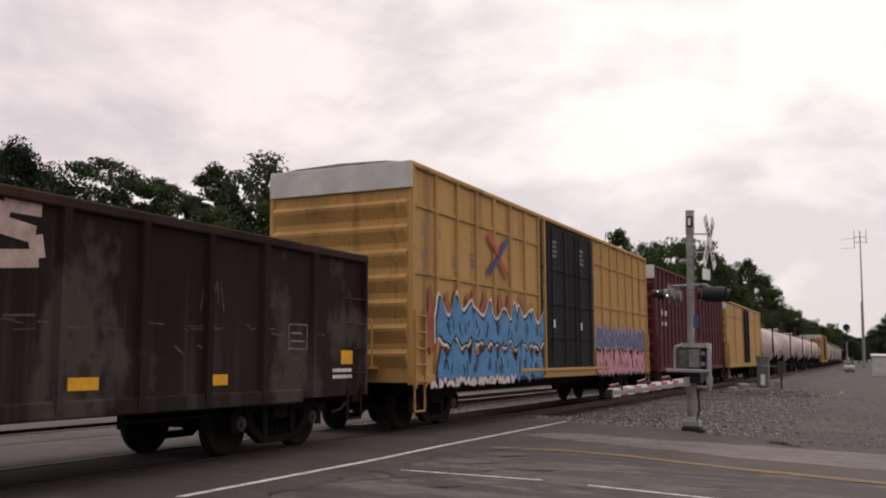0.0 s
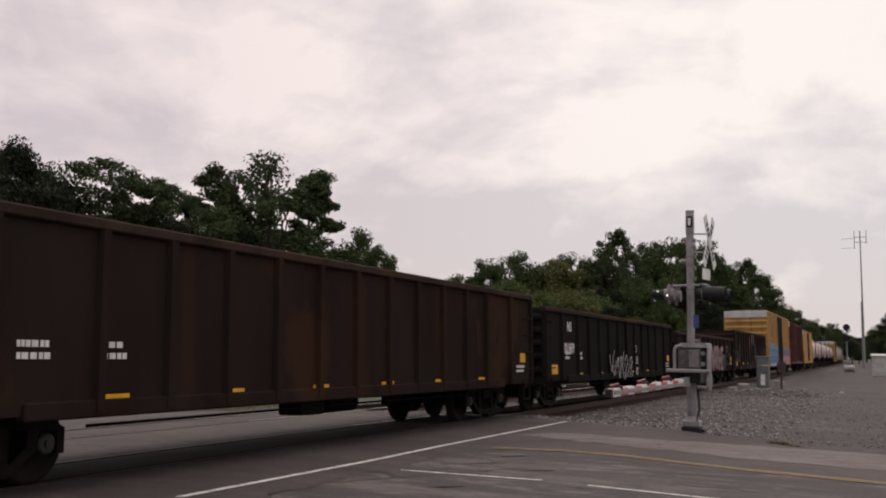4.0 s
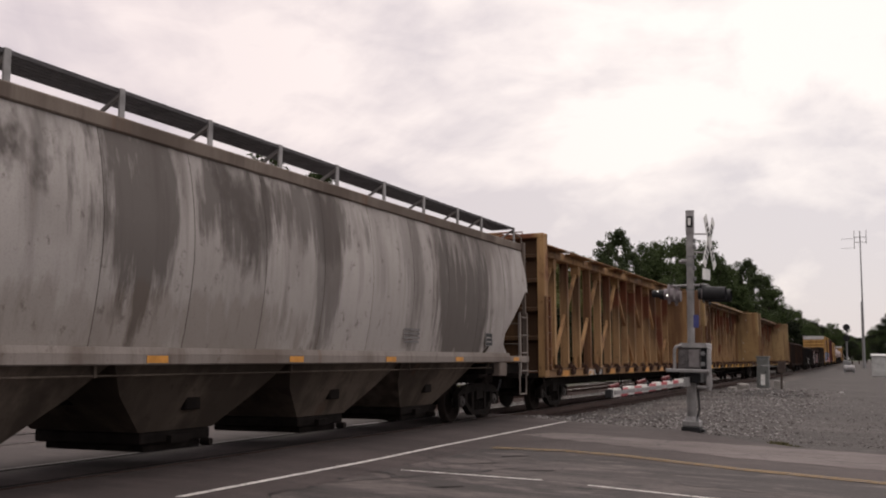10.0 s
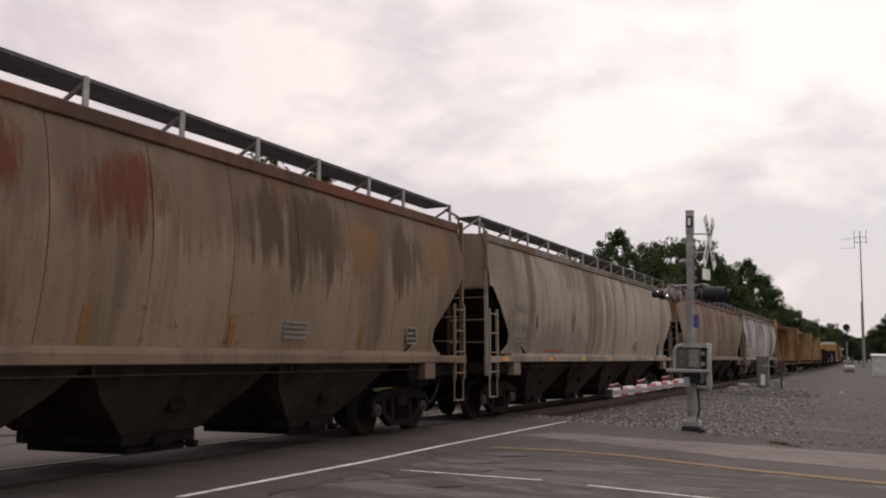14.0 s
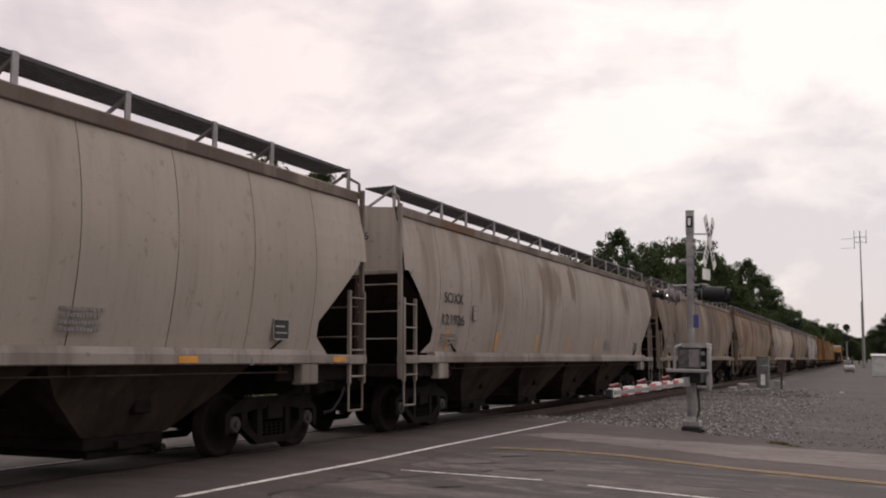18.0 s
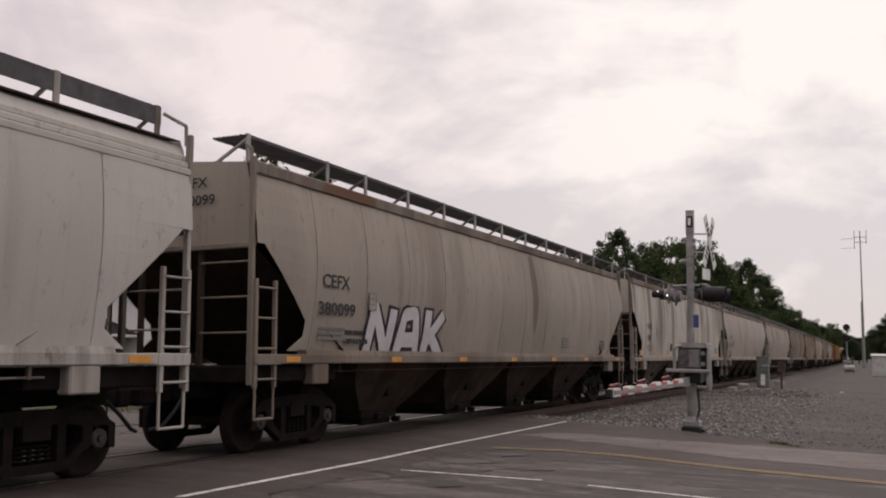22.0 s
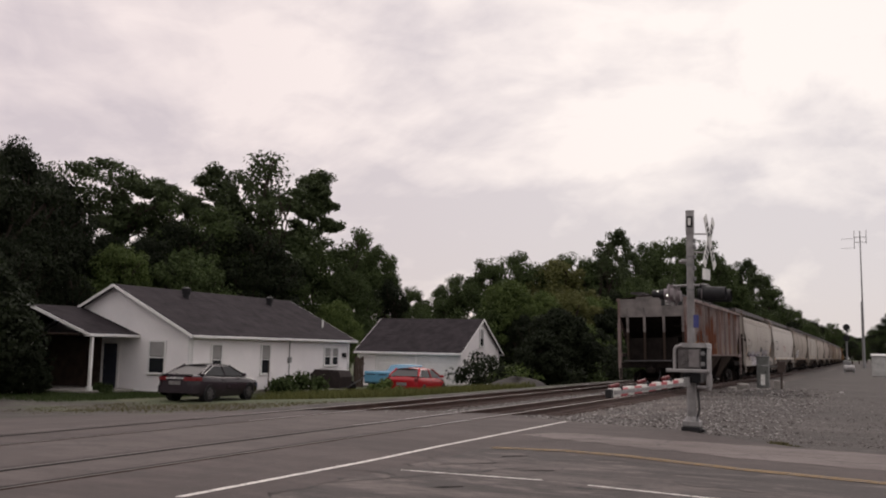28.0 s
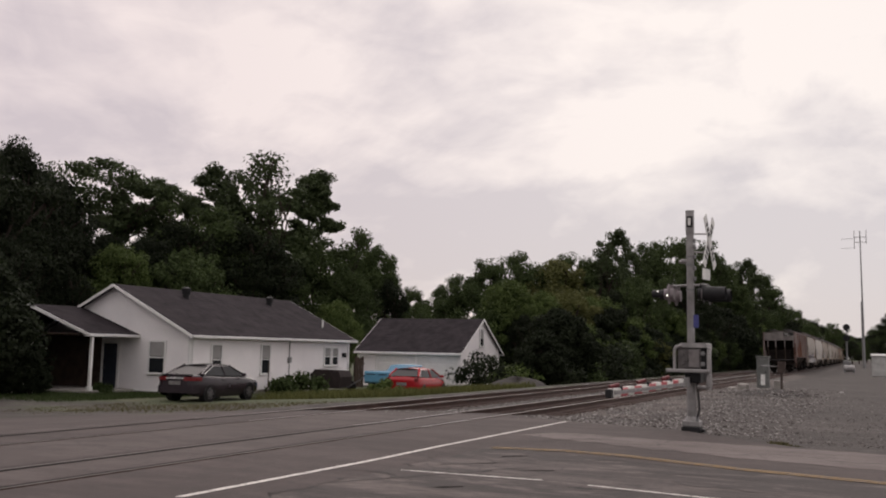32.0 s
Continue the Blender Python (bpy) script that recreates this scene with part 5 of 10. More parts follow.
            g.cyl((0.95, e * (h - 0.06), z), (1.4, e * (h - 0.06), z), 0.016, n=6)
        part("grab_irons", g, STEEL_DARK, car)
        coupler(car, e * (h - 0.1), e)
        truck(car, e * (h - 1.9))
    part("brake_reservoir", Geo().cyl((-0.9, -h + 0.7, 1.62), (0.9, -h + 0.7, 1.62), 0.17, n=14), under, car)
    part("end_platform", Geo().box(-1.3, 1.3, -h - 0.12, -h + 0.1, 1.28, 1.33, 0.01), GRATING, car)
    part("centre_sill", Geo().box(-0.32, 0.32, -h + 0.1, h - 0.1, 0.82, 1.2), STEEL_DARK, car)
    part("roof", Geo().grid([[(x, y, 4.32 - 0.12 * abs(x)) for x in (-1.5, -0.7, 0, 0.7, 1.5)] for y in (-h + 0.06, h - 0.06)], False), paint, car)
    g = Geo()
    y = -h + 0.1
    while y < h - 0.1:
        g.box(0.45, 0.95, y, y + 0.022, 4.40, 4.43).box(-0.95, -0.45, y, y + 0.022, 4.40, 4.43)
        y += 0.1
    for x in (0.45, 0.95, -0.45, -0.95):
        g.box(x - 0.014, x + 0.014, -h + 0.1, h - 0.1, 4.38, 4.44)
    part("running_board", g, GRATING, car, "open steel grating walkway", fix=False)
    for i in range(10):
        y = -h + 0.3 + (L - 0.6) * i / 9
        part("board_bracket", Geo().box(0.93, 0.97, y - 0.04, y + 0.04, 4.18, 4.40), GRATING, car)
    for k in range(3):
        yc = (k - 1) * 4.1
        rows = []
        for z, ly, lx in ((1.6, 2.02, 1.46), (1.05, 1.45, 1.16), (0.45, 0.8, 0.86)):
            rows.append([(-lx, yc - ly, z), (lx, yc - ly, z), (lx, yc + ly, z), (-lx, yc + ly, z), (-lx, yc - ly, z)])
        bay = part("outlet_bay", Geo().grid(rows, False), under, car, "sloping outlet bay, grimy")
        part("outlet_gate", Geo().box(-0.74, 0.74, yc - 0.46, yc + 0.46, 0.24, 0.42, 0.02).box(-0.82, 0.82, yc - 0.55, yc + 0.55, 0.28, 0.36), STEEL_DARK, bay)
    board = plain("black_number_board", (0.03, 0.03, 0.03), 0.6, 0, 0.3, 4)
    part("number_board", Geo().box(1.49, 1.505, -h + 2.15, -h + 4.98, 2.24, 2.60), board, car)
    for txt, y in (("AE", 2.22), ("X", 3.06), ("191", 3.78), ("33", 4.52)):
        sign(car, txt, LETTER_WHITE, (1.508, -h + y, 2.30), SIDE, 0.36, 0.006, 0.85)
    part("number_board", Geo().box(0.45, 1.4, -h + 0.035, -h + 0.045, 3.78, 4.08), board, car)
    sign(car, "AEX", LETTER_WHITE, (0.6, -h + 0.03, 3.94), REAR, 0.17)
    sign(car, "19133", LETTER_WHITE, (0.6, -h + 0.03, 3.80), REAR, 0.17)
    strips = [plain("amber_strip", (0.42, 0.24, 0.05), 0.5, 0, 0.3, 6)]
    for i in (0, 4, 7, 10, 13, 16):
        y = -h + 2.0 + (L - 4.0) * i / 16
        part("reflective_strip", Geo().box(1.601, 1.606, y - 0.034, y + 0.034, 1.66, 2.2), strips[0], car)
    for y in (h - 4.6, h - 3.9):
        placard(car, 1.492, y, 1.85, 0.42, 0.34, LETTER_GREY)
    rust = plain("rusted_post_paint", (0.20, 0.065, 0.035), 0.8, 0, 0.4, 3)
    for i in (1, 2):
        y = -h + 2.0 + (L - 4.0) * i / 16
        part("rusted_post", Geo().box(1.601, 1.604, y - 0.034, y + 0.034, 2.2, 4.0), rust, car, "post streaked with orange rust")
    return car


# ---- gondola ----
def gondola(s_rear, s_front, top, bottom, paint, label, ribs, mark=None, number=None, seed=0, strips=(2.96, 2.17, 0.05), plate=True):
    car, L = new_car("gondola_car", label, "gondola car", s_rear, s_front)
    h = L / 2
    for sgn in (1, -1):
        x = sgn * 1.50
        part("side_sheet", Geo().box(x - 0.03, x + 0.03, -h, h, bottom, top - 0.1), paint, car)
        part("top_chord", Geo().box(x - 0.08, x + 0.10, -h - 0.02, h + 0.02, top - 0.13, top, 0.02), CHORD_RUST, car, "rubbed brown top chord")
        part("side_sill", Geo().box(x - 0.06, x + 0.09, -h + 1.9, h - 1.9, bottom - 0.06, bottom + 0.14, 0.02), paint, car)
        for i, s in enumerate(ribs):
            y = -h + min(max(s * STRETCH, 0.06), L - 0.06)
            w = 0.09 if 0 < i < len(ribs) - 1 else 0.06
            part("side_post", Geo().prism([(x, y - w), (x + sgn * 0.11, y - w * 0.6), (x + sgn * 0.11, y + w * 0.6), (x, y + w)], "z", bottom, top - 0.12), paint, car)
        for e in (-1, 1):
            stirrup(car, e * (h - 0.35), sgn * 1.55, paint, 0.42, 0.42, bottom + 0.1)
            g = Geo()
            for i in range(4):
                z = bottom + 0.35 + 0.4 * i
                g.tube([(x + sgn * 0.09, e * (h - 0.12), z), (x + sgn * 0.15, e * (h - 0.14), z), (x + sgn * 0.15, e * (h - 0.55), z), (x + sgn * 0.04, e * (h - 0.57), z)], 0.014, 5)
            part("grab_irons", g, paint, car)
    for e in (-1, 1):
        y = e * (h - 0.04)
        outl, z = [(y - e * 0.05, bottom), (y, bottom)], bottom + 0.3
        while z < top - 0.25:
            outl += [(y, z - 0.10), (y + e * 0.10, z - 0.04), (y + e * 0.10, z + 0.04), (y, z + 0.10)]
            z += 0.34
        g = Geo().prism(outl + [(y, top - 0.05), (y - e * 0.05, top - 0.05)], "x", -1.46, 1.46)
        part("end_wall", g, paint, car, "corrugated steel end")
        coupler(car, e * (h - 0.05), e)
        truck(car, e * (h - 1.75))
        part("end_sill", Geo().box(-1.5, 1.5, min(e * h, e * (h - 0.3)), max(e * h, e * (h - 0.3)), bottom - 0.12, bottom + 0.1, 0.02), paint, car)
    part("floor", Geo().box(-1.47, 1.47, -h + 0.05, h - 0.05, bottom + 0.1, bottom + 0.2), STEEL_DARK, car)
    part("centre_sill", Geo().box(-0.32, 0.32, -h + 0.1, h - 0.1, 0.66, 1.0), STEEL_DARK, car)
    g = Geo().tube([(1.1, -h + 3.2, 0.62), (1.1, h - 3.2, 0.62)], 0.02).box(0.7, 1.15, -1.0, -0.3, 0.5, 0.8, 0.03).cyl((0.5, 0.6, 0.62), (0.5, 1.6, 0.62), 0.18, n=12)
    part("brake_rigging", g, STEEL_DARK, car)
    marks(car, 1.535, [-h + 0.6], bottom + 0.18, 0.5, 0.25, YELLOW_MARK)
    marks(car, 1.535, [-h + strips[0] + strips[1] * i for i in range(int((L - 4) / strips[1]))], bottom + strips[2], 0.44, 0.14, YELLOW_MARK)
    marks(car, 1.535, [h - 0.75], bottom + 0.5, 0.35, 0.22, YELLOW_MARK)
    if number:
        sign(car, mark, LETTER_WHITE, (1.535, -h + (1.85 if " " in number else 2.0), top - 0.6), SIDE, 0.37, 0.008, 0.9)
        if " " in number:
            for k, word in enumerate(number.split()):
                sign(car, word, LETTER_WHITE, (1.535, -h + ribs[1 + k] * STRETCH + 0.22, top - 1.13), SIDE, 0.34, 0.008, 0.9)
        else:
            sign(car, number, LETTER_WHITE, (1.535, -h + 1.62, top - 1.2), SIDE, 0.40, 0.008, 0.85)
    bars_of_text(car, 1.535, -h + 1.8, bottom + 0.55, 0.45, 0.25, 2, LETTER_WHITE, seed)
    bars_of_text(car, 1.535, -h + 2.95, bottom + 0.55, 0.45, 0.25, 2, LETTER_WHITE, seed + 1)
    if plate:
        placard(car, 1.535, h - 2.25, bottom + 0.72, 0.5, 0.38, LETTER_GREY, paint)
    bars_of_text(car, 1.535, h - 1.0, bottom + 0.25, 0.6, 0.2, 2, LETTER_WHITE, seed + 2)
    return car


# ---- boxcar ----
def boxcar(s_rear, s_front, paint, door_paint, label, top=5.1, post_gap=0.95, door=(0.375, 0.63), cap=True, rails=(1.77, 3.01, 4.29), seed=0):
    car, L = new_car("boxcar", label, "boxcar", s_rear, s_front)
    h = L / 2
    bot = 0.95
    d0, d1 = -h + L * door[0], -h + L * door[1]
    for sgn in (1, -1):
        x = sgn * 1.52
        for a, b in ((-h, d0), (d1, h)):
            part("side_sheet", Geo().box(x - 0.03, x + 0.03, a, b, bot, top - 0.1), paint, car)
            n = max(2, int((b - a) / post_gap))
            for i in range(n + 1):
                y = a + 0.06 + (b - a - 0.12) * i / n
                part("side_post", Geo().prism([(x, y - 0.07), (x + sgn * 0.09, y - 0.045), (x + sgn * 0.09, y + 0.045), (x, y + 0.07)], "z", bot + 0.1, top - 0.1), paint, car)
            for z in rails:
                part("side_rail", Geo().box(x - 0.02, x + sgn * 0.065 if sgn > 0 else x + 0.02, a + 0.05, b - 0.05, z - 0.035, z + 0.035) if sgn > 0 else Geo().box(x - 0.065, x + 0.02, a + 0.05, b - 0.05, z - 0.035, z + 0.035), paint, car)
        part("side_sill", Geo().box(x - 0.05, x + 0.085, -h + 0.02, h - 0.02, bot - 0.05, bot + 0.14, 0.02), paint, car)
        part("roof_rail", Geo().box(x - 0.06, x + 0.10, -h, h, top - 0.12, top, 0.03), paint, car)
        m = (d0 + d1) / 2
        for a, b in ((d0, m), (m, d1)):
            dr = part("plug_door", Geo().box(x - 0.02, x + 0.07, a + 0.02, b - 0.02, bot + 0.2, top - 0.16, 0.02), door_paint, car, "black sliding plug door")
            for y in (a + 0.45, a + 0.85, b - 0.5):
                part("lock_rod", Geo().cyl((x + sgn * 0.12, y, bot + 0.25), (x + sgn * 0.12, y, top - 0.25), 0.025, n=6), door_paint, dr)
            for z in (bot + 1.0, bot + 1.9, bot + 2.8):
                part("door_rib", Geo().box(x + 0.05, x + 0.10, a + 0.05, b - 0.05, z - 0.04, z + 0.04, 0.01), door_paint, dr)
            bars_of_text(dr, x + 0.075, a + 0.95, bot + 1.7 + 1.4, 0.5, 0.5, 4, LETTER_GREY, seed + int(a * 10))
            placard(dr, x + 0.075, a + 1.0, bot + 1.25, 0.22, 0.22, LETTER_WHITE, LETTER_WHITE)
        part("door_track", Geo().box(x + 0.02, x + 0.13, d0 - 1.6, d1 + 1.6, bot + 0.12, bot + 0.2, 0.01), paint, car)
        for e in (-1, 1):
            ladder(car, e * (h - 0.08), e * (h - 0.5), sgn * 1.62, 0.85, 2.3, 5, paint)
            stirrup(car, e * (h - 0.3), sgn * 1.6, paint, 0.42, 0.42, 0.95)
    white = plain("white_end_cap_paint", (0.55, 0.53, 0.52), 0.7, 0, 0.2, 2)
    for e in (-1, 1):
        y = e * (h - 0.02)
        outl, z = [(y - e * 0.06, bot), (y, bot)], bot + 0.45
        while z < top - 0.75:
            outl += [(y, z - 0.2), (y + e * 0.10, z + 0.02), (y + e * 0.11, z + 0.08), (y, z + 0.16)]
            z += 0.47
        g = Geo().prism(outl + [(y, top), (y - e * 0.06, top)], "x", -1.5, 1.5)
        part("end_wall", g, paint, car, "corrugated steel end")
        if cap:
            part("end_cap", Geo().box(-1.58, 1.6, min(y, y + e * 0.07), max(y, y + e * 0.07), top - 0.52, top - 0.005, 0.01), white, car, "white painted top of the end")
        coupler(car, e * (h - 0.05), e)
        truck(car, e * (h - 2.1))
        g = Geo().tube([(-1.2, y + e * 0.3, 1.25), (-1.2, y + e * 0.3, 2.1), (0.9, y + e * 0.3, 2.1), (0.9, y + e * 0.3, 1.25)], 0.02)
        g.box(-1.2, 0.9, min(y, y + e * 0.34), max(y, y + e * 0.34), 1.2, 1.25)
        part("brake_platform", g, paint, car)
    part("roof", Geo().prism([(-1.56, top - 0.02), (1.56, top - 0.02), (1.0, top + 0.05), (0, top + 0.08), (-1.0, top + 0.05)], "y", -h + 0.02, h - 0.02), GALV, car)
    part("floor", Geo().box(-1.5, 1.5, -h + 0.05, h - 0.05, bot, bot + 0.1), STEEL_DARK, car)
    part("centre_sill", Geo().box(-0.32, 0.32, -h + 0.1, h - 0.1, 0.62, 0.95), STEEL_DARK, car)
    return car


# ---- centre-beam flat car ----
def centerbeam(s_rear, s_front, paint, rusty, label, number=None, seed=0, yellow=None, set_on=0.6, end_z=2.9):
    car, L = new_car("centerbeam_flatcar", label, "flatcar", s_rear, s_front)
    h = L / 2
    rng = random.Random(seed)
    deck = 1.08
    for e in (-1, 1):
        y0, y1 = sorted((e * h, e * (h - 0.10)))
        b = part("bulkhead", Geo().box(-1.42, 1.42, min(e * (h - 0.24), e * (h - 0.30)), max(e * (h - 0.24), e * (h - 0.30)), deck, 4.55), paint, car, "stained steel end bulkhead")
        for sgn in (1, -1):
            part("bulkhead_post", Geo().box(sgn * 1.46 - 0.10, sgn * 1.46 + 0.10, min(e * (h - 0.01), e * (h - 0.33)), max(e * (h - 0.01), e * (h - 0.33)), 0.92, 4.62, 0.02), paint, b)
            ladder(car, e * (h - 0.02), e * (h - 0.34), sgn * 1.585, 1.1, 3.0, 5, rusty)
            stirrup(car, e * (h - 0.28), sgn * 1.5, STEEL_DARK, 0.5, 0.42, 0.95)
            part("stay", Geo().prism([(e * (h - 0.3), 4.5), (e * (h - 0.3), 4.0), (e * (h - 0.9), 4.5)], "x", sgn * 0.3 - 0.02, sgn * 0.3 + 0.02), paint, b)
        # outer faces get a darker paint than the inner: their shade is in the colour
        part("bulkhead_skin", Geo().box(-1.36, 1.36, min(e * (h - 0.238), e * (h - 0.23)), max(e * (h - 0.238), e * (h - 0.23)), deck, 4.52), BULK_SHADE, b, "brown outer sheet, shade painted in with the dirt")
        for z in (1.9, 2.65, 3.4, 4.05):
            part("bulkhead_rib", Geo().prism([(e * (h - 0.24), z - 0.10), (e * (h - 0.04), z - 0.02), (e * (h - 0.04), z + 0.05), (e * (h - 0.24), z + 0.10)], "x", -1.38, 1.38), BULK_SHADE, b)
        part("bulkhead_cap", Geo().box(-1.56, 1.56, min(e * h, e * (h - 0.34)), max(e * h, e * (h - 0.34)), 4.53, 4.66, 0.02), paint, b)
        part("centre_post", Geo().box(-0.16, 0.16, min(e * h, e * (h - 0.26)), max(e * h, e * (h - 0.26)), 1.0, 4.6, 0.02), BULK_SHADE, b)
        # stencils, scuffs and a hook plate on the side that holds the load
        fy = e * (h - 0.304)
        for k in range(36):
            x, z = rng.uniform(-1.25, 1.15), rng.uniform(1.3, 4.3)
            w_, h_ = (rng.uniform(0.1, 0.5), 0.014) if k % 3 else (rng.uniform(0.03, 0.12), rng.uniform(0.012, 0.03))
            part("scuff" if k % 3 == 0 else "stencil_line", Geo().box(x, x + w_, fy - 0.002, fy + 0.002, z, z + h_, 0, Matrix.Translation((x, fy, z)) @ pose(0, 0, 0, 0, rng.uniform(-60, 60) if k % 3 == 0 else rng.uniform(-4, 4), 0) @ Matrix.Translation((-x, -fy, -z))), (LETTER_WHITE if seed < 3 else rusty) if k % 3 == 0 else rusty, b)
        g = Geo().tube([(-0.9, e * (h - 0.2), 4.66), (-0.9, e * (h - 0.2), 4.74), (0.9, e * (h - 0.2), 4.74), (0.9, e * (h - 0.2), 4.66)], 0.015, 5)
        part("grab_iron", g, paint, b)
        coupler(car, e * (h - 0.05), e)
        truck(car, e * (h - 2.2))
        part("end_platform", Geo().box(-1.4, 1.4, min(e * (h - 0.1), e * (h - 1.2)), max(e * (h - 0.1), e * (h - 1.2)), 0.9, 1.02), STEEL_DARK, car)
    # posts of the centre beam, its top chord and diagonals
    n = 17
    gap = (L - 2.12) / (n - 1)
    ys = [-h + 1.05 + set_on + gap * i for i in range(n)]
    if ys[0] - gap > -h + 0.45:
        y = ys[0] - gap
        part("post", Geo().box(-0.13, 0.13, y - 0.085, y + 0.085, deck, 4.62, 0.01), POST_PAINT, car)
    for a, b in ((ys[1], ys[0] - 0.4), (ys[n - 2], h - 0.32)):
        part("diagonal_brace", Geo().bar((0.0, a, deck + 0.12), (0.0, b, end_z), 0.11, 0.11, 0.01), paint, car)
    for i, y in enumerate(ys):
        w = 0.085
        g = Geo().prism([(0.13, y - w), (0.13, y + w), (0.11, y + w), (0.11, y + 0.012), (-0.11, y + 0.012), (-0.11, y + w), (-0.13, y + w), (-0.13, y - w), (-0.11, y - w), (-0.11, y - 0.012), (0.11, y - 0.012), (0.11, y - w)], "z", deck, 4.62)
        part("post", g, POST_PAINT if (i + seed) % 9 else rusty, car)
    for i in range(1, n - 2, 2):
        a, b = (ys[i], ys[i + 2]) if i < n // 2 else (ys[i + 2], ys[i])
        for x in (0.0,):
            part("diagonal_brace", Geo().bar((x, a, deck + 0.12), (x, b, 4.35), 0.11, 0.11, 0.01), paint, car, "slanting steel brace")
            part("gusset", Geo().prism([(b - 0.16, 4.6), (b + 0.16, 4.6), (b + 0.13, 4.25), (b, 4.12), (b - 0.13, 4.25)], "x", x - 0.135, x + 0.135), paint, car)
            part("gusset", Geo().prism([(a - 0.22, deck), (a + 0.22, deck), (a + 0.12, deck + 0.4), (a - 0.12, deck + 0.4)], "x", x - 0.03, x + 0.03), paint, car)
    part("top_chord", Geo().box(-0.20, 0.20, -h + 0.3, h - 0.3, 4.52, 4.70, 0.02), paint, car)
    g = Geo()
    if seed == 3:
        # a plate with a row of openings along both overhangs
        g.box(-0.18, 0.18, -h + 0.3, h - 0.3, 4.705, 4.78)
        for sgn in (1, -1):
            g.box(min(sgn * 0.50, sgn * 0.55), max(sgn * 0.50, sgn * 0.55), -h + 0.3, h - 0.3, 4.745, 4.78)
            edge = -h + 0.3
            for i in range(0, n, 2):
                y = ys[i] - gap * 0.5
                g.box(min(sgn * 0.18, sgn * 0.50), max(sgn * 0.18, sgn * 0.50), edge, y - 0.22, 4.76, 4.78)
                edge = y + 0.22
            g.box(min(sgn * 0.18, sgn * 0.50), max(sgn * 0.18, sgn * 0.50), edge, h - 0.3, 4.76, 4.78)
    else:
        g.prism([(-0.55, 4.64), (-0.51, 4.64), (-0.51, 4.71), (0.51, 4.71), (0.51, 4.64), (0.55, 4.64), (0.55, 4.78), (-0.55, 4.78)], "y", -h + 0.3, h - 0.3)
    part("top_plate", g, paint, car, "wide top plate of the centre beam")
    # deck and sills with the winches for the load straps
    part("deck", Geo().prism([(-1.42, deck), (-0.1, deck - 0.06), (0.1, deck - 0.06), (1.42, deck), (1.42, deck - 0.12), (-1.42, deck - 0.12)], "y", -h + 0.3, h - 0.3), rusty, car)
    part("centre_sill", Geo().box(-0.35, 0.35, -h + 0.2, h - 0.2, 0.62, 0.98), STEEL_DARK, car)
    for sgn in (1, -1):
        x = sgn * 1.47
        part("side_sill", Geo().box(x - 0.06, x + 0.06, -h + 0.02, h - 0.02, 0.90, 1.10, 0.02), paint, car)
        part("deck_edge", Geo().box(x - 0.10, x + 0.10, -h + 0.3, h - 0.3, 1.10, 1.125), rusty, car)
        for i in range(n + 1):
            y = -h + 1.15 + (L - 2.3) * i / n
            g = Geo().cyl((x + sgn * 0.06, y - 0.10, 1.03), (x + sgn * 0.06, y + 0.10, 1.04), 0.09, n=10)
            g.prism([(x, 0.90), (x + sgn * 0.13, 0.98), (x + sgn * 0.15, 1.12), (x + sgn * 0.08, 1.22), (x, 1.24)], "y", y - 0.14, y - 0.105).prism([(x, 0.90), (x + sgn * 0.13, 0.98), (x + sgn * 0.15, 1.12), (x + sgn * 0.08, 1.22), (x, 1.24)], "y", y + 0.105, y + 0.14)
            part("strap_winch", g, WINCH_RUST, car)
            if sgn > 0 and i < n and i % 2 == 0:
                part("reflective_strip", Geo().box(x + 0.062, x + 0.067, y + 0.35, y + 0.95, 0.92, 1.08), yellow or YELLOW_MARK, car)
        for y in (-3.4, 3.2):
            g = Geo().tube([(x - sgn * 0.1, y - 0.18, 0.9), (x - sgn * 0.1, y - 0.18, 0.55), (x - sgn * 0.1, y + 0.18, 0.55), (x - sgn * 0.1, y + 0.18, 0.9)], 0.022)
            part("step", g, STEEL_DARK, car)
    g = Geo().tube([(1.2, -h + 4, 0.78), (1.2, -3.3, 0.58), (1.2, 3.3, 0.58), (1.2, h - 4, 0.78)], 0.018)
    part("brake_rod", g, STEEL_DARK, car)
    if number:
        part("number_board", Geo().box(1.532, 1.536, -h + 3.9, -h + 5.6, 0.91, 1.09), STEEL_DARK, car)
        for txt, y in number:
            sign(car, txt, LETTER_WHITE, (1.54, -h + y, 0.925), SIDE, 0.21, 0.004, 1.1)
    placard(car, 1.535, h - 4.2, 0.86, 0.34, 0.36, LETTER_WHITE, BLACK_PAINT)
    bars_of_text(car, 1.54, h - 3.2, 0.93, 0.4, 0.14, 2, LETTER_WHITE, seed)
    # cable loops left lying on the deck edge
    for i in range(9):
        y = -h + 3 + (L - 6) * i / 8 + rng.uniform(-0.3, 0.3)
        g = Geo().tube([(1.35, y - 0.14, 1.12), (1.33, y - 0.05, 1.24), (1.32, y + 0.06, 1.23), (1.36, y + 0.16, 1.12)], 0.014, 5)
        g.tube([(1.30, y - 0.08, 1.12), (1.34, y + 0.06, 1.27), (1.33, y + 0.2, 1.12)], 0.011, 5)
        part("strap_hook", g, WINCH_RUST, car)
    return car


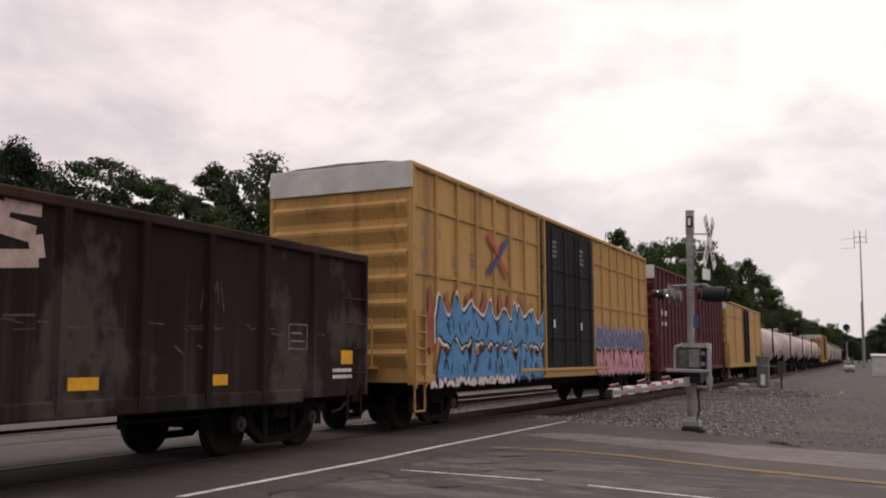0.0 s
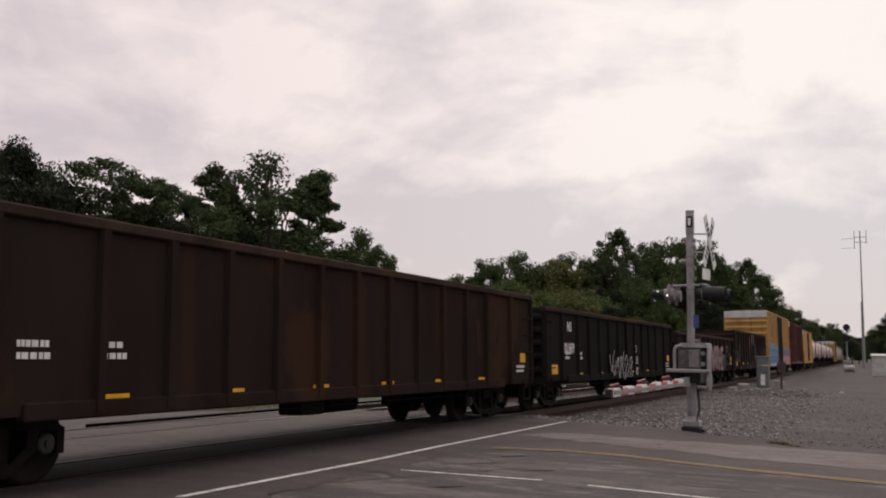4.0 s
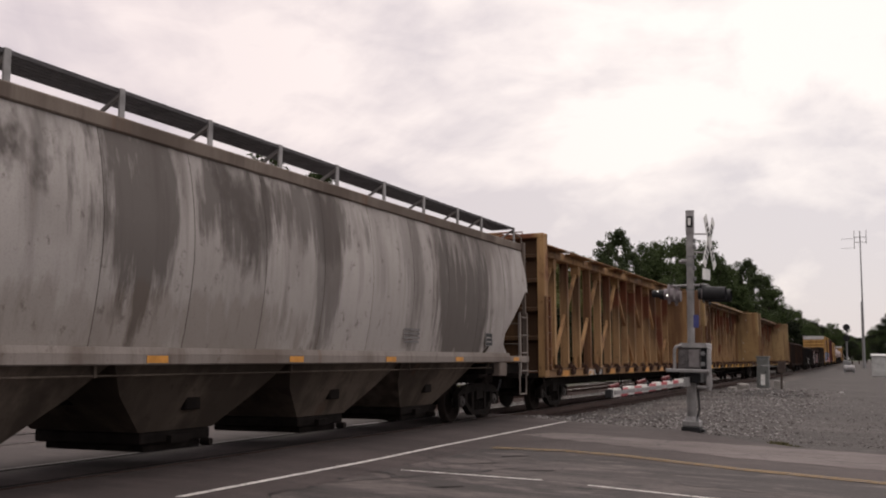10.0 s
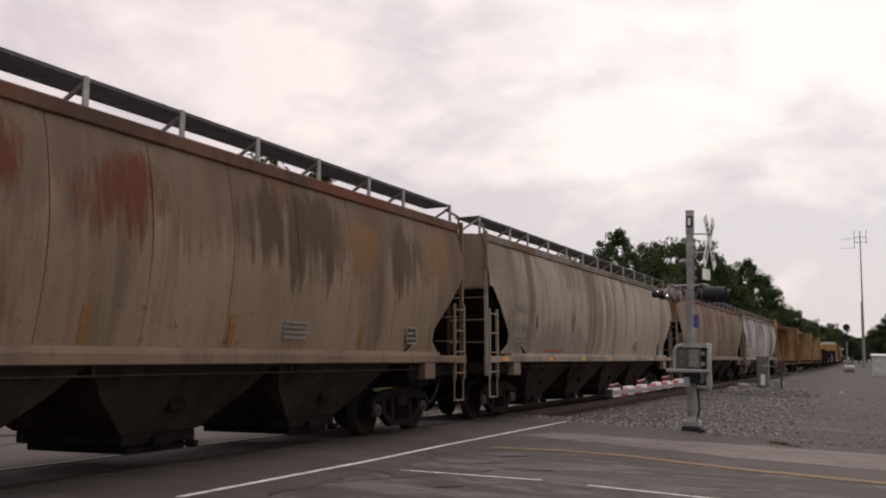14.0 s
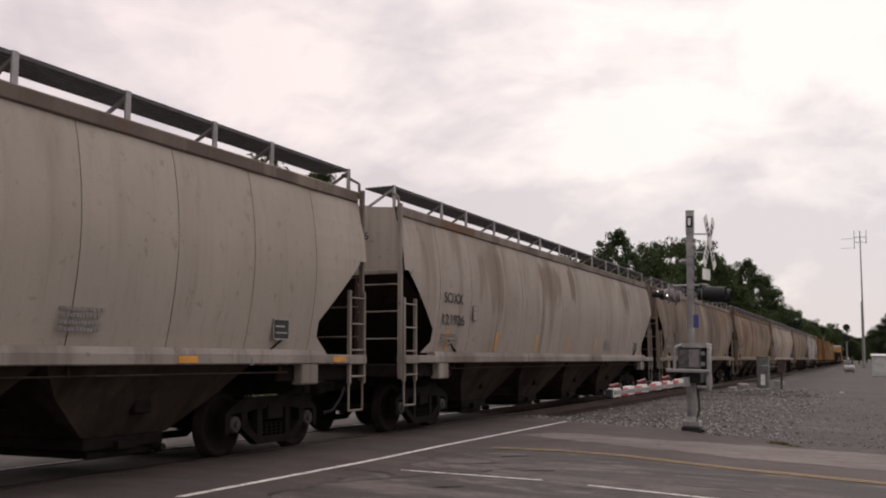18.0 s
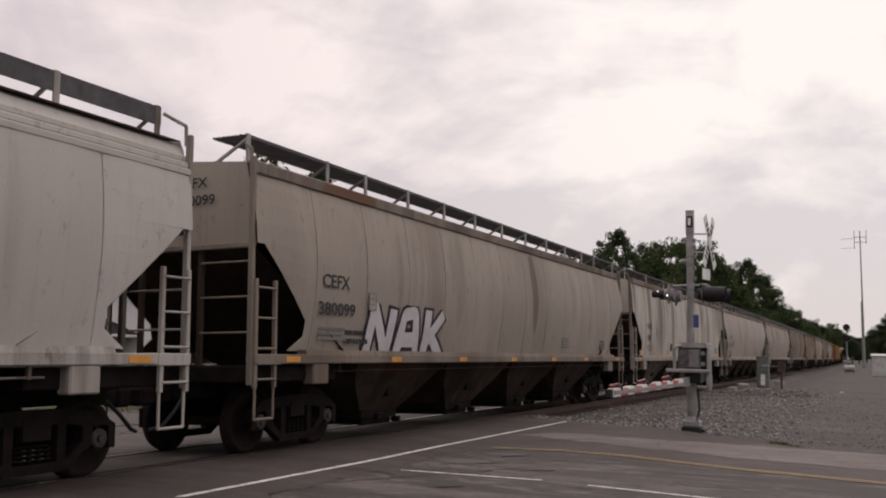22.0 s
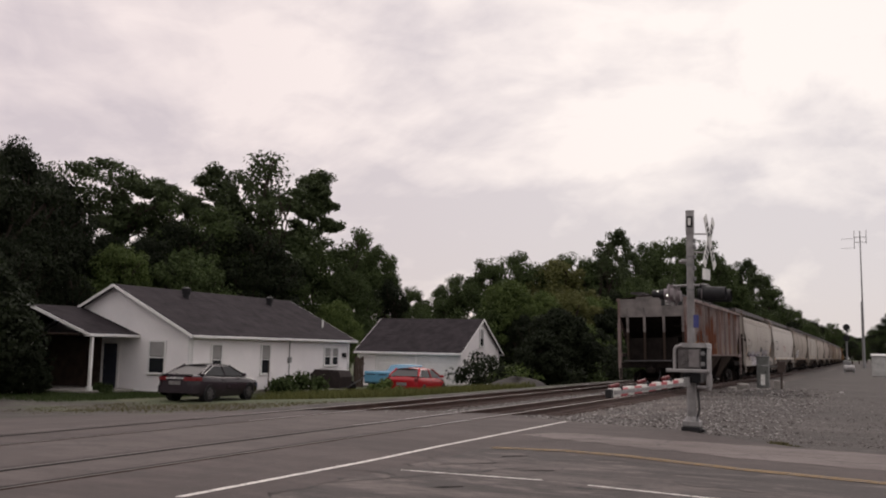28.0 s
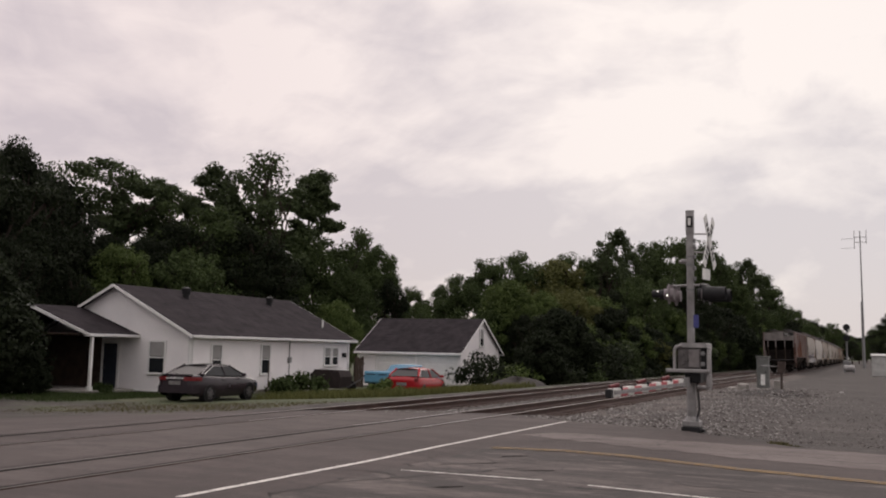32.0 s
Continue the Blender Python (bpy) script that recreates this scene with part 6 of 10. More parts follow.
# ---- tank car ----
def tank_car(s_rear, s_front, paint, band, label):
    car, L = new_car("tank_car", label, "tank car", s_rear, s_front)
    h = L / 2
    rows = []
    for y, r in ((-h + 0.5, 0.05), (-h + 0.55, 0.75), (-h + 0.75, 1.2), (-h + 1.05, 1.42), (-h + 1.4, 1.48), (0, 1.48), (h - 1.4, 1.48), (h - 1.05, 1.42), (h - 0.75, 1.2), (h - 0.55, 0.75), (h - 0.5, 0.05)):
        rows.append([(r * math.cos(a), y, 2.55 + r * math.sin(a)) for a in (2 * math.pi * k / 28 for k in range(29))])
    part("tank", Geo().grid(rows), paint, car, "stained pale tank shell")
    for y in (-h + 2.2, 0, h - 2.2):
        part("tank_band", Geo().cyl((0, y - 0.18, 2.55), (0, y + 0.18, 2.55), 1.495, n=28, caps=False), band, car, "rusty band round the tank")
    part("manway", Geo().cyl((0, 0, 4.0), (0, 0, 4.35), 0.45, n=16), paint, car)
    part("platform", Geo().box(-0.8, 0.8, -1.0, 1.0, 4.1, 4.15).tube([(0.8, -1, 4.1), (0.8, -1, 4.9), (0.8, 1, 4.9), (0.8, 1, 4.1)], 0.025), GRATING, car)
    part("side_sill", Geo().box(-0.4, 0.4, -h, h, 0.9, 1.2, 0.02), STEEL_DARK, car)
    for e in (-1, 1):
        part("saddle", Geo().box(-1.3, 1.3, e * (h - 2.2) - 0.3, e * (h - 2.2) + 0.3, 0.95, 1.8, 0.05), STEEL_DARK, car)
        g = Geo()
        for s in (-1, 1):
            g.tube([(s * 1.4, e * (h - 0.1), 1.2), (s * 1.4, e * (h - 0.1), 2.1), (0, e * (h - 0.1), 2.1)], 0.025)
            g.box(min(0, s * 1.45), max(0, s * 1.45), min(e * h, e * (h - 0.6)), max(e * h, e * (h - 0.6)), 1.1, 1.18)
        part("end_platform", g, STEEL_DARK, car)
        coupler(car, e * (h - 0.05), e)
        truck(car, e * (h - 1.9))
    ladder(car, -0.25, 0.25, 1.52, 0.9, 4.0, 9, STEEL_DARK)
    return car
# ---- the cars in their order ----
YEL = weathered("boxcar_yellow_paint", (0.43, 0.250, 0.088), (0.17, 0.10, 0.05), (0.17, 0.06, 0.025), 0.59, 0.70, 1.0, 0.6, 1.4, 0.3)
DOOR_BLACK = weathered("boxcar_door_black", (0.018, 0.018, 0.021), (0.04, 0.036, 0.036), (0.05, 0.03, 0.024), 0.60, 0.75, 2.0, 0.7, 1.0, 0.2, 0.0, 0.7, 0.06)
MAROON = weathered("boxcar_maroon_paint", (0.08, 0.017, 0.019), (0.04, 0.016, 0.016), (0.09, 0.03, 0.025), 0.6, 0.72, 3.0)
GON = [weathered("gondola_black_" + w, c, gr, ru, ga, ra, sd, 0.85, 1.0, 0.25, rn, 0.8, 0.03) for w, c, gr, ru, ga, ra, sd, rn in
       (("chalky", (0.016, 0.0115, 0.0105), (0.030, 0.022, 0.019), (0.070, 0.059, 0.053), 0.56, 0.625, 4, -0.16), ("rusty", (0.0125, 0.009, 0.0083), (0.022, 0.015, 0.013), (0.037, 0.02, 0.014), 0.54, 0.60, 5, 0.0),
        ("clean", (0.0105, 0.009, 0.009), (0.019, 0.015, 0.014), (0.03, 0.018, 0.014), 0.56, 0.68, 6, 0.0), ("brown", (0.016, 0.0105, 0.009), (0.029, 0.018, 0.014), (0.042, 0.021, 0.014), 0.56, 0.58, 7, 0.0))]
CHORD_RUST = weathered("rubbed_rusty_chord", (0.042, 0.025, 0.020), (0.022, 0.015, 0.013), (0.06, 0.03, 0.021), 0.52, 0.60, 8.4, 0.8, 1.0, 0.35, 0.0, 0.8, 0.05)
BEAM = [weathered("centerbeam_" + w, c, gr, (0.14, 0.05, 0.03), ga, ra, sd, 0.6, 1.3) for w, c, gr, ga, ra, sd in
        (("tan", (0.33, 0.228, 0.118), (0.10, 0.062, 0.040), 0.48, 0.60, 8), ("golden", (0.355, 0.236, 0.108), (0.12, 0.072, 0.042), 0.50, 0.62, 9), ("orange", (0.355, 0.212, 0.098), (0.13, 0.070, 0.040), 0.51, 0.63, 10))]
BEAM_RUST = weathered("centerbeam_rust", (0.21, 0.115, 0.055), (0.07, 0.038, 0.028), (0.13, 0.045, 0.028), 0.5, 0.55, 11)
WINCH_RUST = plain("rusty_winch_steel", (0.060, 0.034, 0.026), 0.85, 0.1, 0.5, 7)
ROOF_RUST = weathered("rust_brown_roof_rail", (0.13, 0.07, 0.045), (0.07, 0.04, 0.03), (0.15, 0.055, 0.03), 0.52, 0.58, 15.2)
UNDER_WHITE = weathered("hopper_underside_white", (0.27, 0.245, 0.225), (0.075, 0.055, 0.045), (0.08, 0.05, 0.035), 0.52, 0.64, 16.1, 0.8, 1.6, 0.3, 0.0, 0.85, 0.06)
# bulkheads' outer side: shade mixed into the brown, under streaks of dirt and rust
BULK_SHADE = weathered("bulkhead_shade_brown", (0.15, 0.088, 0.048), (0.062, 0.037, 0.025), (0.12, 0.045, 0.026), 0.50, 0.60, 17.3, 0.8, 1.0, 0.3, 0.0, 0.85, 0.05)
ROOF_DIRT = weathered("dirty_roof_rail", (0.21, 0.172, 0.145), (0.105, 0.08, 0.066), (0.14, 0.075, 0.045), 0.52, 0.64, 18.2)
POST_PAINT = weathered("centerbeam_post_paint", (0.31, 0.20, 0.105), (0.085, 0.050, 0.034), (0.13, 0.045, 0.025), 0.52, 0.60, 14.6, 0.65, 1.0, 0.3, 0.22, 0.85, 0.08)
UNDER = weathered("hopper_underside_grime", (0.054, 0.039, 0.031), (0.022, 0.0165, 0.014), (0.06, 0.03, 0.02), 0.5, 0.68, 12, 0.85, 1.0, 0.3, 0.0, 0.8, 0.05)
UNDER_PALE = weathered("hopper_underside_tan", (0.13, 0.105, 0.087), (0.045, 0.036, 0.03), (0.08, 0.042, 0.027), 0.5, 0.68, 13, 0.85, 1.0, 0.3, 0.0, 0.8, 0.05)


def hop(name, base, grime, rust, ga, ra, seed, fade=0.35, streak=1.0, run=0.05, bold=0.85, stains=()):
    warm = lambda c: (c[0], c[1] * 0.965, c[2] * 0.945)
    return weathered(name, warm(base), warm(grime), rust, ga, ra, seed, 0.6, streak, fade, run, bold, stains=stains)


SOOT, BROWN, RUST_RED, OCHRE, UMBER, ASH, OLIVE = (0.085, 0.072, 0.066), (0.12, 0.082, 0.056), (0.112, 0.033, 0.016), (0.20, 0.105, 0.045), (0.062, 0.040, 0.027), (0.18, 0.150, 0.126), (0.10, 0.083, 0.060)


RUSTY = (0.20, 0.062, 0.026)
H_PAINT = [
    hop("hopper_streaked_white", (0.385, 0.37, 0.36), (0.13, 0.112, 0.104), (0.10, 0.086, 0.08), 0.575, 0.64, 20, 0.25, 0.9, 0.16, 0.75,
        ((-3.1, 3.5, 0.62, 0.9, SOOT, 0.8), (-1.05, 3.55, 0.65, 0.45, SOOT, 0.75), (0.79, 3.65, 1.1, 0.36, SOOT, 0.7), (1.15, 3.0, 0.35, 0.95, SOOT, 0.55), (6.6, 2.8, 1.1, 1.4, SOOT, 0.85), (-2.9, 1.84, 2.8, 0.36, BROWN, 0.3), (-7.0, 3.5, 0.8, 0.7, SOOT, 0.6), (4.2, 3.2, 0.3, 1.0, SOOT, 0.4))),
    hop("hopper_rusty_tan", (0.212, 0.170, 0.118), (0.125, 0.088, 0.058), (0.13, 0.046, 0.024), 0.53, 0.66, 21.3, 0.4, 0.9, 0.14, 0.8,
        ((1.0, 3.4, 0.4, 0.5, RUST_RED, 0.9), (2.92, 3.42, 0.62, 0.45, RUST_RED, 0.9), (4.67, 3.4, 0.3, 0.25, OCHRE, 0.7), (6.4, 3.1, 0.9, 0.55, OLIVE, 0.7), (1.7, 2.0, 1.0, 0.5, BROWN, 0.7), (3.55, 2.3, 0.45, 0.7, OCHRE, 0.4), (-8.34, 2.1, 0.14, 0.45, OCHRE, 0.9), (-2.5, 3.0, 0.4, 0.9, BROWN, 0.5), (-4.6, 3.2, 0.3, 0.7, OLIVE, 0.4), (-9.9, 3.9, 0.42, 0.35, RUSTY, 0.9), (6.0, 2.9, 4.2, 1.5, BROWN, 0.5))),
    hop("hopper_cream_stained", (0.32, 0.278, 0.228), (0.125, 0.096, 0.072), (0.17, 0.11, 0.065), 0.53, 0.72, 22, 0.35, 1.15, 0.08, 0.85,
        ((-5.07, 1.9, 2.5, 0.42, ASH, 0.7), (-3.6, 3.8, 0.5, 0.3, BROWN, 0.6), (-3.47, 2.46, 0.18, 0.15, UMBER, 0.6), (-0.75, 2.7, 0.3, 0.9, BROWN, 0.5), (8.3, 2.9, 0.4, 1.2, BROWN, 0.6), (-1.6, 3.0, 0.14, 0.9, BROWN, 0.6), (-6.9, 3.1, 0.25, 0.9, BROWN, 0.55), (1.2, 3.2, 0.2, 0.8, BROWN, 0.4))),
    hop("hopper_rust_stained_cream", (0.238, 0.182, 0.124), (0.105, 0.072, 0.053), (0.16, 0.055, 0.024), 0.53, 0.67, 23.7, 0.4, 0.9, 0.10, 0.85,
        ((2.7, 3.72, 7.0, 0.5, BROWN, 0.7), (-1.36, 3.6, 0.4, 0.36, RUST_RED, 0.9), (0.66, 3.42, 0.62, 0.38, RUST_RED, 0.92), (4.26, 3.42, 1.15, 0.5, UMBER, 0.8), (7.68, 3.35, 0.45, 0.42, UMBER, 0.75), (6.1, 3.4, 0.5, 0.28, OCHRE, 0.7), (9.2, 3.6, 0.4, 0.45, OCHRE, 0.6), (-1.6, 2.1, 0.5, 0.6, RUST_RED, 0.5), (-5.5, 3.3, 1.2, 0.5, RUST_RED, 0.7))),
    hop("hopper_brown_grimed", (0.27, 0.22, 0.17), (0.085, 0.062, 0.050), (0.17, 0.085, 0.035), 0.49, 0.60, 24, 0.4, 1.1, 0.12),
    hop("hopper_dusty_grey", (0.315, 0.283, 0.257), (0.17, 0.138, 0.115), (0.20, 0.12, 0.06), 0.58, 0.74, 25, 0.3, 1.0, 0.08, 0.65,
        ((-1.46, 3.5, 0.7, 0.4, BROWN, 0.6), (0.56, 3.58, 0.2, 0.34, BROWN, 0.7), (6.83, 3.54, 0.5, 0.4, UMBER, 0.6), (-2.05, 2.4, 0.1, 0.7, UMBER, 0.35), (-5.5, 3.4, 0.6, 0.5, BROWN, 0.4))),
    hop("hopper_plain_grey", (0.33, 0.30, 0.268), (0.21, 0.18, 0.15), (0.17, 0.11, 0.07), 0.57, 0.82, 26, 0.3, 1.0, 0.05, 0.6),
    hop("hopper_white_stained", (0.45, 0.43, 0.40), (0.15, 0.122, 0.095), (0.20, 0.115, 0.045), 0.555, 0.74, 27, 0.3, 1.5, 0.04, 0.85,
        ((-5.28, 3.2, 0.3, 0.9, ASH, 0.8), (-4.56, 3.3, 0.1, 0.9, UMBER, 0.5), (-2.88, 3.0, 0.2, 1.2, ASH, 0.8), (0.19, 2.9, 0.2, 1.2, ASH, 0.7), (1.41, 2.96, 0.16, 1.1, BROWN, 0.6), (4.28, 3.8, 0.4, 0.45, OLIVE, 0.5), (5.9, 3.0, 0.25, 1.0, ASH, 0.7))),
    hop("hopper_warm_grey", (0.305, 0.278, 0.247), (0.19, 0.16, 0.138), (0.15, 0.09, 0.06), 0.58, 0.80, 28, 0.3, 1.0, 0.08, 0.55, ((1.73, 3.4, 0.18, 0.65, UMBER, 0.55), (-3.0, 3.3, 0.3, 0.6, ASH, 0.3), (5.0, 3.3, 0.25, 0.6, ASH, 0.3))),
    hop("hopper_clean_white", (0.47, 0.455, 0.435), (0.30, 0.275, 0.25), (0.17, 0.10, 0.06), 0.62, 0.85, 29, 0.2, 1.0, 0.0, 0.5),
    hop("hopper_pale_grey", (0.37, 0.35, 0.325), (0.20, 0.178, 0.155), (0.13, 0.085, 0.06), 0.60, 0.82, 30, 0.3, 1.0, 0.0, 0.6),
    weathered("hopper_rusty_brown", (0.125, 0.083, 0.076), (0.29, 0.235, 0.225), (0.09, 0.036, 0.025), 0.55, 0.61, 31, 0.7, 1.3, 0.35, 0.0, 0.7, 0.1, 0.6),
]
TRIM = [hop("trim_" + str(i), tuple(c * 0.64 for c in p), (0.11, 0.085, 0.07), (0.15, 0.07, 0.04), 0.54, 0.66, 40 + i) for i, p in enumerate(
    ((0.36, 0.33, 0.31), (0.27, 0.21, 0.155), (0.38, 0.34, 0.28), (0.27, 0.19, 0.13), (0.30, 0.25, 0.20), (0.38, 0.35, 0.32), (0.38, 0.35, 0.32), (0.44, 0.41, 0.37), (0.33, 0.29, 0.25), (0.58, 0.56, 0.53), (0.48, 0.45, 0.42)))]

# yellow boxcar with a black door and sprayed letters along its lower side
bx = boxcar(15.35, 33.95, YEL, DOOR_BLACK, "yellow boxcar with black doors and blue graffiti on its lower side", seed=1)
hb = 9.3
S_BLUE, S_PINK, S_WHITE, S_RED = [plain("spray_" + w, c, 0.55, 0, 0.25, 3) for w, c in (("blue", (0.07, 0.23, 0.44)), ("pink", (0.55, 0.23, 0.28)), ("white", (0.62, 0.60, 0.58)), ("red", (0.42, 0.07, 0.045)))]
S_NAVY, S_LILAC, S_GREEN, S_TEAL = [plain("spray_" + w, c, 0.55, 0, 0.25, 3) for w, c in (("navy", (0.03, 0.05, 0.16)), ("lilac", (0.30, 0.26, 0.36)), ("green", (0.12, 0.22, 0.05)), ("pale_blue", (0.38, 0.52, 0.60)))]
S_ROSE = plain("spray_rose", (0.34, 0.10, 0.06), 0.6, 0, 0.35, 2)
S_SLATE = plain("spray_slate_blue", (0.10, 0.11, 0.20), 0.6, 0, 0.3, 3)
S_SILVER = plain("spray_silver", (0.35, 0.335, 0.36), 0.5, 0.1, 0.25, 3)
S_CHALK = plain("spray_chalk_white", (0.56, 0.53, 0.56), 0.55, 0, 0.15, 3)
S_PLUM = plain("spray_dark_plum", (0.075, 0.055, 0.075), 0.6, 0, 0.35, 3)
S_BLACK = plain("spray_black", (0.03, 0.022, 0.035), 0.55, 0, 0.25, 3)
side = flat(1.615)
flame_piece(bx, 1.606, -hb + 0.3, -hb + 6.9, 1.5, 2.95, (S_ROSE,), 3, 9)
flame_piece(bx, 1.612, -hb + 0.75, -hb + 7.0, 1.72, 2.62, (S_WHITE, S_BLACK, S_BLUE), 5, 7)
flame_piece(bx, 1.626, -hb + 0.75, -hb + 7.0, 0.92, 1.80, (S_BLACK, S_BLUE), 6, 8)
tag_paint(bx, flat(1.632), -hb + 0.3, -hb + 5.0, 0.84, 1.0, S_WHITE, S_PINK, 7, 12, 0.05)
flame_piece(bx, 1.612, -hb + 12.0, -hb + 18.3, 1.72, 2.55, (S_LILAC, S_SLATE), 8, 7)
flame_piece(bx, 1.624, -hb + 12.0, -hb + 18.3, 0.9, 1.85, (S_BLACK, S_PINK), 9, 8)
for a, b, mt in (((3.35, 4.15), (4.55, 3.25), S_RED), ((4.55, 4.15), (3.35, 3.25), S_NAVY)):
    part("painted_cross", Geo().bar((1.63, -hb + a[0], a[1]), (1.63, -hb + b[0], b[1]), 0.006, 0.15), mt, bx, "blue and red painted cross")
sign(bx, "TB", LETTER_GREY, (1.555, -hb + 0.08, 3.72), SIDE, 0.34, 0, 0.6)
sign(bx, "OX", LETTER_GREY, (1.555, -hb + 0.72, 3.72), SIDE, 0.34, 0, 0.6)
sign(bx, "64", LETTER_GREY, (1.555, -hb + 0.08, 3.28), SIDE, 0.34, 0, 0.6)
sign(bx, "39", LETTER_GREY, (1.555, -hb + 0.72, 3.28), SIDE, 0.34, 0, 0.6)
sign(bx, "82", LETTER_GREY, (1.555, -hb + 1.5, 3.22), SIDE, 0.34, 0, 0.6)
sign(bx, "TBOX 643982", LETTER_GREY, (0.35, -hb - 0.06, 4.86), REAR, 0.17)
bars_of_text(bx, 1.56, -hb + 2.5, 3.3, 0.5, 0.35, 3, LETTER_GREY, 11)
g = Geo()
for i in range(16):
    g.box(-1.3 + i * 0.07, -1.3 + i * 0.07 + 0.05, -hb - 0.055, -hb - 0.05, 4.74, 4.84)
part("stencilled_text", g, LETTER_GREY, bx)
part("door_post", Geo().box(1.55, 1.66, -hb + 7.1, -hb + 7.2, 1.0, 5.0), YEL, bx)

# gondolas
D_GREY, D_ROSE, D_RED, D_PALE, D_GREEN, D_BLUE = [plain("dusty_spray_" + w, c, 0.75, 0, 0.4, 3) for w, c in (("grey", (0.13, 0.115, 0.12)), ("rose", (0.22, 0.09, 0.09)), ("red", (0.20, 0.035, 0.03)), ("pale", (0.30, 0.26, 0.25)), ("green", (0.07, 0.10, 0.035)), ("blue", (0.06, 0.085, 0.14)))]
S_CHALKY = plain("dusty_spray_white", (0.27, 0.225, 0.22), 0.75, 0, 0.45, 3)
g1 = gondola(-2.3, 13.75, 3.12, 0.80, GON[0], "black gondola streaked with chalky grime, open top", [0, 1.62] + [1.62 + 1.165 * i for i in range(1, 11)] + [14.5, 16.05], "NS", "200 747", 1, (3.45, 2.28, 0.24))
h1 = 8.33
tag_paint(g1, flat(1.615), -h1 + 0.5, -h1 + 1.5, 1.2, 1.9, D_PALE, S_BLACK, 21, 2, 0.022)
emblem = Geo()
for i in range(5):
    emblem.box(1.533, 1.536, -1.2, 0.6 - 0.1 * i, 2.72 - 0.15 * i, 2.80 - 0.15 * i)
part("painted_emblem", emblem, plain("faded_red_emblem", (0.20, 0.12, 0.105), 0.8, 0, 0.5, 6), g1, "faded red and white striped emblem")
FADED = plain("faded_emblem_paint", (0.46, 0.34, 0.31), 0.75, 0, 0.35, 5)
bend = [(1.52, 2.95), (1.05, 2.95), (1.0, 2.72), (1.45, 2.66), (1.5, 2.42), (0.98, 2.37)]
emblem = Geo()
for i, (a, b) in enumerate(zip(bend, bend[1:])):
    emblem.bar((1.5335 + 0.0004 * i, *a), (1.5335 + 0.0004 * i, *b), 0.004, 0.19)
part("painted_emblem", emblem, FADED, g1, "faded white bent emblem band")
part("painted_emblem", Geo().bar((1.534, 0.25, 2.37), (1.534, 0.25, 2.95), 0.004, 0.13).bar((1.5344, 0.25, 2.95), (1.5344, 0.75, 2.37), 0.004, 0.13).bar((1.534, 0.75, 2.37), (1.534, 0.75, 2.95), 0.004, 0.13), FADED, g1, "faded white angular emblem band")
# scrapes left by loading along the ribs and sheets
rs = random.Random(77)
SCRAPED = plain("scraped_bare_paint", (0.10, 0.09, 0.085), 0.8, 0, 0.5, 9)
for k in range(30):
    y = rs.uniform(0.6, 7.2) if k < 30 else rs.uniform(-7.6, 7.6)
    z = rs.gauss(1.76, 0.035) if k < 24 else rs.uniform(1.0, 2.1)
    ln, th = (rs.uniform(0.1, 0.5), rs.uniform(0.008, 0.025)) if k < 24 else (rs.uniform(0.04, 0.2), rs.uniform(0.01, 0.03))
    part("scrape", Geo().bar((1.5318 + 0.0001 * (k % 9), y, z), (1.5318 + 0.0001 * (k % 9), y + ln, z + rs.uniform(-0.03, 0.03) * (1 if k < 24 else 5)), 0.002, th), SCRAPED, g1)
for k in range(5):
    y = 4.1 + 0.12 * k
    part("chalk_mark", Geo().bar((1.533, y, 2.0 + 0.1 * (k % 2)), (1.533, y + rs.uniform(-0.1, 0.15), 2.4), 0.002, 0.018), SCRAPED, g1)
g2 = gondola(-19.3, -3.35, 2.55, 0.78, GON[1], "low black gondola covered in graffiti, open top", [0, 1.87] + [1.87 + 1.21 * i for i in range(1, 10)] + [14.1, 15.95], None, None, 2)
h2 = 7.98
for a, b in ((1.55, 2.60), (2.92, 3.79), (4.07, 5.02)):
    part("number_board", Geo().box(1.634, 1.637, -h2 + a, -h2 + b, 1.70, 2.12), GON[1], g2)
sign(g2, "NW", LETTER_WHITE, (1.642, -h2 + 1.70, 1.78), SIDE, 0.34, 0.012, 1.1)
sign(g2, "190", LETTER_WHITE, (1.642, -h2 + 2.99, 1.78), SIDE, 0.36, 0.012, 1.12)
sign(g2, "470", LETTER_WHITE, (1.642, -h2 + 4.20, 1.78), SIDE, 0.36, 0.012, 1.12)
on_g2 = flat(1.614)
# sprayed panels between the ribs, then letters over them
rg = random.Random(22)
for k in range(22):
    ya, za = rg.uniform(-6.2, -2.9), rg.uniform(0.85, 1.55)
    part("graffiti", Geo().bar((1.606 + 0.0002 * k, ya, za), (1.606 + 0.0002 * k, ya + rg.uniform(-0.1, 0.1), za + rg.uniform(0.25, 0.55)), 0.002, rg.uniform(0.10, 0.28)), (D_GREY, D_PALE, D_GREY, D_ROSE)[k % 4], g2, "faded sprayed patch")
spray_letters(g2, on_g2, "RUMHS", -6.3, -2.85, 0.85, 1.62, D_GREY, D_PALE, 0.10, 0.045, 23, 0.0, 2, 0.10)
spray_letters(g2, flat(1.618), "MZMW", -6.2, -2.9, 2.16, 2.30, D_PALE, D_ROSE, 0.03, 0.03, 24, 0.0, 3, 0.25)
spray_letters(g2, flat(1.620), "UKN", -6.1, -2.95, 0.80, 1.15, D_PALE, S_BLACK, 0.045, 0.03, 25, 0.3, 2, 0.12)
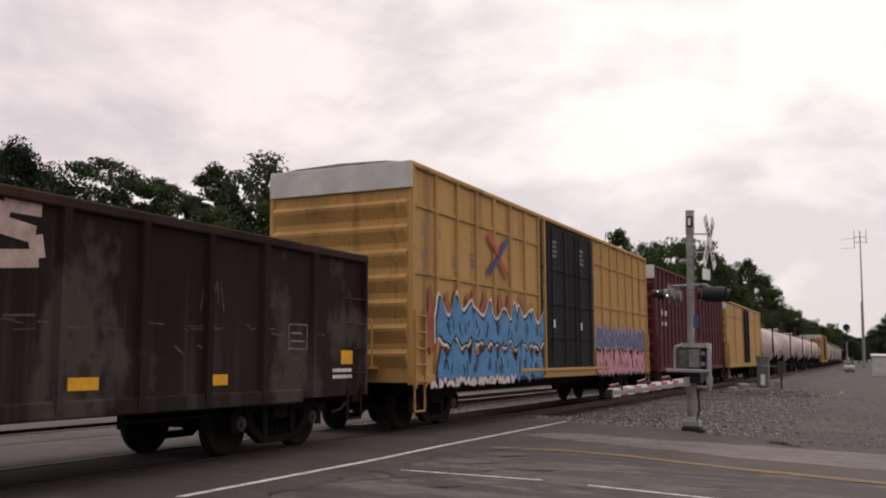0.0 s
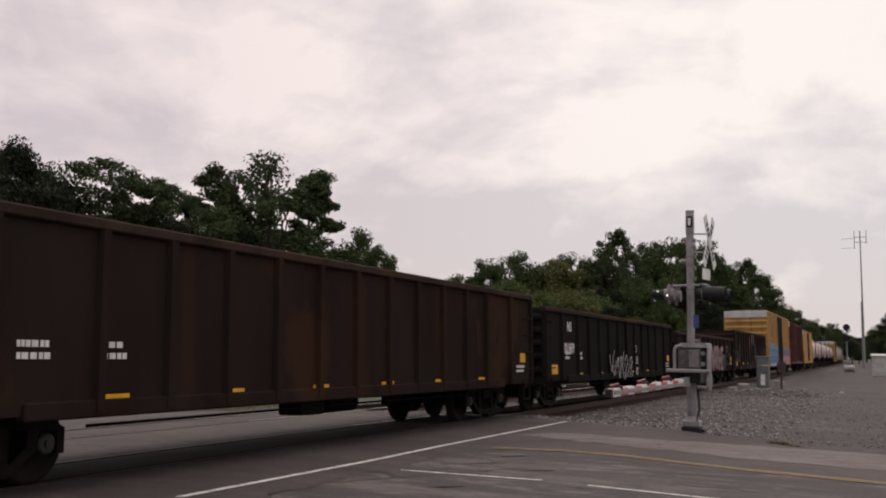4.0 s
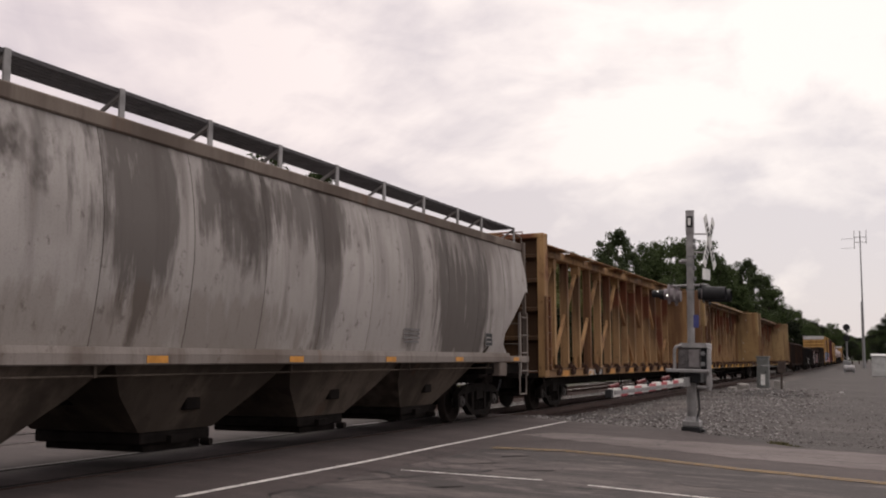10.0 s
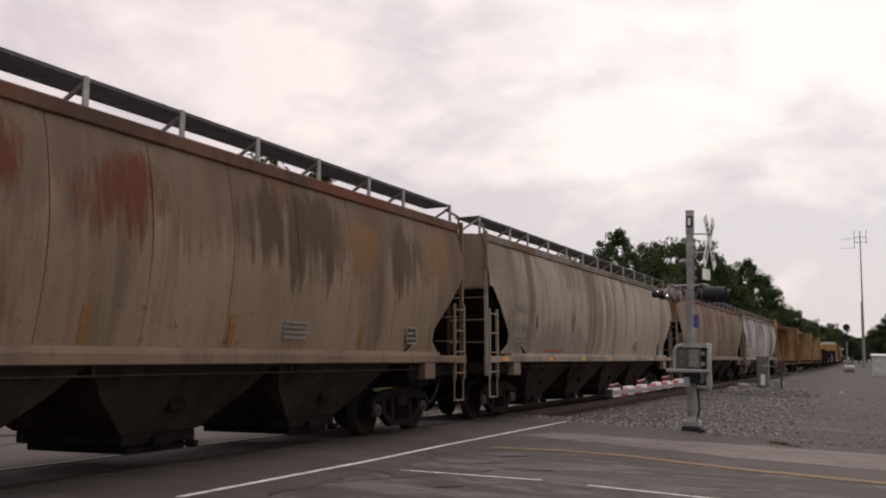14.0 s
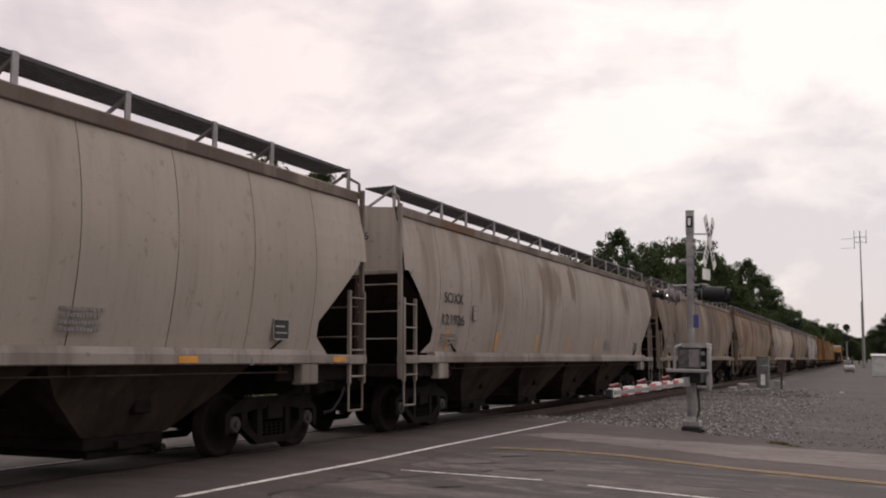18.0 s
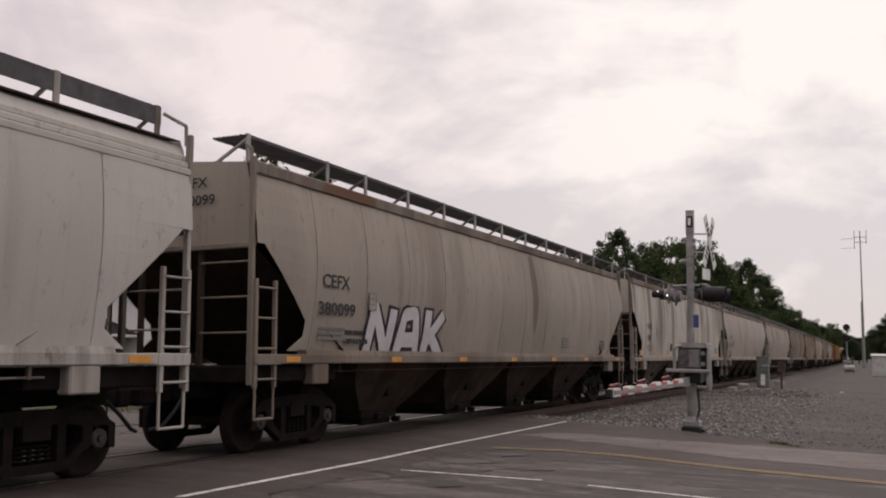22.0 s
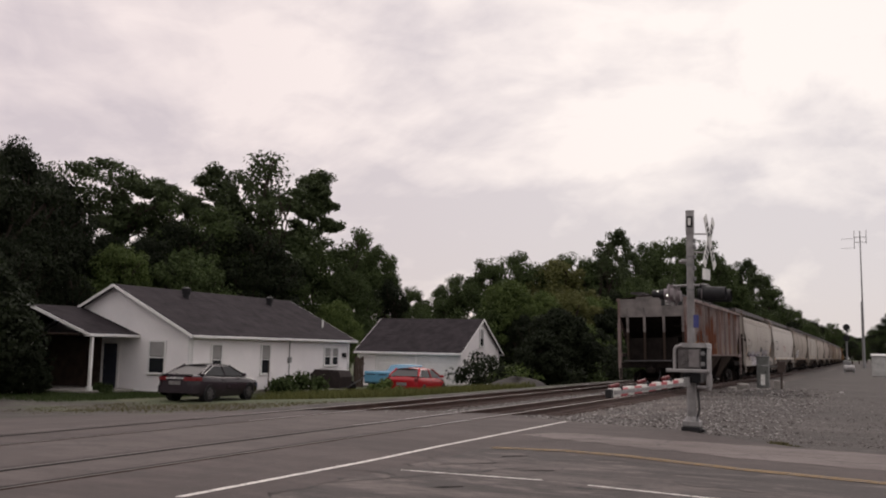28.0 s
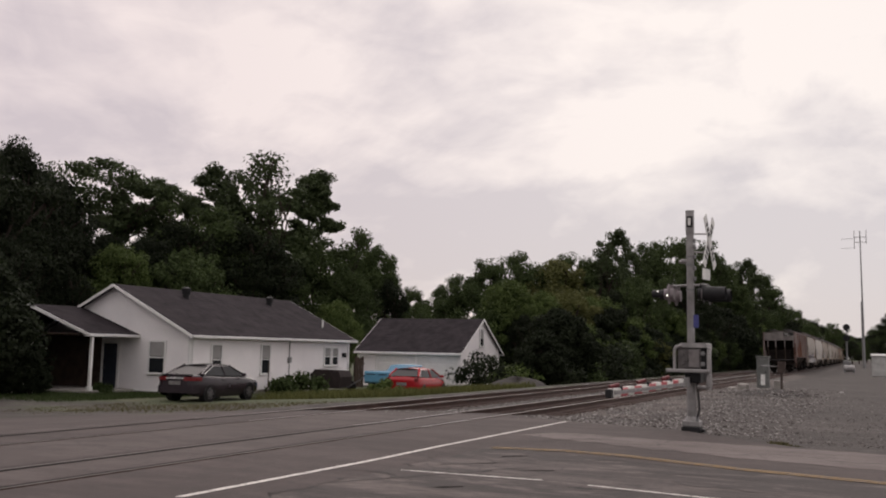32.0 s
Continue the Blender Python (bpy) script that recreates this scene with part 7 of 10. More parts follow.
for y, z0_, z1_ in ((-5.42, 0.85, 2.2), (-4.30, 0.85, 2.25), (-3.12, 0.85, 2.3), (-2.85, 0.9, 2.25)):
    part("graffiti", Geo().bar((1.638, y, z0_), (1.638, y + 0.05, z1_), 0.003, 0.07), D_PALE, g2, "white sprayed upright")
part("reflective_strip", Geo().box(1.616, 1.62, -3.97, -3.46, 1.30, 1.44), YELLOW_MARK, g2)
part("graffiti", Geo().bar((1.62, -2.75, 1.5), (1.62, -2.25, 1.55), 0.003, 0.18), plain("spray_cream", (0.40, 0.36, 0.24), 0.7, 0, 0.3, 3), g2, "cream sprayed blob")
for k in range(34):
    ya, za = -2.4 + 2.5 * rg.random(), rg.uniform(0.82, 1.15)
    part("graffiti", Geo().bar((1.607 + 0.0002 * k, ya, za), (1.607 + 0.0002 * k, ya + rg.uniform(-0.08, 0.12), za + rg.uniform(0.3, 0.85)), 0.002, rg.uniform(0.05, 0.16)), (D_RED, D_GREY, D_BLUE, D_ROSE, D_GREY, D_GREEN, D_ROSE)[k % 7], g2, "streaky sprayed stroke")
for k in range(34):
    ya, za = 0.1 + 4.5 * rg.random(), rg.uniform(0.8, 1.3)
    part("graffiti", Geo().bar((1.607 + 0.0002 * k, ya, za), (1.607 + 0.0002 * k, ya + 0.1, za + rg.uniform(0.2, 0.6)), 0.002, rg.uniform(0.15, 0.3)), (D_GREEN, D_RED, D_BLUE, D_RED)[k % 4], g2, "sprayed backing patch")
spray_letters(g2, on_g2, "WRAHE", 0.45, 4.3, 0.85, 1.95, S_CHALKY, D_RED, 0.11, 0.06, 26, 0.12, 1, 0.10)
for k in range(22):
    ya, za = 0.4 + 4.0 * rg.random(), rg.uniform(0.85, 1.6)
    part("graffiti", Geo().bar((1.6245 + 0.0002 * k, ya, za), (1.6245 + 0.0002 * k, ya + rg.uniform(-0.15, 0.2), za + rg.uniform(0.1, 0.4)), 0.002, rg.uniform(0.02, 0.07)), (D_RED, D_ROSE, D_BLUE, D_GREY, D_GREEN)[k % 5], g2, "thin sprayed stroke")
spray_letters(g2, flat(1.622), "O", 4.35, 4.95, 0.95, 1.55, D_BLUE, D_GREEN, 0.10, 0.04, 28, 0.0, 3, 0.05)
for shape, za, zc, mt in (("H", 0.95, 1.33, D_PALE), ("U", 1.74, 2.2, D_ROSE), ("H", 1.85, 2.25, D_PALE)):
    spray_letters(g2, on_g2, shape, 5.45, 6.1, za, zc, mt, mt, 0.018, 0.004, 29, 0.0, 1, 0.06)
placard(g2, 1.535, 6.67, 1.40, 0.48, 0.31, LETTER_WHITE, GON[1])
part("reflective_strip", Geo().box(1.535, 1.54, 6.57, 6.86, 1.21, 1.32), YELLOW_MARK, g2)
tag_paint(g2, on_g2, -h2 + 0.5, -h2 + 1.6, 1.4, 1.95, D_PALE, S_BLACK, 23, 3, 0.022)
g3 = gondola(-35.85, -20.4, 2.75, 0.80, GON[2], "clean black gondola with white lettering, open top", [0, 1.38, 2.8] + [2.8 + 1.09 * i for i in range(1, 9)] + [12.65, 14.07, 15.45], "NS", "201689", 3, (2.96, 2.17, 0.05), False)
h3 = 7.72
tag_paint(g3, flat(1.616), -h3 + 5.8, -h3 + 8.9, 0.75, 1.65, S_WHITE, S_BLACK, 34, 5, 0.022, rough=0.8)
for i, ch in enumerate(("3", "SE", "PS")):
    sign(g3, ch, LETTER_WHITE, (1.62, -h3 + 9.3, 1.6 - 0.38 * i), SIDE, 0.36)
sign(g3, "201689", LETTER_WHITE, (-1.3, -h3 - 0.05, 2.62), REAR, 0.12)
gondola(-53.35, -36.85, 2.95, 0.80, GON[3], "dark brown rusty gondola, open top", [0, 1.4, 2.8] + [2.8 + 1.09 * i for i in range(1, 10)] + [13.7, 15.1, 16.5], None, None, 4, (2.96, 2.17, 0.05), False)

# centre-beam flat cars, empty
centerbeam(-76.7, -54.3, BEAM[0], BEAM_RUST, "empty tan centre-beam lumber flatcar, dirty and rusting", (("TTZX", 3.95), ("853", 4.8)), 1, None, 0.42, 4.3)
centerbeam(-100.05, -77.9, BEAM[1], BEAM_RUST, "empty golden centre-beam lumber flatcar with yellow sill strips", (("735", 4.86),), 2, None, 0.5, 4.3)
centerbeam(-123.7, -101.2, BEAM[2], BEAM_RUST, "empty orange-tan centre-beam lumber flatcar", (("TTZX", 3.95), ("857", 4.6), ("760", 5.1)), 3, ORANGE_MARK, 0.27, 2.7)

# covered hoppers
covered_hopper(-144.45, -125.0, H_PAINT[0], UNDER_PALE, "white covered hopper with dark vertical soot streaks", TRIM[0], ORANGE_MARK, "CEFX", "435143", LETTER_BLACK, seed=1)
c2 = covered_hopper(-165.3, -145.7, H_PAINT[1], UNDER, "tan covered hopper with rust patches and brown streaks", TRIM[1], None, "TILX", "640477", LETTER_BLACK, seed=2)
tag_paint(c2, lambda z: hopper_side(z) + 0.012, 4.15, 5.7, 1.56, 1.98, LETTER_GREY, LETTER_GREY, 41, 4, 0.018)
c3 = covered_hopper(-186.0, -166.65, H_PAINT[2], UNDER, "cream covered hopper with grey stains, rust along the roof", TRIM[2], ORANGE_MARK, "SDIX", "413047", LETTER_GREY, seed=3)
covered_hopper(-206.8, -187.25, H_PAINT[3], UNDER, "cream covered hopper heavily stained with orange rust", TRIM[3], None, "TILX", "638852", LETTER_BLACK, seed=4)
bars_of_text(c3, hopper_side(1.6) + 0.016, -5.86, 1.55, 1.7, 0.09, 1, LETTER_RED, 93)
c5 = covered_hopper(-227.7, -208.05, H_PAINT[4], UNDER, "brown-grimed covered hopper with a blue tag", TRIM[4], None, "TILX", "640506", LETTER_GREY, seed=5)
tag_paint(c5, lambda z: hopper_side(z) + 0.012, -9.8 + 3.7, -9.8 + 6.3, 1.45, 2.15, plain("spray_slate", (0.11, 0.12, 0.20), 0.6, 0, 0.3, 3), LETTER_GREY, 42, 3, 0.13)
c6 = covered_hopper(-248.55, -228.9, H_PAINT[5], UNDER, "dusty pale grey covered hopper with orange strips", TRIM[5], None, "SOXX", "121926", LETTER_BLACK, seed=6)
for y in (-8.2, -5.5, -2.78, -0.09, 2.70):
    for c in (c6,):
        hug(c, "reflective_strip", y, y + 0.12, 1.58, 1.98, ORANGE_MARK)
FADED_STRIP = plain("faded_ochre_strip", (0.24, 0.125, 0.04), 0.6, 0, 0.3, 6)
for y in (-5.2, -2.7, -0.2, 2.40, 5.88):
    hug(TRAIN[-3][0], "reflective_strip", y, y + 0.13, 1.56, 1.98, FADED_STRIP)
covered_hopper(-269.6, -249.85, H_PAINT[6], UNDER, "plain warm grey covered hopper with orange sill strips", TRIM[6], ORANGE_MARK, "CEFX", "635106", LETTER_BLACK, seed=7)
c8 = covered_hopper(-290.35, -270.7, H_PAINT[7], UNDER_PALE, "white flat-sided covered hopper streaked with brown dirt", TRIM[7], ORANGE_MARK, "NUIX", "1286", LETTER_BLACK, "post", seed=8, board_gap=2.4, mark_on=0.45)
for i in range(8):
    hug(c8, "reflective_strip", -9.2 + 2.5 * i, -8.82 + 2.5 * i, 1.58, 1.70, ORANGE_MARK, 0.35)
for y in (-3.86, 3.55):
    hug(c8, "paint_patch", y, y + 0.48, 1.71, 1.99, LETTER_BLACK, 0.35)
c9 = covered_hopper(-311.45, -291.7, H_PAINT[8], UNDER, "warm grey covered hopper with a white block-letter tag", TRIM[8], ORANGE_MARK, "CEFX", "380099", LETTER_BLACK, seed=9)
spray_letters(c9, lambda z: hopper_side(z) + 0.012, "NAK", -7.0, -3.74, 1.36, 2.24, S_CHALK, S_BLACK, 0.125, 0.075, 43, 0.0, 1, 0.03)
bars_of_text(c9, hopper_side(1.8) + 0.016, -7.68, 1.60, 0.7, 0.28, 2, LETTER_BLACK, 91)
c10 = covered_hopper(-332.15, -312.7, H_PAINT[9], UNDER_WHITE, "clean white covered hopper with a moulded roof edge", TRIM[9], ORANGE_MARK, "SHPX", "464640", LETTER_BLACK, "fillet", seed=10, mark_on=0.6, mark_size=1.35)
bars_of_text(c10, hopper_side(2.5, 0.8) + 0.014, -0.7, 2.0, 0.8, 0.5, 5, LETTER_RED, 50)
c11 = covered_hopper(-349.4, -333.3, H_PAINT[10], UNDER, "pale grey covered hopper with silver graffiti along the sill", TRIM[10], None, "HKRX", "500363", LETTER_BLACK, "fillet", 3, seed=11)
h11 = 8.35
for sgn in (1, -1):
    part("deep_sill", Geo().box(sgn * 1.55 - 0.06, sgn * 1.55 + 0.06, -h11 + 0.02, h11 - 0.02, 0.93, 1.33, 0.02), H_PAINT[10], c11, "deep pale side sill")
on_c11 = lambda z: 1.614 if z < 1.46 else 1.614 - 0.5 * (z - 1.46) if z < 1.53 else hopper_side(z, 0.8) + 0.022


def lay(car, name, side_x, y0, y1, z0, z1, mat, lift=0.016):
    """A flat patch of paint or tape that follows a car's side."""
    zs = [z0 + (z1 - z0) * k / 6 for k in range(7)]
    part(name, Geo().grid([[(side_x(z) + lift, y0, z), (side_x(z) + lift, y1, z)] for z in zs], False), mat, car)



spray_letters(c11, on_c11, "MENSA", -5.9, 0.25, 1.30, 1.80, S_SILVER, S_PLUM, 0.12, 0.05, 44, 0.25, 2, 0.10)
spray_letters(c11, on_c11, "WAZUE", -5.6, 0.5, 0.98, 1.28, S_CHALK, S_PLUM, 0.075, 0.035, 45, 0.5, 2, 0.10)
spray_letters(c11, on_c11, "KORE", 1.3, 4.9, 1.02, 1.95, S_SILVER, S_PLUM, 0.105, 0.075, 46, 0.2, 3, 0.12)
spray_letters(c11, on_c11, "ZMWN", 1.1, 5.2, 0.98, 1.30, S_SILVER, S_PLUM, 0.05, 0.05, 47, -0.4, 2, 0.12)
hug(c11, "paint_patch", 0.22, 1.35, 1.87, 2.22, LETTER_BLACK, 0.8, 0.028)
for ya in (0.09, 4.14):
    lay(c11, "paint_patch", flat(1.615), ya, ya + 1.26, 1.34, 1.52, S_CHALK)
    bars_of_text(c11, 1.633, ya + 0.08, 1.36, 1.1, 0.13, 2, LETTER_GREY, int(90 + ya))
for ya, yb in ((5.85, 6.62), (7.22, 7.69)):
    part("paint_patch", Geo().box(1.612, 1.616, ya, yb, 0.95, 1.24), LETTER_BLACK, c11, "black painted square")
hug(c11, "paint_patch", 6.18, 6.46, 1.50, 1.76, LETTER_BLACK, 0.8, 0.028)
hug(c11, "paint_patch", -h11 + 1.4, -h11 + 2.2, 1.5, 1.75, LETTER_BLACK, 0.8, 0.028)
for y, za, zc in ((-h11 + 1.0, 1.5, 2.2), (-1.72, 1.34, 1.78), (1.80, 1.34, 1.75), (3.58, 1.34, 1.74), (6.93, 1.36, 2.24)):
    lay(c11, "reflective_strip", on_c11, y, y + 0.11, za, zc, ORANGE_MARK, 0.02)
bars_of_text(c11, hopper_side(2.7, 0.8) + 0.016, 3.1, 2.62, 2.2, 0.12, 1, LETTER_GREY, 95)
bars_of_text(c11, hopper_side(2.3, 0.8) + 0.016, 3.0, 2.14, 0.7, 0.16, 1, LETTER_GREY, 96)
DRIP = plain("dark_rust_drip", (0.055, 0.03, 0.022), 0.8, 0, 0.4, 6)
for y, z0, z1 in ((-1.65, 2.75, 3.6), (-1.63, 2.1, 2.8), (2.20, 2.95, 3.55), (2.23, 2.45, 3.0), (0.2, 2.3, 3.2)):
    hug(c11, "rust_drip", y, y + 0.035, z0, z1, DRIP, 0.8, 0.018)
ribbed_hopper(-368.35, -351.1, H_PAINT[11], UNDER, "rusty brown ribbed covered hopper, last car of the train")

# the cars ahead, already far down the line
bars = boxcar(35.3, 51.8, MAROON, MAROON, "maroon boxcar with a white end cap", seed=4, top=5.0, post_gap=0.8, rails=(2.9,))
bars_of_text(bars, 1.555, -7.2, 2.6, 1.2, 0.8, 2, LETTER_WHITE, 60)
boxcar(53.2, 69.4, YEL, DOOR_BLACK, "yellow boxcar with a black door", seed=5, top=4.7, post_gap=3.0, door=(0.42, 0.60), rails=(2.0, 3.9))
TANK = weathered("tank_pale_pink", (0.56, 0.47, 0.45), (0.32, 0.24, 0.22), (0.22, 0.10, 0.08), 0.55, 0.74, 50)
TANK_BAND = weathered("tank_band_rust", (0.22, 0.13, 0.11), (0.12, 0.07, 0.06), (0.2, 0.09, 0.06), 0.5, 0.6, 51)
s = 70.7
for i in range(5):
    tank_car(s, s + 15.2, TANK, TANK_BAND, "pale pinkish tank car with rusty bands")
    s += 16.5
boxcar(s, s + 18.5, YEL, DOOR_BLACK, "yellow boxcar far down the line", seed=6)
s += 19.8
for i in range(6):
    covered_hopper(s, s + 18.4, H_PAINT[(10, 6, 5, 8, 2, 6)[i]], UNDER, "pale grey covered hopper far down the line", TRIM[6], None, None, None, LETTER_GREY, seed=60 + i)
    s += 19.7
for i in range(5):
    gondola(s, s + 16.0, 2.9, 0.8, GON[i % 4], "dark gondola far down the line", [1.33 * k for k in range(13)], None, None, 70 + i)
    s += 17.1
for i in range(4):
    boxcar(s, s + 17.0, (MAROON, YEL)[i % 2], DOOR_BLACK, "boxcar far down the line", seed=80 + i, top=4.7)
    s += 18.3
# ---- the house beyond the tracks ----
SIDING = plain("white_vinyl_siding", (0.83, 0.80, 0.81), 0.6, 0, 0.06, 0.9, 0.05)
TRIM_WHITE = plain("white_trim", (0.74, 0.73, 0.73), 0.5, 0, 0.08, 4)
SHINGLE = plain("grey_asphalt_shingle", (0.036, 0.0305, 0.0345), 0.9, 0, 0.4, 1.6, 0.4)
# brown dark enough to hold the shade under the porch roof
PORCH_SHADE = plain("porch_shade_brown", (0.075, 0.052, 0.044), 0.8, 0, 0.35, 3)
DOOR_NAVY = plain("dark_blue_door", (0.012, 0.016, 0.03), 0.45, 0, 0.2, 4)
BLIND = plain("window_blind", (0.30, 0.29, 0.29), 0.6, 0, 0.1, 3)
GZ = -0.74


def lap_wall(name, parent, p0, p1, z0, z1, out, gable=None, boards=True):
    """A wall of overlapping boards from p0 to p1; out is its outward normal; gable = (ridge height) makes it a gable end."""
    p0, p1, out = Vector((*p0, 0)), Vector((*p1, 0)), Vector((*out, 0))
    up = lambda p, zz, o: p + out * o + Vector((0, 0, zz))
    zt = gable if gable else z1

    def ends(zz):
        if gable and zz > z1:
            k = 0.5 * (zz - z1) / (gable - z1)
            return p0.lerp(p1, k), p1.lerp(p0, k)
        return p0, p1
    core = [up(p0, z0, -0.01), up(p1, z0, -0.01), up(p1, z1, -0.01)] + ([up(p0.lerp(p1, 0.5), gable, -0.01)] if gable else []) + [up(p0, z1, -0.01)]
    n = len(core)
    g = Geo().add(core + [p - out * 0.12 for p in core], [tuple(range(n)), tuple(range(2 * n - 1, n - 1, -1))] + [(i, n + i, n + (i + 1) % n, (i + 1) % n) for i in range(n)])
    wall = part(name, g, SIDING, parent, "white lapped siding wall")
    z, course = z0, 0.125
    while boards and z < zt - 0.01:
        zb = min(z + course, zt)
        a0, b0 = ends(z)
        a1, b1 = ends(zb)
        vs = [up(a0, z, 0.034), up(b0, z, 0.034), up(b1, zb, 0.0), up(a1, zb, 0.0), up(a0, z, -0.005), up(b0, z, -0.005), up(b1, zb, -0.005), up(a1, zb, -0.005)]
        part("siding_board", Geo().add(vs, [(0, 1, 2, 3), (7, 6, 5, 4), (0, 4, 5, 1), (1, 5, 6, 2), (2, 6, 7, 3), (3, 7, 4, 0)]), SIDING, wall)
        z = zb
    return wall


def window(parent, p, along, out, w, z0, z1):
    """A white-framed sash window set on a wall."""
    m = Matrix((( along[0], out[0], 0, p[0]), (along[1], out[1], 0, p[1]), (0, 0, 1, 0), (0, 0, 0, 1)))
    fr = Geo()
    for a, b, c, d in ((-0.09, 0, z0 - 0.09, z1 + 0.09), (w, w + 0.09, z0 - 0.09, z1 + 0.09), (0, w, z1, z1 + 0.09), (0, w, (z0 + z1) / 2 - 0.025, (z0 + z1) / 2 + 0.025)):
        fr.box(a, b, 0.0, 0.085, c, d, 0, m)
    wi = part("window", fr, TRIM_WHITE, parent, "white sash window")
    part("sill", Geo().box(-0.14, w + 0.14, 0.0, 0.12, z0 - 0.10, z0, 0.01, m), TRIM_WHITE, wi)
    for a, b in ((z0, (z0 + z1) / 2 - 0.025), ((z0 + z1) / 2 + 0.025, z1)):
        part("pane", Geo().box(0, w, 0.05, 0.058, a, b, 0, m), GLASS_DARK, wi)
    part("blind", Geo().box(0.03, w - 0.03, 0.0585, 0.062, (z0 + z1) / 2 + 0.05, z1 - 0.02, 0, m), BLIND, wi)
    return wi


def gable_roof(parent, x0, x1, y0, y1, ze, zr, axis, over=0.4, rake=0.35):
    """Two shingled slopes with white fascia; axis is the ridge's direction."""
    if axis == "y":
        xm, y0, y1 = (x0 + x1) / 2, y0 - rake, y1 + rake
        k = over * (zr - ze) / ((x1 - x0) / 2)
        slopes = [((x0 - over, ze - k), (xm, zr)), ((x1 + over, ze - k), (xm, zr))]
        put = lambda a, b, z: (a, b, z)
    else:
        xm = (y0 + y1) / 2
        k = over * (zr - ze) / ((y1 - y0) / 2)
        slopes = [((y0 - over, ze - k), (xm, zr)), ((y1 + over, ze - k), (xm, zr))]
        y0, y1 = x0 - rake, x1 + rake
        put = lambda a, b, z: (b, a, z)
    for (a, za), (b, zb) in slopes:
        n = 22
        rows = [[put(a, y0, za), put(a, y1, za)]]
        for i in range(n):
            p, q = i / n, (i + 1) / n
            a0, z0, a1, z1 = a + (b - a) * p, za + (zb - za) * p, a + (b - a) * q, za + (zb - za) * q
            rows += [[put(a0, y0, z0 + 0.038), put(a0, y1, z0 + 0.038)], [put(a1, y0, z1 + 0.03), put(a1, y1, z1 + 0.03)]]
        g = Geo().grid(rows + [[put(b, y0, zb), put(b, y1, zb)], [put(a, y0, za), put(a, y1, za)]], False)
        part("roof_slope", g, SHINGLE, parent, "dark grey shingle roof slope")
        e = 0.05 if a > b else -0.05
        g = Geo()
        lo, hi = sorted((a, a + e))
        if axis == "y":
            g.box(lo, hi, y0, y1, za - 0.08, za + 0.03, 0.01)
        else:
            g.box(y0, y1, lo, hi, za - 0.10, za + 0.03, 0.01)
        part("gutter", g, TRIM_WHITE, parent, "white eave gutter")
        for yy in (y0, y1):
            s = -0.03 if yy == y0 else 0.03
            g = Geo()
            g.add([put(a, yy, za - 0.11), put(b, yy, zb - 0.11), put(b, yy, zb + 0.03), put(a, yy, za + 0.03),
                   put(a, yy + s, za - 0.11), put(b, yy + s, zb - 0.11), put(b, yy + s, zb + 0.03), put(a, yy + s, za + 0.03)],
                  [(0, 1, 2, 3), (7, 6, 5, 4), (0, 4, 5, 1), (1, 5, 6, 2), (2, 6, 7, 3), (3, 7, 4, 0)])
            part("bargeboard", g, TRIM_WHITE, parent, "white bargeboard")
        # soffit
        w0 = a - (over if a > b else -over)
        g = Geo()
        lo, hi = sorted((a, w0))
        if axis == "y":
            g.box(lo, hi, y0, y1, za - 0.10, za - 0.08)
        else:
            g.box(y0, y1, lo, hi, za - 0.10, za - 0.08)
        part("soffit", g, TRIM_WHITE, parent)


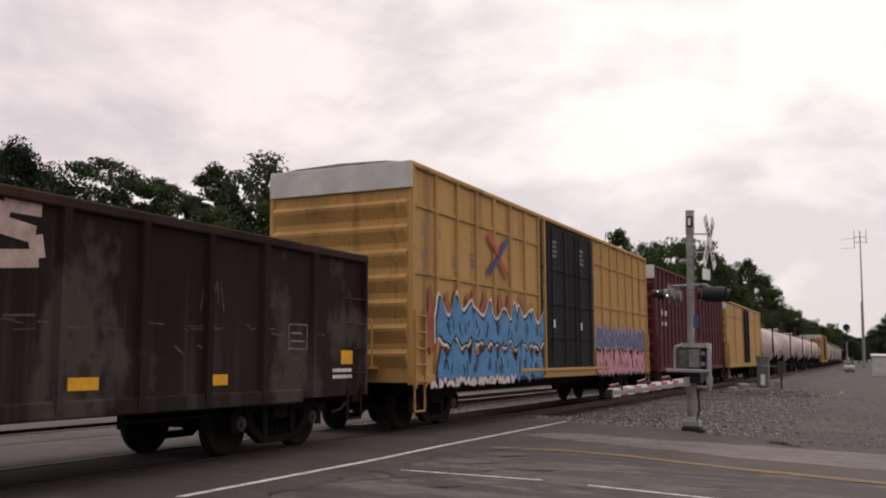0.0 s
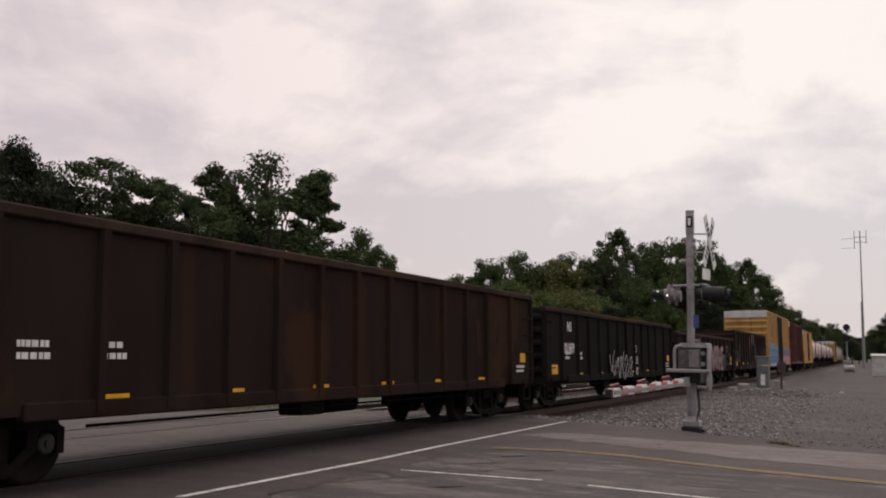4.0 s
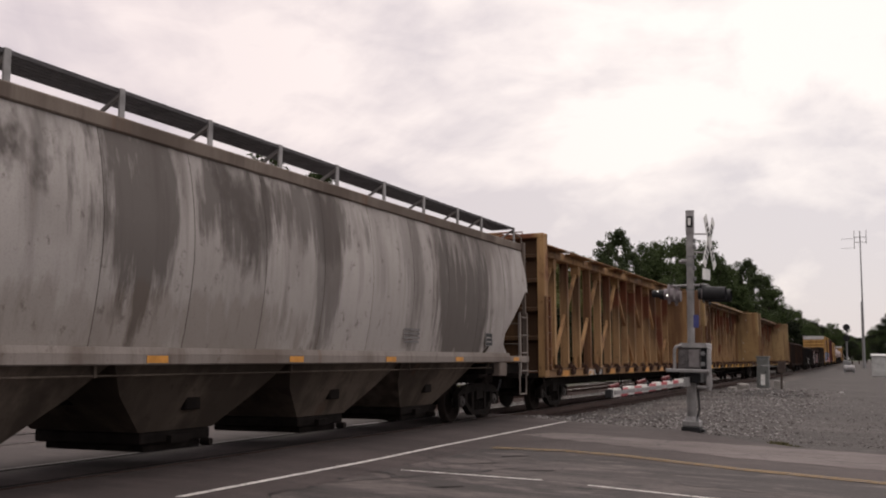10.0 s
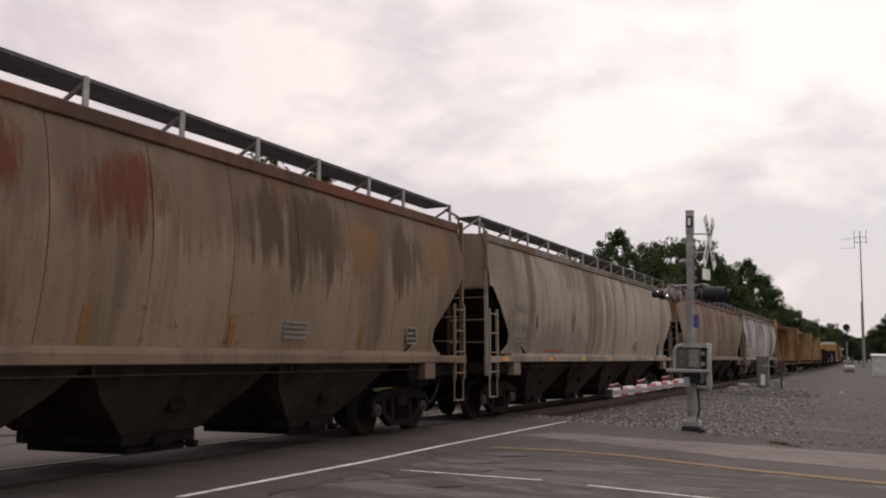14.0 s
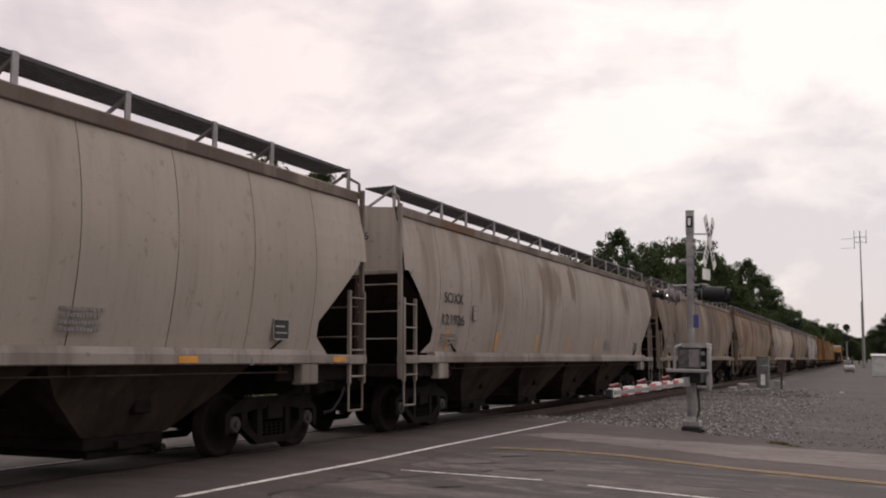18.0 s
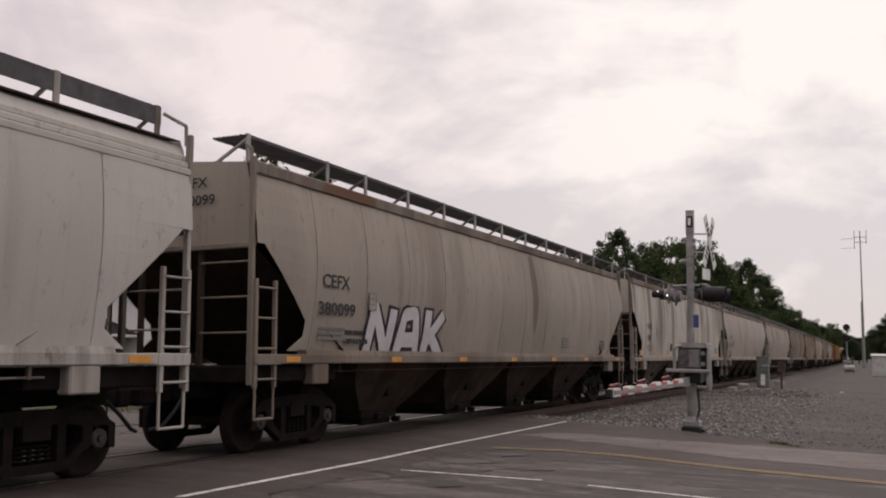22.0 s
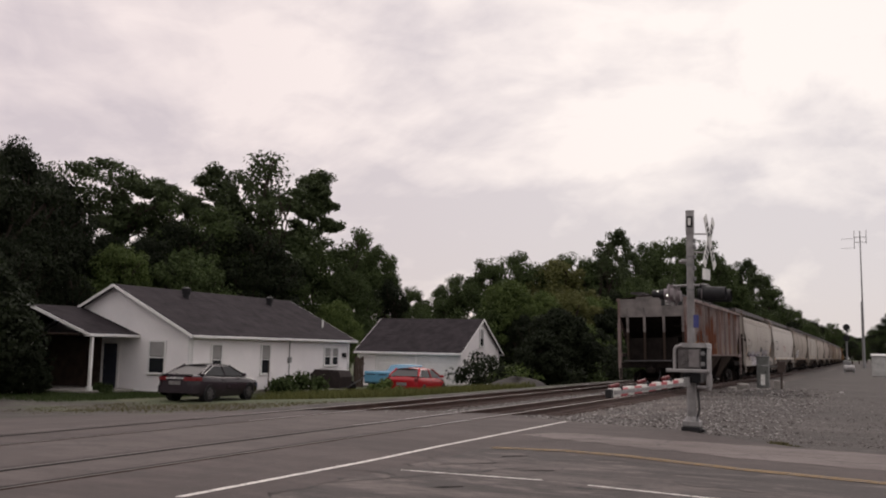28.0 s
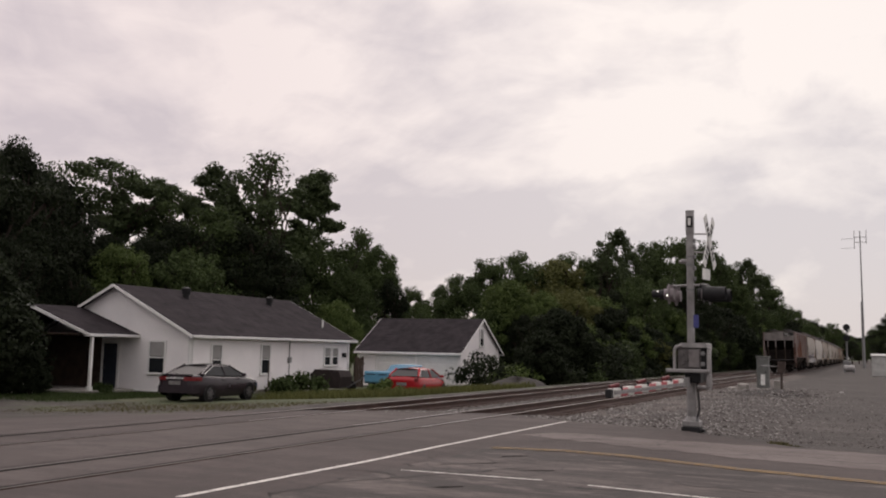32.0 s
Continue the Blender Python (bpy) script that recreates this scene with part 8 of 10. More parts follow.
def house():
    ho = thing("house", "single-storey white sided house with a grey shingle roof and porch", "house", at=pose(0, 0.2, -0.12))
    xa, xb, ya, yb, ze, zr = -28.2, -37.0, 33.5, 47.3, 2.28, 4.42
    part("foundation", Geo().box(xb + 0.05, xa - 0.05, ya + 0.05, yb - 0.05, -0.60 - 0.3, -0.60 + 0.2), CONCRETE, ho, "grey concrete foundation")
    lap_wall("wall", ho, (xa, ya), (xa, yb), -0.60 + 0.15, ze, (1, 0))
    lap_wall("wall", ho, (xb, ya), (xa, ya), -0.60 + 0.15, ze, (0, -1), zr - 0.05)
    lap_wall("wall", ho, (xb, yb), (xa, yb), -0.60 + 0.15, ze, (0, 1), zr - 0.05, False)
    lap_wall("wall", ho, (xb, ya), (xb, yb), -0.60 + 0.15, ze, (-1, 0), None, False)
    for x, y in ((xa, ya), (xa, yb)):
        part("corner_board", Geo().box(x - 0.07, x + 0.04, y - 0.04, y + 0.07, -0.60 + 0.15, ze), TRIM_WHITE, ho)
    gable_roof(ho, xb, xa, ya, yb, ze, zr, "y")
    for a, b, z0, z1 in ((1.5, 0.66, 0.36, 1.68), (5.35, 0.66, 0.36, 1.72), (11.2, 0.56, 0.74, 1.64), (12.0, 0.56, 0.74, 1.64)):
        window(ho, (xa, ya + a), (0, 1), (1, 0), b, z0, z1)
    window(ho, (xa - 2.25, ya), (1, 0), (0, -1), 0.85, 0.40, 1.78)
    # front door under the porch, up a step
    d = part("door", Geo().box(-33.25, -32.4, ya - 0.05, ya + 0.02, -0.36, 1.68, 0.01), DOOR_NAVY, ho, "dark blue front door")
    for a, b in ((-33.12, -32.88), (-32.78, -32.54)):
        for z in (-0.2, 0.5, 1.2):
            part("door_panel", Geo().box(a, b, ya - 0.065, ya - 0.05, z, z + 0.5 * 0.8, 0.01), DOOR_NAVY, d)
    part("door_knob", Geo().cyl((-33.18, ya - 0.06, 0.55), (-33.18, ya - 0.12, 0.55), 0.035, n=8), ALU, d, "dull metal knob")
    for a, b in ((-33.37, -33.25), (-32.4, -32.28)):
        part("door_frame", Geo().box(a, b, ya - 0.07, ya, -0.36, 1.78), TRIM_WHITE, ho)
    part("door_frame", Geo().box(-33.37, -32.28, ya - 0.07, ya, 1.68, 1.80), TRIM_WHITE, ho)
    # porch
    part("porch_floor", Geo().box(-38.2, -31.3, 30.5, ya - 0.03, -0.60 - 0.1, -0.38, 0.02), CONCRETE, ho, "concrete porch floor")
    # ceiling and back sheet carry the porch's shade in their dark brown
    for x in (-31.25, -34.9, -37.9):
        p = part("porch_post", Geo().box(x - 0.065, x + 0.065, 30.64, 30.77, -0.38, 2.1, 0.01), TRIM_WHITE, ho, "white porch post")
        part("post_base", Geo().box(x - 0.10, x + 0.10, 30.60, 30.80, -0.38, -0.2, 0.01), TRIM_WHITE, p)
    gable_roof(ho, -38.2, -31.4, 30.6, 33.6, 2.16, 3.35, "y", 0.3, 0.2)
    part("porch_ceiling", Geo().box(-38.0, -31.5, 30.5, ya - 0.03, 2.04, 2.10), PORCH_SHADE, ho, "porch ceiling with shade in its brown")
    # side wall added to close the porch and keep light out
    part("porch_shade_side", Geo().box(-38.1, -37.98, 30.6, ya - 0.03, -0.38, 2.05), PORCH_SHADE, ho, "dark side wall added to darken the porch")
    part("porch_shade_sheet", Geo().box(-37.9, -33.4, ya - 0.06, ya - 0.035, -0.38, 2.03), PORCH_SHADE, ho, "dark sheet on the wall for the porch's shade")
    part("porch_rail", Geo().box(-37.8, -35.0, 30.66, 30.74, 0.35, 0.42).box(-37.8, -35.0, 30.66, 30.74, -0.2, -0.14), PORCH_SHADE, ho)
    # roof vents, pipe, downpipe, meter
    for y, s in ((37.2, 1.0), (44.3, 0.9)):
        x = -31.7
        z = zr - (zr - ze) * abs(x + 32.6) / 4.4
        g = Geo().cyl((x, y, z - 0.1), (x, y, z + 0.25 * s), 0.14, n=12).cyl((x, y, z + 0.2 * s), (x, y, z + 0.5 * s), 0.2 * s, 0.24 * s, n=12).cyl((x, y, z + 0.5 * s), (x, y, z + 0.58 * s), 0.24 * s, 0.08, n=12)
        part("roof_vent", g, BLACK_PAINT, ho, "dark turbine roof vent")
    part("vent_pipe", Geo().cyl((-29.3, 46.2, 2.7), (-29.3, 46.2, 3.25), 0.05, n=8), WHITE_PAINT, ho, "white plastic vent pipe")
    part("downpipe", Geo().tube([(-28.15, ya + 0.12, 2.1), (-28.13, ya + 0.12, -0.60 + 0.1)], 0.045, 8), TRIM_WHITE, ho)
    part("downpipe", Geo().tube([(-28.15, yb - 0.1, 2.1), (-28.13, yb - 0.1, -0.60 + 0.1)], 0.045, 8), TRIM_WHITE, ho)
    part("electric_meter", Geo().tube([(-28.13, 41.25, 2.2), (-28.13, 41.25, -0.60 + 0.2)], 0.025, 6).box(-28.2, -28.06, 41.15, 41.37, 0.85, 1.15, 0.02), GALV, ho, "grey electric meter and conduit")
    part("wall_lamp", Geo().box(-28.2, -28.05, 46.6, 46.9, 1.15, 1.4, 0.02), BLACK_PAINT, ho)
    return ho


def garage():
    ga = thing("garage", "white two-door garage with a grey gable roof", "garage", at=pose(0.05, 0.1, -0.08))
    x0, x1, y0, y1, ze, zr = -30.2, -23.2, 52.1, 58.3, 1.66, 3.62
    part("foundation", Geo().box(x0 + 0.05, x1 - 0.05, y0 + 0.05, y1 - 0.05, -0.64 - 0.3, -0.64 + 0.12), CONCRETE, ga)
    lap_wall("wall", ga, (x0, y0), (x1, y0), -0.64, ze, (0, -1))
    lap_wall("wall", ga, (x1, y0), (x1, y1), -0.64, ze, (1, 0), zr - 0.05)
    lap_wall("wall", ga, (x0, y0), (x0, y1), -0.64, ze, (-1, 0), zr - 0.05, False)
    lap_wall("wall", ga, (x0, y1), (x1, y1), -0.64, ze, (0, 1), None, False)
    gable_roof(ga, x0, x1, y0, y1, ze, zr, "x", 0.35, 0.2)
    for a in (-28.9, -26.0):
        d = part("garage_door", Geo().box(a, a + 2.55, y0 - 0.05, y0 + 0.02, -0.64 + 0.02, 1.35, 0.01), TRIM_WHITE, ga, "white panelled garage door")
        for i in range(4):
            for j in range(4):
                part("door_panel", Geo().box(a + 0.08 + 0.62 * j, a + 0.6 + 0.62 * j, y0 - 0.07, y0 - 0.05, -0.64 + 0.1 + 0.47 * i, -0.64 + 0.48 + 0.47 * i, 0.01), TRIM_WHITE, d)
        for b in (a - 0.1, a + 2.55):
            part("door_frame", Geo().box(b, b + 0.1, y0 - 0.07, y0, -0.64, 1.45), TRIM_WHITE, ga)
    window(ga, (x1, 54.95), (0, 1), (1, 0), 0.5, 1.95, 2.95)
    return ga


house()
garage()

# ---- vehicles by the house ----
TYRE = plain("tyre_rubber", (0.018, 0.017, 0.018), 0.85, 0, 0.3, 10)
RIM = plain("alloy_rim", (0.20, 0.19, 0.20), 0.35, 0.8, 0.2, 8)
TAIL = plain("red_tail_lamp", (0.17, 0.010, 0.014), 0.25, 0, 0.2, 6)
CHROME = plain("chrome_trim", (0.6, 0.6, 0.6), 0.2, 1.0, 0.1, 6)


def car_paint(name, col):
    m, nt, b = tree_of(name)
    n = noise_node(nt, 3.0, 3)
    nt.links.new(mixed(nt, ranged(nt, n, 0.3, 0.7), tuple(c * 0.85 for c in col), col), b.inputs["Base Color"])
    b.inputs["Roughness"].default_value = 0.22
    b.inputs["Specular IOR Level"].default_value = 0.34
    return m


def motor_car(name, label, category, at, length, width, stations, glass_rows, paint, wheels, wheel_r=0.32):
    """A car lofted from stations (y, sill z, belt z, roof z, belt half width, roof half width); the rear is at -length/2."""
    car = thing(name, label, category, at=at)
    ring = []
    for y, zs, zb, zr, wb, wr in stations:
        half = [(wb * 0.93, zs), (wb, zs + (zb - zs) * 0.35), (wb, zs + (zb - zs) * 0.75), (wb * 0.97, zb), (wr + (wb - wr) * 0.25, zb + (zr - zb) * 0.7), (wr, zr - 0.02), (wr * 0.5, zr), (0, zr + 0.01)]
        full = half + [(-x, z) for x, z in half[-2::-1]]
        ring.append([(x, y, z) for x, z in full])
    body = Geo().grid(ring)
    for r in (ring[0], ring[-1]):
        body.add(r, [tuple(range(len(r)))])
    body.add([ring[0][0], ring[0][-1], ring[-1][-1], ring[-1][0]], [(0, 1, 2, 3)])
    part("body", body, paint, car)
    for nm, poly in glass_rows:
        part(nm, Geo().add(poly, [tuple(range(len(poly)))]), GLASS_DARK, car, "dark tinted glass")
    for x, y in wheels:
        s = 1 if x > 0 else -1
        w = part("wheel", Geo().cyl((x - 0.1, y, wheel_r), (x + 0.1, y, wheel_r), wheel_r, n=24), TYRE, car)
        part("arch_lining", Geo().cyl((x - 0.16, y, wheel_r + 0.02), (x + s * 0.035, y, wheel_r + 0.02), wheel_r + 0.06, n=24), BLACK_PAINT, car)
        g = Geo().cyl((x + s * 0.09, y, wheel_r), (x + s * 0.108, y, wheel_r), wheel_r * 0.32, n=10)
        for k in range(5):
            a = 2 * math.pi * k / 5
            g.bar((x + s * 0.1, y, wheel_r), (x + s * 0.1, y + wheel_r * 0.62 * math.cos(a), wheel_r + wheel_r * 0.62 * math.sin(a)), 0.03, 0.09)
        g.cyl((x + s * 0.085, y, wheel_r), (x + s * 0.1, y, wheel_r), wheel_r * 0.68, n=20)
        part("rim", g, RIM, w, "silver alloy rim")
    return car


GLASS_CAR = plain("dusty_tinted_glass", (0.016, 0.014, 0.017), 0.32, 0, 0.2, 3, 0)
GLASS_CAR.node_tree.nodes["Principled BSDF"].inputs["Specular IOR Level"].default_value = 0.10


def saloon(name, label, category, at, stations, green, paint, wheels, wheel_r=0.32):
    """A passenger car: rounded lower body lofted from stations (y, sill, shoulder, half width), a glasshouse with painted pillars, a domed roof."""
    car = thing(name, label, category, at=at)
    ring = []
    for y, zl, zs, w in stations:
        hgt = zs - zl
        half = [(w * 0.86, zl), (w * 0.965, zl + 0.10), (w, zl + hgt * 0.42), (w * 0.99, zl + hgt * 0.66), (w * 0.965, zl + hgt * 0.82), (w * 0.90, zs - 0.03), (w * 0.78, zs + 0.004), (w * 0.4, zs + 0.026), (0, zs + 0.032)]
        ring.append([(x, y, z) for x, z in half + [(-x, z) for x, z in half[-2::-1]]])
    body = Geo().grid(ring)
    for r in (ring[0], ring[-1]):
        body.add(r, [tuple(range(len(r)))], True)
    body.add([ring[0][0], ring[0][-1], ring[-1][-1], ring[-1][0]], [(0, 1, 2, 3)])
    part("body", body, paint, car)
    yb0, yr0, yr1, yb1, zb0, zb1, zr, wb, wr, ym = green
    for s in (1, -1):
        zm = (zb0 + zb1) / 2
        part("side_window", Geo().add([(s * wb, yb0 + 0.30, zb0), (s * wb, ym - 0.04, zm), (s * (wr + 0.02), ym - 0.04, zr - 0.03), (s * (wr + 0.02), yr0 + 0.06, zr - 0.03)], [(0, 1, 2, 3)]), GLASS_DARK, car, "dark tinted glass")
        part("side_window", Geo().add([(s * wb, ym + 0.04, zm), (s * wb, yb1 - 0.06, zb1), (s * (wr + 0.02), yr1 - 0.02, zr - 0.03), (s * (wr + 0.02), ym + 0.04, zr - 0.03)], [(0, 1, 2, 3)]), GLASS_DARK, car, "dark tinted glass")
        g = Geo()
        for a, b, w, d in (((s * wb, yb1, zb1), (s * wr, yr1, zr), 0.07, 0.07), ((s * wb, ym, zm - 0.02), (s * wr, ym, zr), 0.05, 0.09), ((s * (wb - 0.02), yb0 + 0.12, zb0 - 0.02), (s * wr, yr0, zr - 0.01), 0.10, 0.16)):
            g.bar(a, b, w, d, 0.02)
        part("pillars", g, paint, car)
        part("window_trim", Geo().tube([(s * (wb + 0.005), yb0 + 0.26, zb0 + 0.02), (s * (wr + 0.055), yr0 + 0.06, zr - 0.05)], 0.016, 6), CHROME, car, "bright window trim")
        part("door_mirror", Geo().box(s * (wb + 0.14) - 0.1, s * (wb + 0.14) + 0.1, yb1 - 0.42, yb1 - 0.28, zb1 + 0.0, zb1 + 0.13, 0.04), paint, car)
        part("door_handle", Geo().box(s * 0.9 - 0.025, s * 0.9 + 0.025, ym - 0.26, ym - 0.08, zm - 0.17, zm - 0.13, 0.01), paint, car)
    part("rear_window", Geo().add([(-wb * 0.9, yb0, zb0 + 0.035), (wb * 0.9, yb0, zb0 + 0.035), (wr * 0.92, yr0 - 0.04, zr - 0.01), (-wr * 0.92, yr0 - 0.04, zr - 0.01)], [(0, 1, 2, 3)]), GLASS_CAR, car, "dark tinted glass")
    part("windscreen", Geo().add([(-wb * 0.92, yb1 + 0.1, zb1 + 0.02), (wb * 0.92, yb1 + 0.1, zb1 + 0.02), (wr * 0.95, yr1 + 0.02, zr - 0.01), (-wr * 0.95, yr1 + 0.02, zr - 0.01)], [(0, 1, 2, 3)]), GLASS_DARK, car, "dark tinted glass")
    rows = []
    for k in range(9):
        y = yr0 - 0.06 + (yr1 - yr0 + 0.12) * k / 8
        rows.append([((wr + 0.03) * q, y, zr - 0.03 + (0.075 + 0.03 * math.sin(math.pi * k / 8)) * (1 - abs(q) ** 2.6)) for q in (-1, -0.85, -0.6, -0.3, 0, 0.3, 0.6, 0.85, 1)])
    part("roof", Geo().grid(rows), paint, car)
    for x, y in wheels:
        s = 1 if x > 0 else -1
        part("arch_lining", Geo().cyl((x - s * 0.2, y, wheel_r + 0.02), (x + s * 0.085, y, wheel_r + 0.02), wheel_r + 0.055, n=26), BLACK_PAINT, car)
        w = part("wheel", Geo().cyl((x - 0.1, y, wheel_r), (x + 0.1, y, wheel_r), wheel_r, n=26), TYRE, car)
        g = Geo().cyl((x + s * 0.09, y, wheel_r), (x + s * 0.115, y, wheel_r), wheel_r * 0.22, n=10)
        for k in range(7):
            a = 2 * math.pi * k / 7
            g.bar((x + s * 0.105, y, wheel_r), (x + s * 0.105, y + wheel_r * 0.66 * math.cos(a), wheel_r + wheel_r * 0.66 * math.sin(a)), 0.02, 0.055)
        g.cyl((x + s * 0.095, y, wheel_r), (x + s * 0.105, y, wheel_r), wheel_r * 0.72, wheel_r * 0.68, n=24, caps=False)
        part("rim", g, RIM, w, "silver alloy rim")
    return car


def sedan():
    st = [(-2.45, 0.40, 0.84, 0.58), (-2.42, 0.32, 0.95, 0.72), (-2.32, 0.27, 1.03, 0.82), (-2.05, 0.23, 1.07, 0.895), (-1.5, 0.19, 1.05, 0.92), (-0.5, 0.17, 1.00, 0.925), (0.5, 0.17, 0.97, 0.925), (1.15, 0.18, 0.95, 0.92), (1.7, 0.24, 0.89, 0.90), (2.15, 0.28, 0.79, 0.84), (2.38, 0.36, 0.66, 0.70)]
    paint = car_paint("dark_plum_grey_car_paint", (0.026, 0.018, 0.024))
    car = saloon("sedan_car", "dark plum-grey sedan parked on the gravel before the house", "car", pose(-25.15, 31.5, -0.655, 0, 0, 4), st, (-1.98, -1.0, 0.28, 1.22, 1.05, 0.965, 1.41, 0.83, 0.60, -0.28), paint,
                 ((0.83, -1.40), (0.83, 1.40), (-0.83, -1.40), (-0.83, 1.40)))
    for s in (-1, 1):
        part("tail_lamp", Geo().prism([(s * 0.42, -2.47), (s * 0.72, -2.44), (s * 0.86, -2.30), (s * 0.93, -1.98), (s * 0.84, -2.0), (s * 0.6, -2.30), (s * 0.42, -2.38)], "z", 0.84, 0.98), TAIL, car, "red wrap-round tail lamp")
        part("bumper_reflector", Geo().box(s * 0.66 - 0.09, s * 0.66 + 0.09, -2.45, -2.36, 0.46, 0.50), TAIL, car)
    part("boot_trim", Geo().box(-0.42, 0.42, -2.475, -2.43, 0.90, 0.94, 0.01), CHROME, car, "chrome strip")
    part("plate_recess", Geo().box(-0.27, 0.27, -2.47, -2.43, 0.68, 0.82), LETTER_GREY, car)
    part("bumper", Geo().prism([(-0.82, -2.40), (-0.70, -2.50), (0.70, -2.50), (0.82, -2.40), (0.90, -2.1), (0.82, -2.1), (-0.82, -2.1), (-0.90, -2.1)], "z", 0.36, 0.62), paint, car)
    part("boot_edge", Geo().box(-0.72, 0.72, -2.42, -2.25, 1.045, 1.085, 0.015), paint, car)
    return car


def hatchback():
    st = [(-2.0, 0.45, 0.84, 0.64), (-1.95, 0.32, 0.98, 0.76), (-1.7, 0.25, 1.02, 0.83), (-1.0, 0.22, 1.00, 0.85), (0.0, 0.21, 0.97, 0.855), (0.8, 0.22, 0.95, 0.85), (1.4, 0.24, 0.88, 0.83), (1.8, 0.28, 0.76, 0.74), (1.98, 0.36, 0.62, 0.58)]
    paint = car_paint("red_car_paint", (0.34, 0.010, 0.016))
    car = saloon("hatchback_car", "red hatchback half hidden by tall weeds", "car", pose(-20.55, 41.3, -0.73, 0, 0, 4), st, (-1.86, -1.25, 0.30, 1.22, 1.02, 0.95, 1.37, 0.76, 0.57, -0.25), paint,
                 ((0.76, -1.22), (0.76, 1.28), (-0.76, -1.22), (-0.76, 1.28)), 0.3)
    for s in (-1, 1):
        part("tail_lamp", Geo().box(s * 0.70 - 0.09, s * 0.70 + 0.09, -2.0, -1.84, 0.82, 1.0, 0.03), TAIL, car, "red tail lamp")
    part("plate_recess", Geo().box(-0.25, 0.25, -2.03, -1.98, 0.62, 0.76), LETTER_GREY, car)
    return car


def pickup():
    st = [(-2.6, 0.5, 1.0, 1.02, 0.90, 0.88), (-2.55, 0.45, 1.12, 1.14, 0.94, 0.92), (-0.4, 0.42, 1.12, 1.14, 0.95, 0.92), (-0.35, 0.42, 1.12, 1.46, 0.95, 0.68), (0.3, 0.42, 1.10, 1.52, 0.95, 0.68),
          (0.8, 0.42, 1.08, 1.48, 0.95, 0.68), (1.3, 0.42, 1.06, 1.16, 0.94, 0.78), (2.3, 0.45, 1.0, 1.06, 0.92, 0.76), (2.55, 0.5, 0.85, 0.9, 0.86, 0.7)]
    gl = [("side_window", [(0.945, -0.2, 1.14), (0.945, 1.0, 1.1), (0.80, 0.75, 1.38), (0.78, -0.2, 1.40)])]
    car = motor_car("pickup_truck", "light blue pickup parked behind the red car", "pickup truck", pose(-24.9, 48.2, -0.80, 0, 0, -6), 5.2, 1.9, st, gl, car_paint("light_blue_paint", (0.11, 0.27, 0.40)),
                    ((0.85, -1.6), (0.85, 1.7), (-0.85, -1.6), (-0.85, 1.7)), 0.36)
    part("tailgate", Geo().box(-0.84, 0.84, -2.68, -2.60, 0.55, 1.10, 0.02), car_paint("tailgate_paint", (0.12, 0.32, 0.48)), car)
    for s in (-0.4, 0.4):
        part("tailgate_slot", Geo().box(s - 0.28, s + 0.28, -2.69, -2.68, 0.94, 0.99), BLACK_PAINT, car)
    return car


sedan()
hatchback()
pickup()

# clutter along the house wall
gr = thing("covered_cart", "dark tarpaulin-covered garden cart with a white wheel", "cart", at=pose(-26.6, 43.2, GZ))
part("cover", Geo().prism([(-0.9, 0.2), (0.85, 0.2), (0.9, 0.8), (0.75, 1.12), (-0.7, 1.15), (-0.95, 0.9)], "y", -0.6, 0.6), plain("dark_tarpaulin", (0.03, 0.022, 0.022), 0.7, 0, 0.4, 3), gr, "sagging dark cover")
part("wheel", Geo().cyl((0.75, 0.72, 0.28), (0.75, 0.84, 0.28), 0.28, n=18), TYRE, gr)
part("rim", Geo().cyl((0.75, 0.84, 0.28), (0.75, 0.86, 0.28), 0.2, n=14), WHITE_PAINT, gr, "white wheel disc")
part("frame", Geo().tube([(-0.8, -0.5, 0.25), (1.2, -0.5, 0.25), (1.2, 0.9, 0.6), (1.25, 1.3, 0.9)], 0.03), BLACK_PAINT, gr)
bn = thing("garden_bench", "small white bench on the grass by the porch", "bench", at=pose(-33.0, 28.8, GZ, 0, 0, 20))
part("seat", Geo().box(-0.5, 0.5, -0.2, 0.2, 0.38, 0.43, 0.01), WHITE_PAINT, bn)
for x in (-0.45, 0.45):
    for y in (-0.16, 0.16):
        part("leg", Geo().box(x - 0.03, x + 0.03, y - 0.03, y + 0.03, 0, 0.38), WHITE_PAINT, bn)
part("backrest", Geo().box(-0.5, 0.5, 0.17, 0.21, 0.5, 0.75, 0.01), WHITE_PAINT, bn)
fe = thing("fence", "short run of weathered board fence beside the house", "fence")
WOODGREY = plain("weathered_fence_wood", (0.09, 0.07, 0.06), 0.9, 0, 0.4, 3)
for i in range(4):
    part("board", Geo().box(-29.2 + 0.16 * i, -29.06 + 0.16 * i, 50.0, 50.03, GZ - 0.02, 1.05 - 0.03 * (i % 3)), WOODGREY, fe)
part("rail", Geo().box(-29.2, -28.55, 50.03, 50.08, 0.6, 0.7), WOODGREY, fe)
pw = thing("wooden_stake", "thin wooden stake standing in the weeds", "stake", at=pose(-26.9, 37.9, GZ))
part("shaft", Geo().cyl((0, 0, -0.1), (0.02, 0, 1.5), 0.03, n=6), WOODGREY, pw)

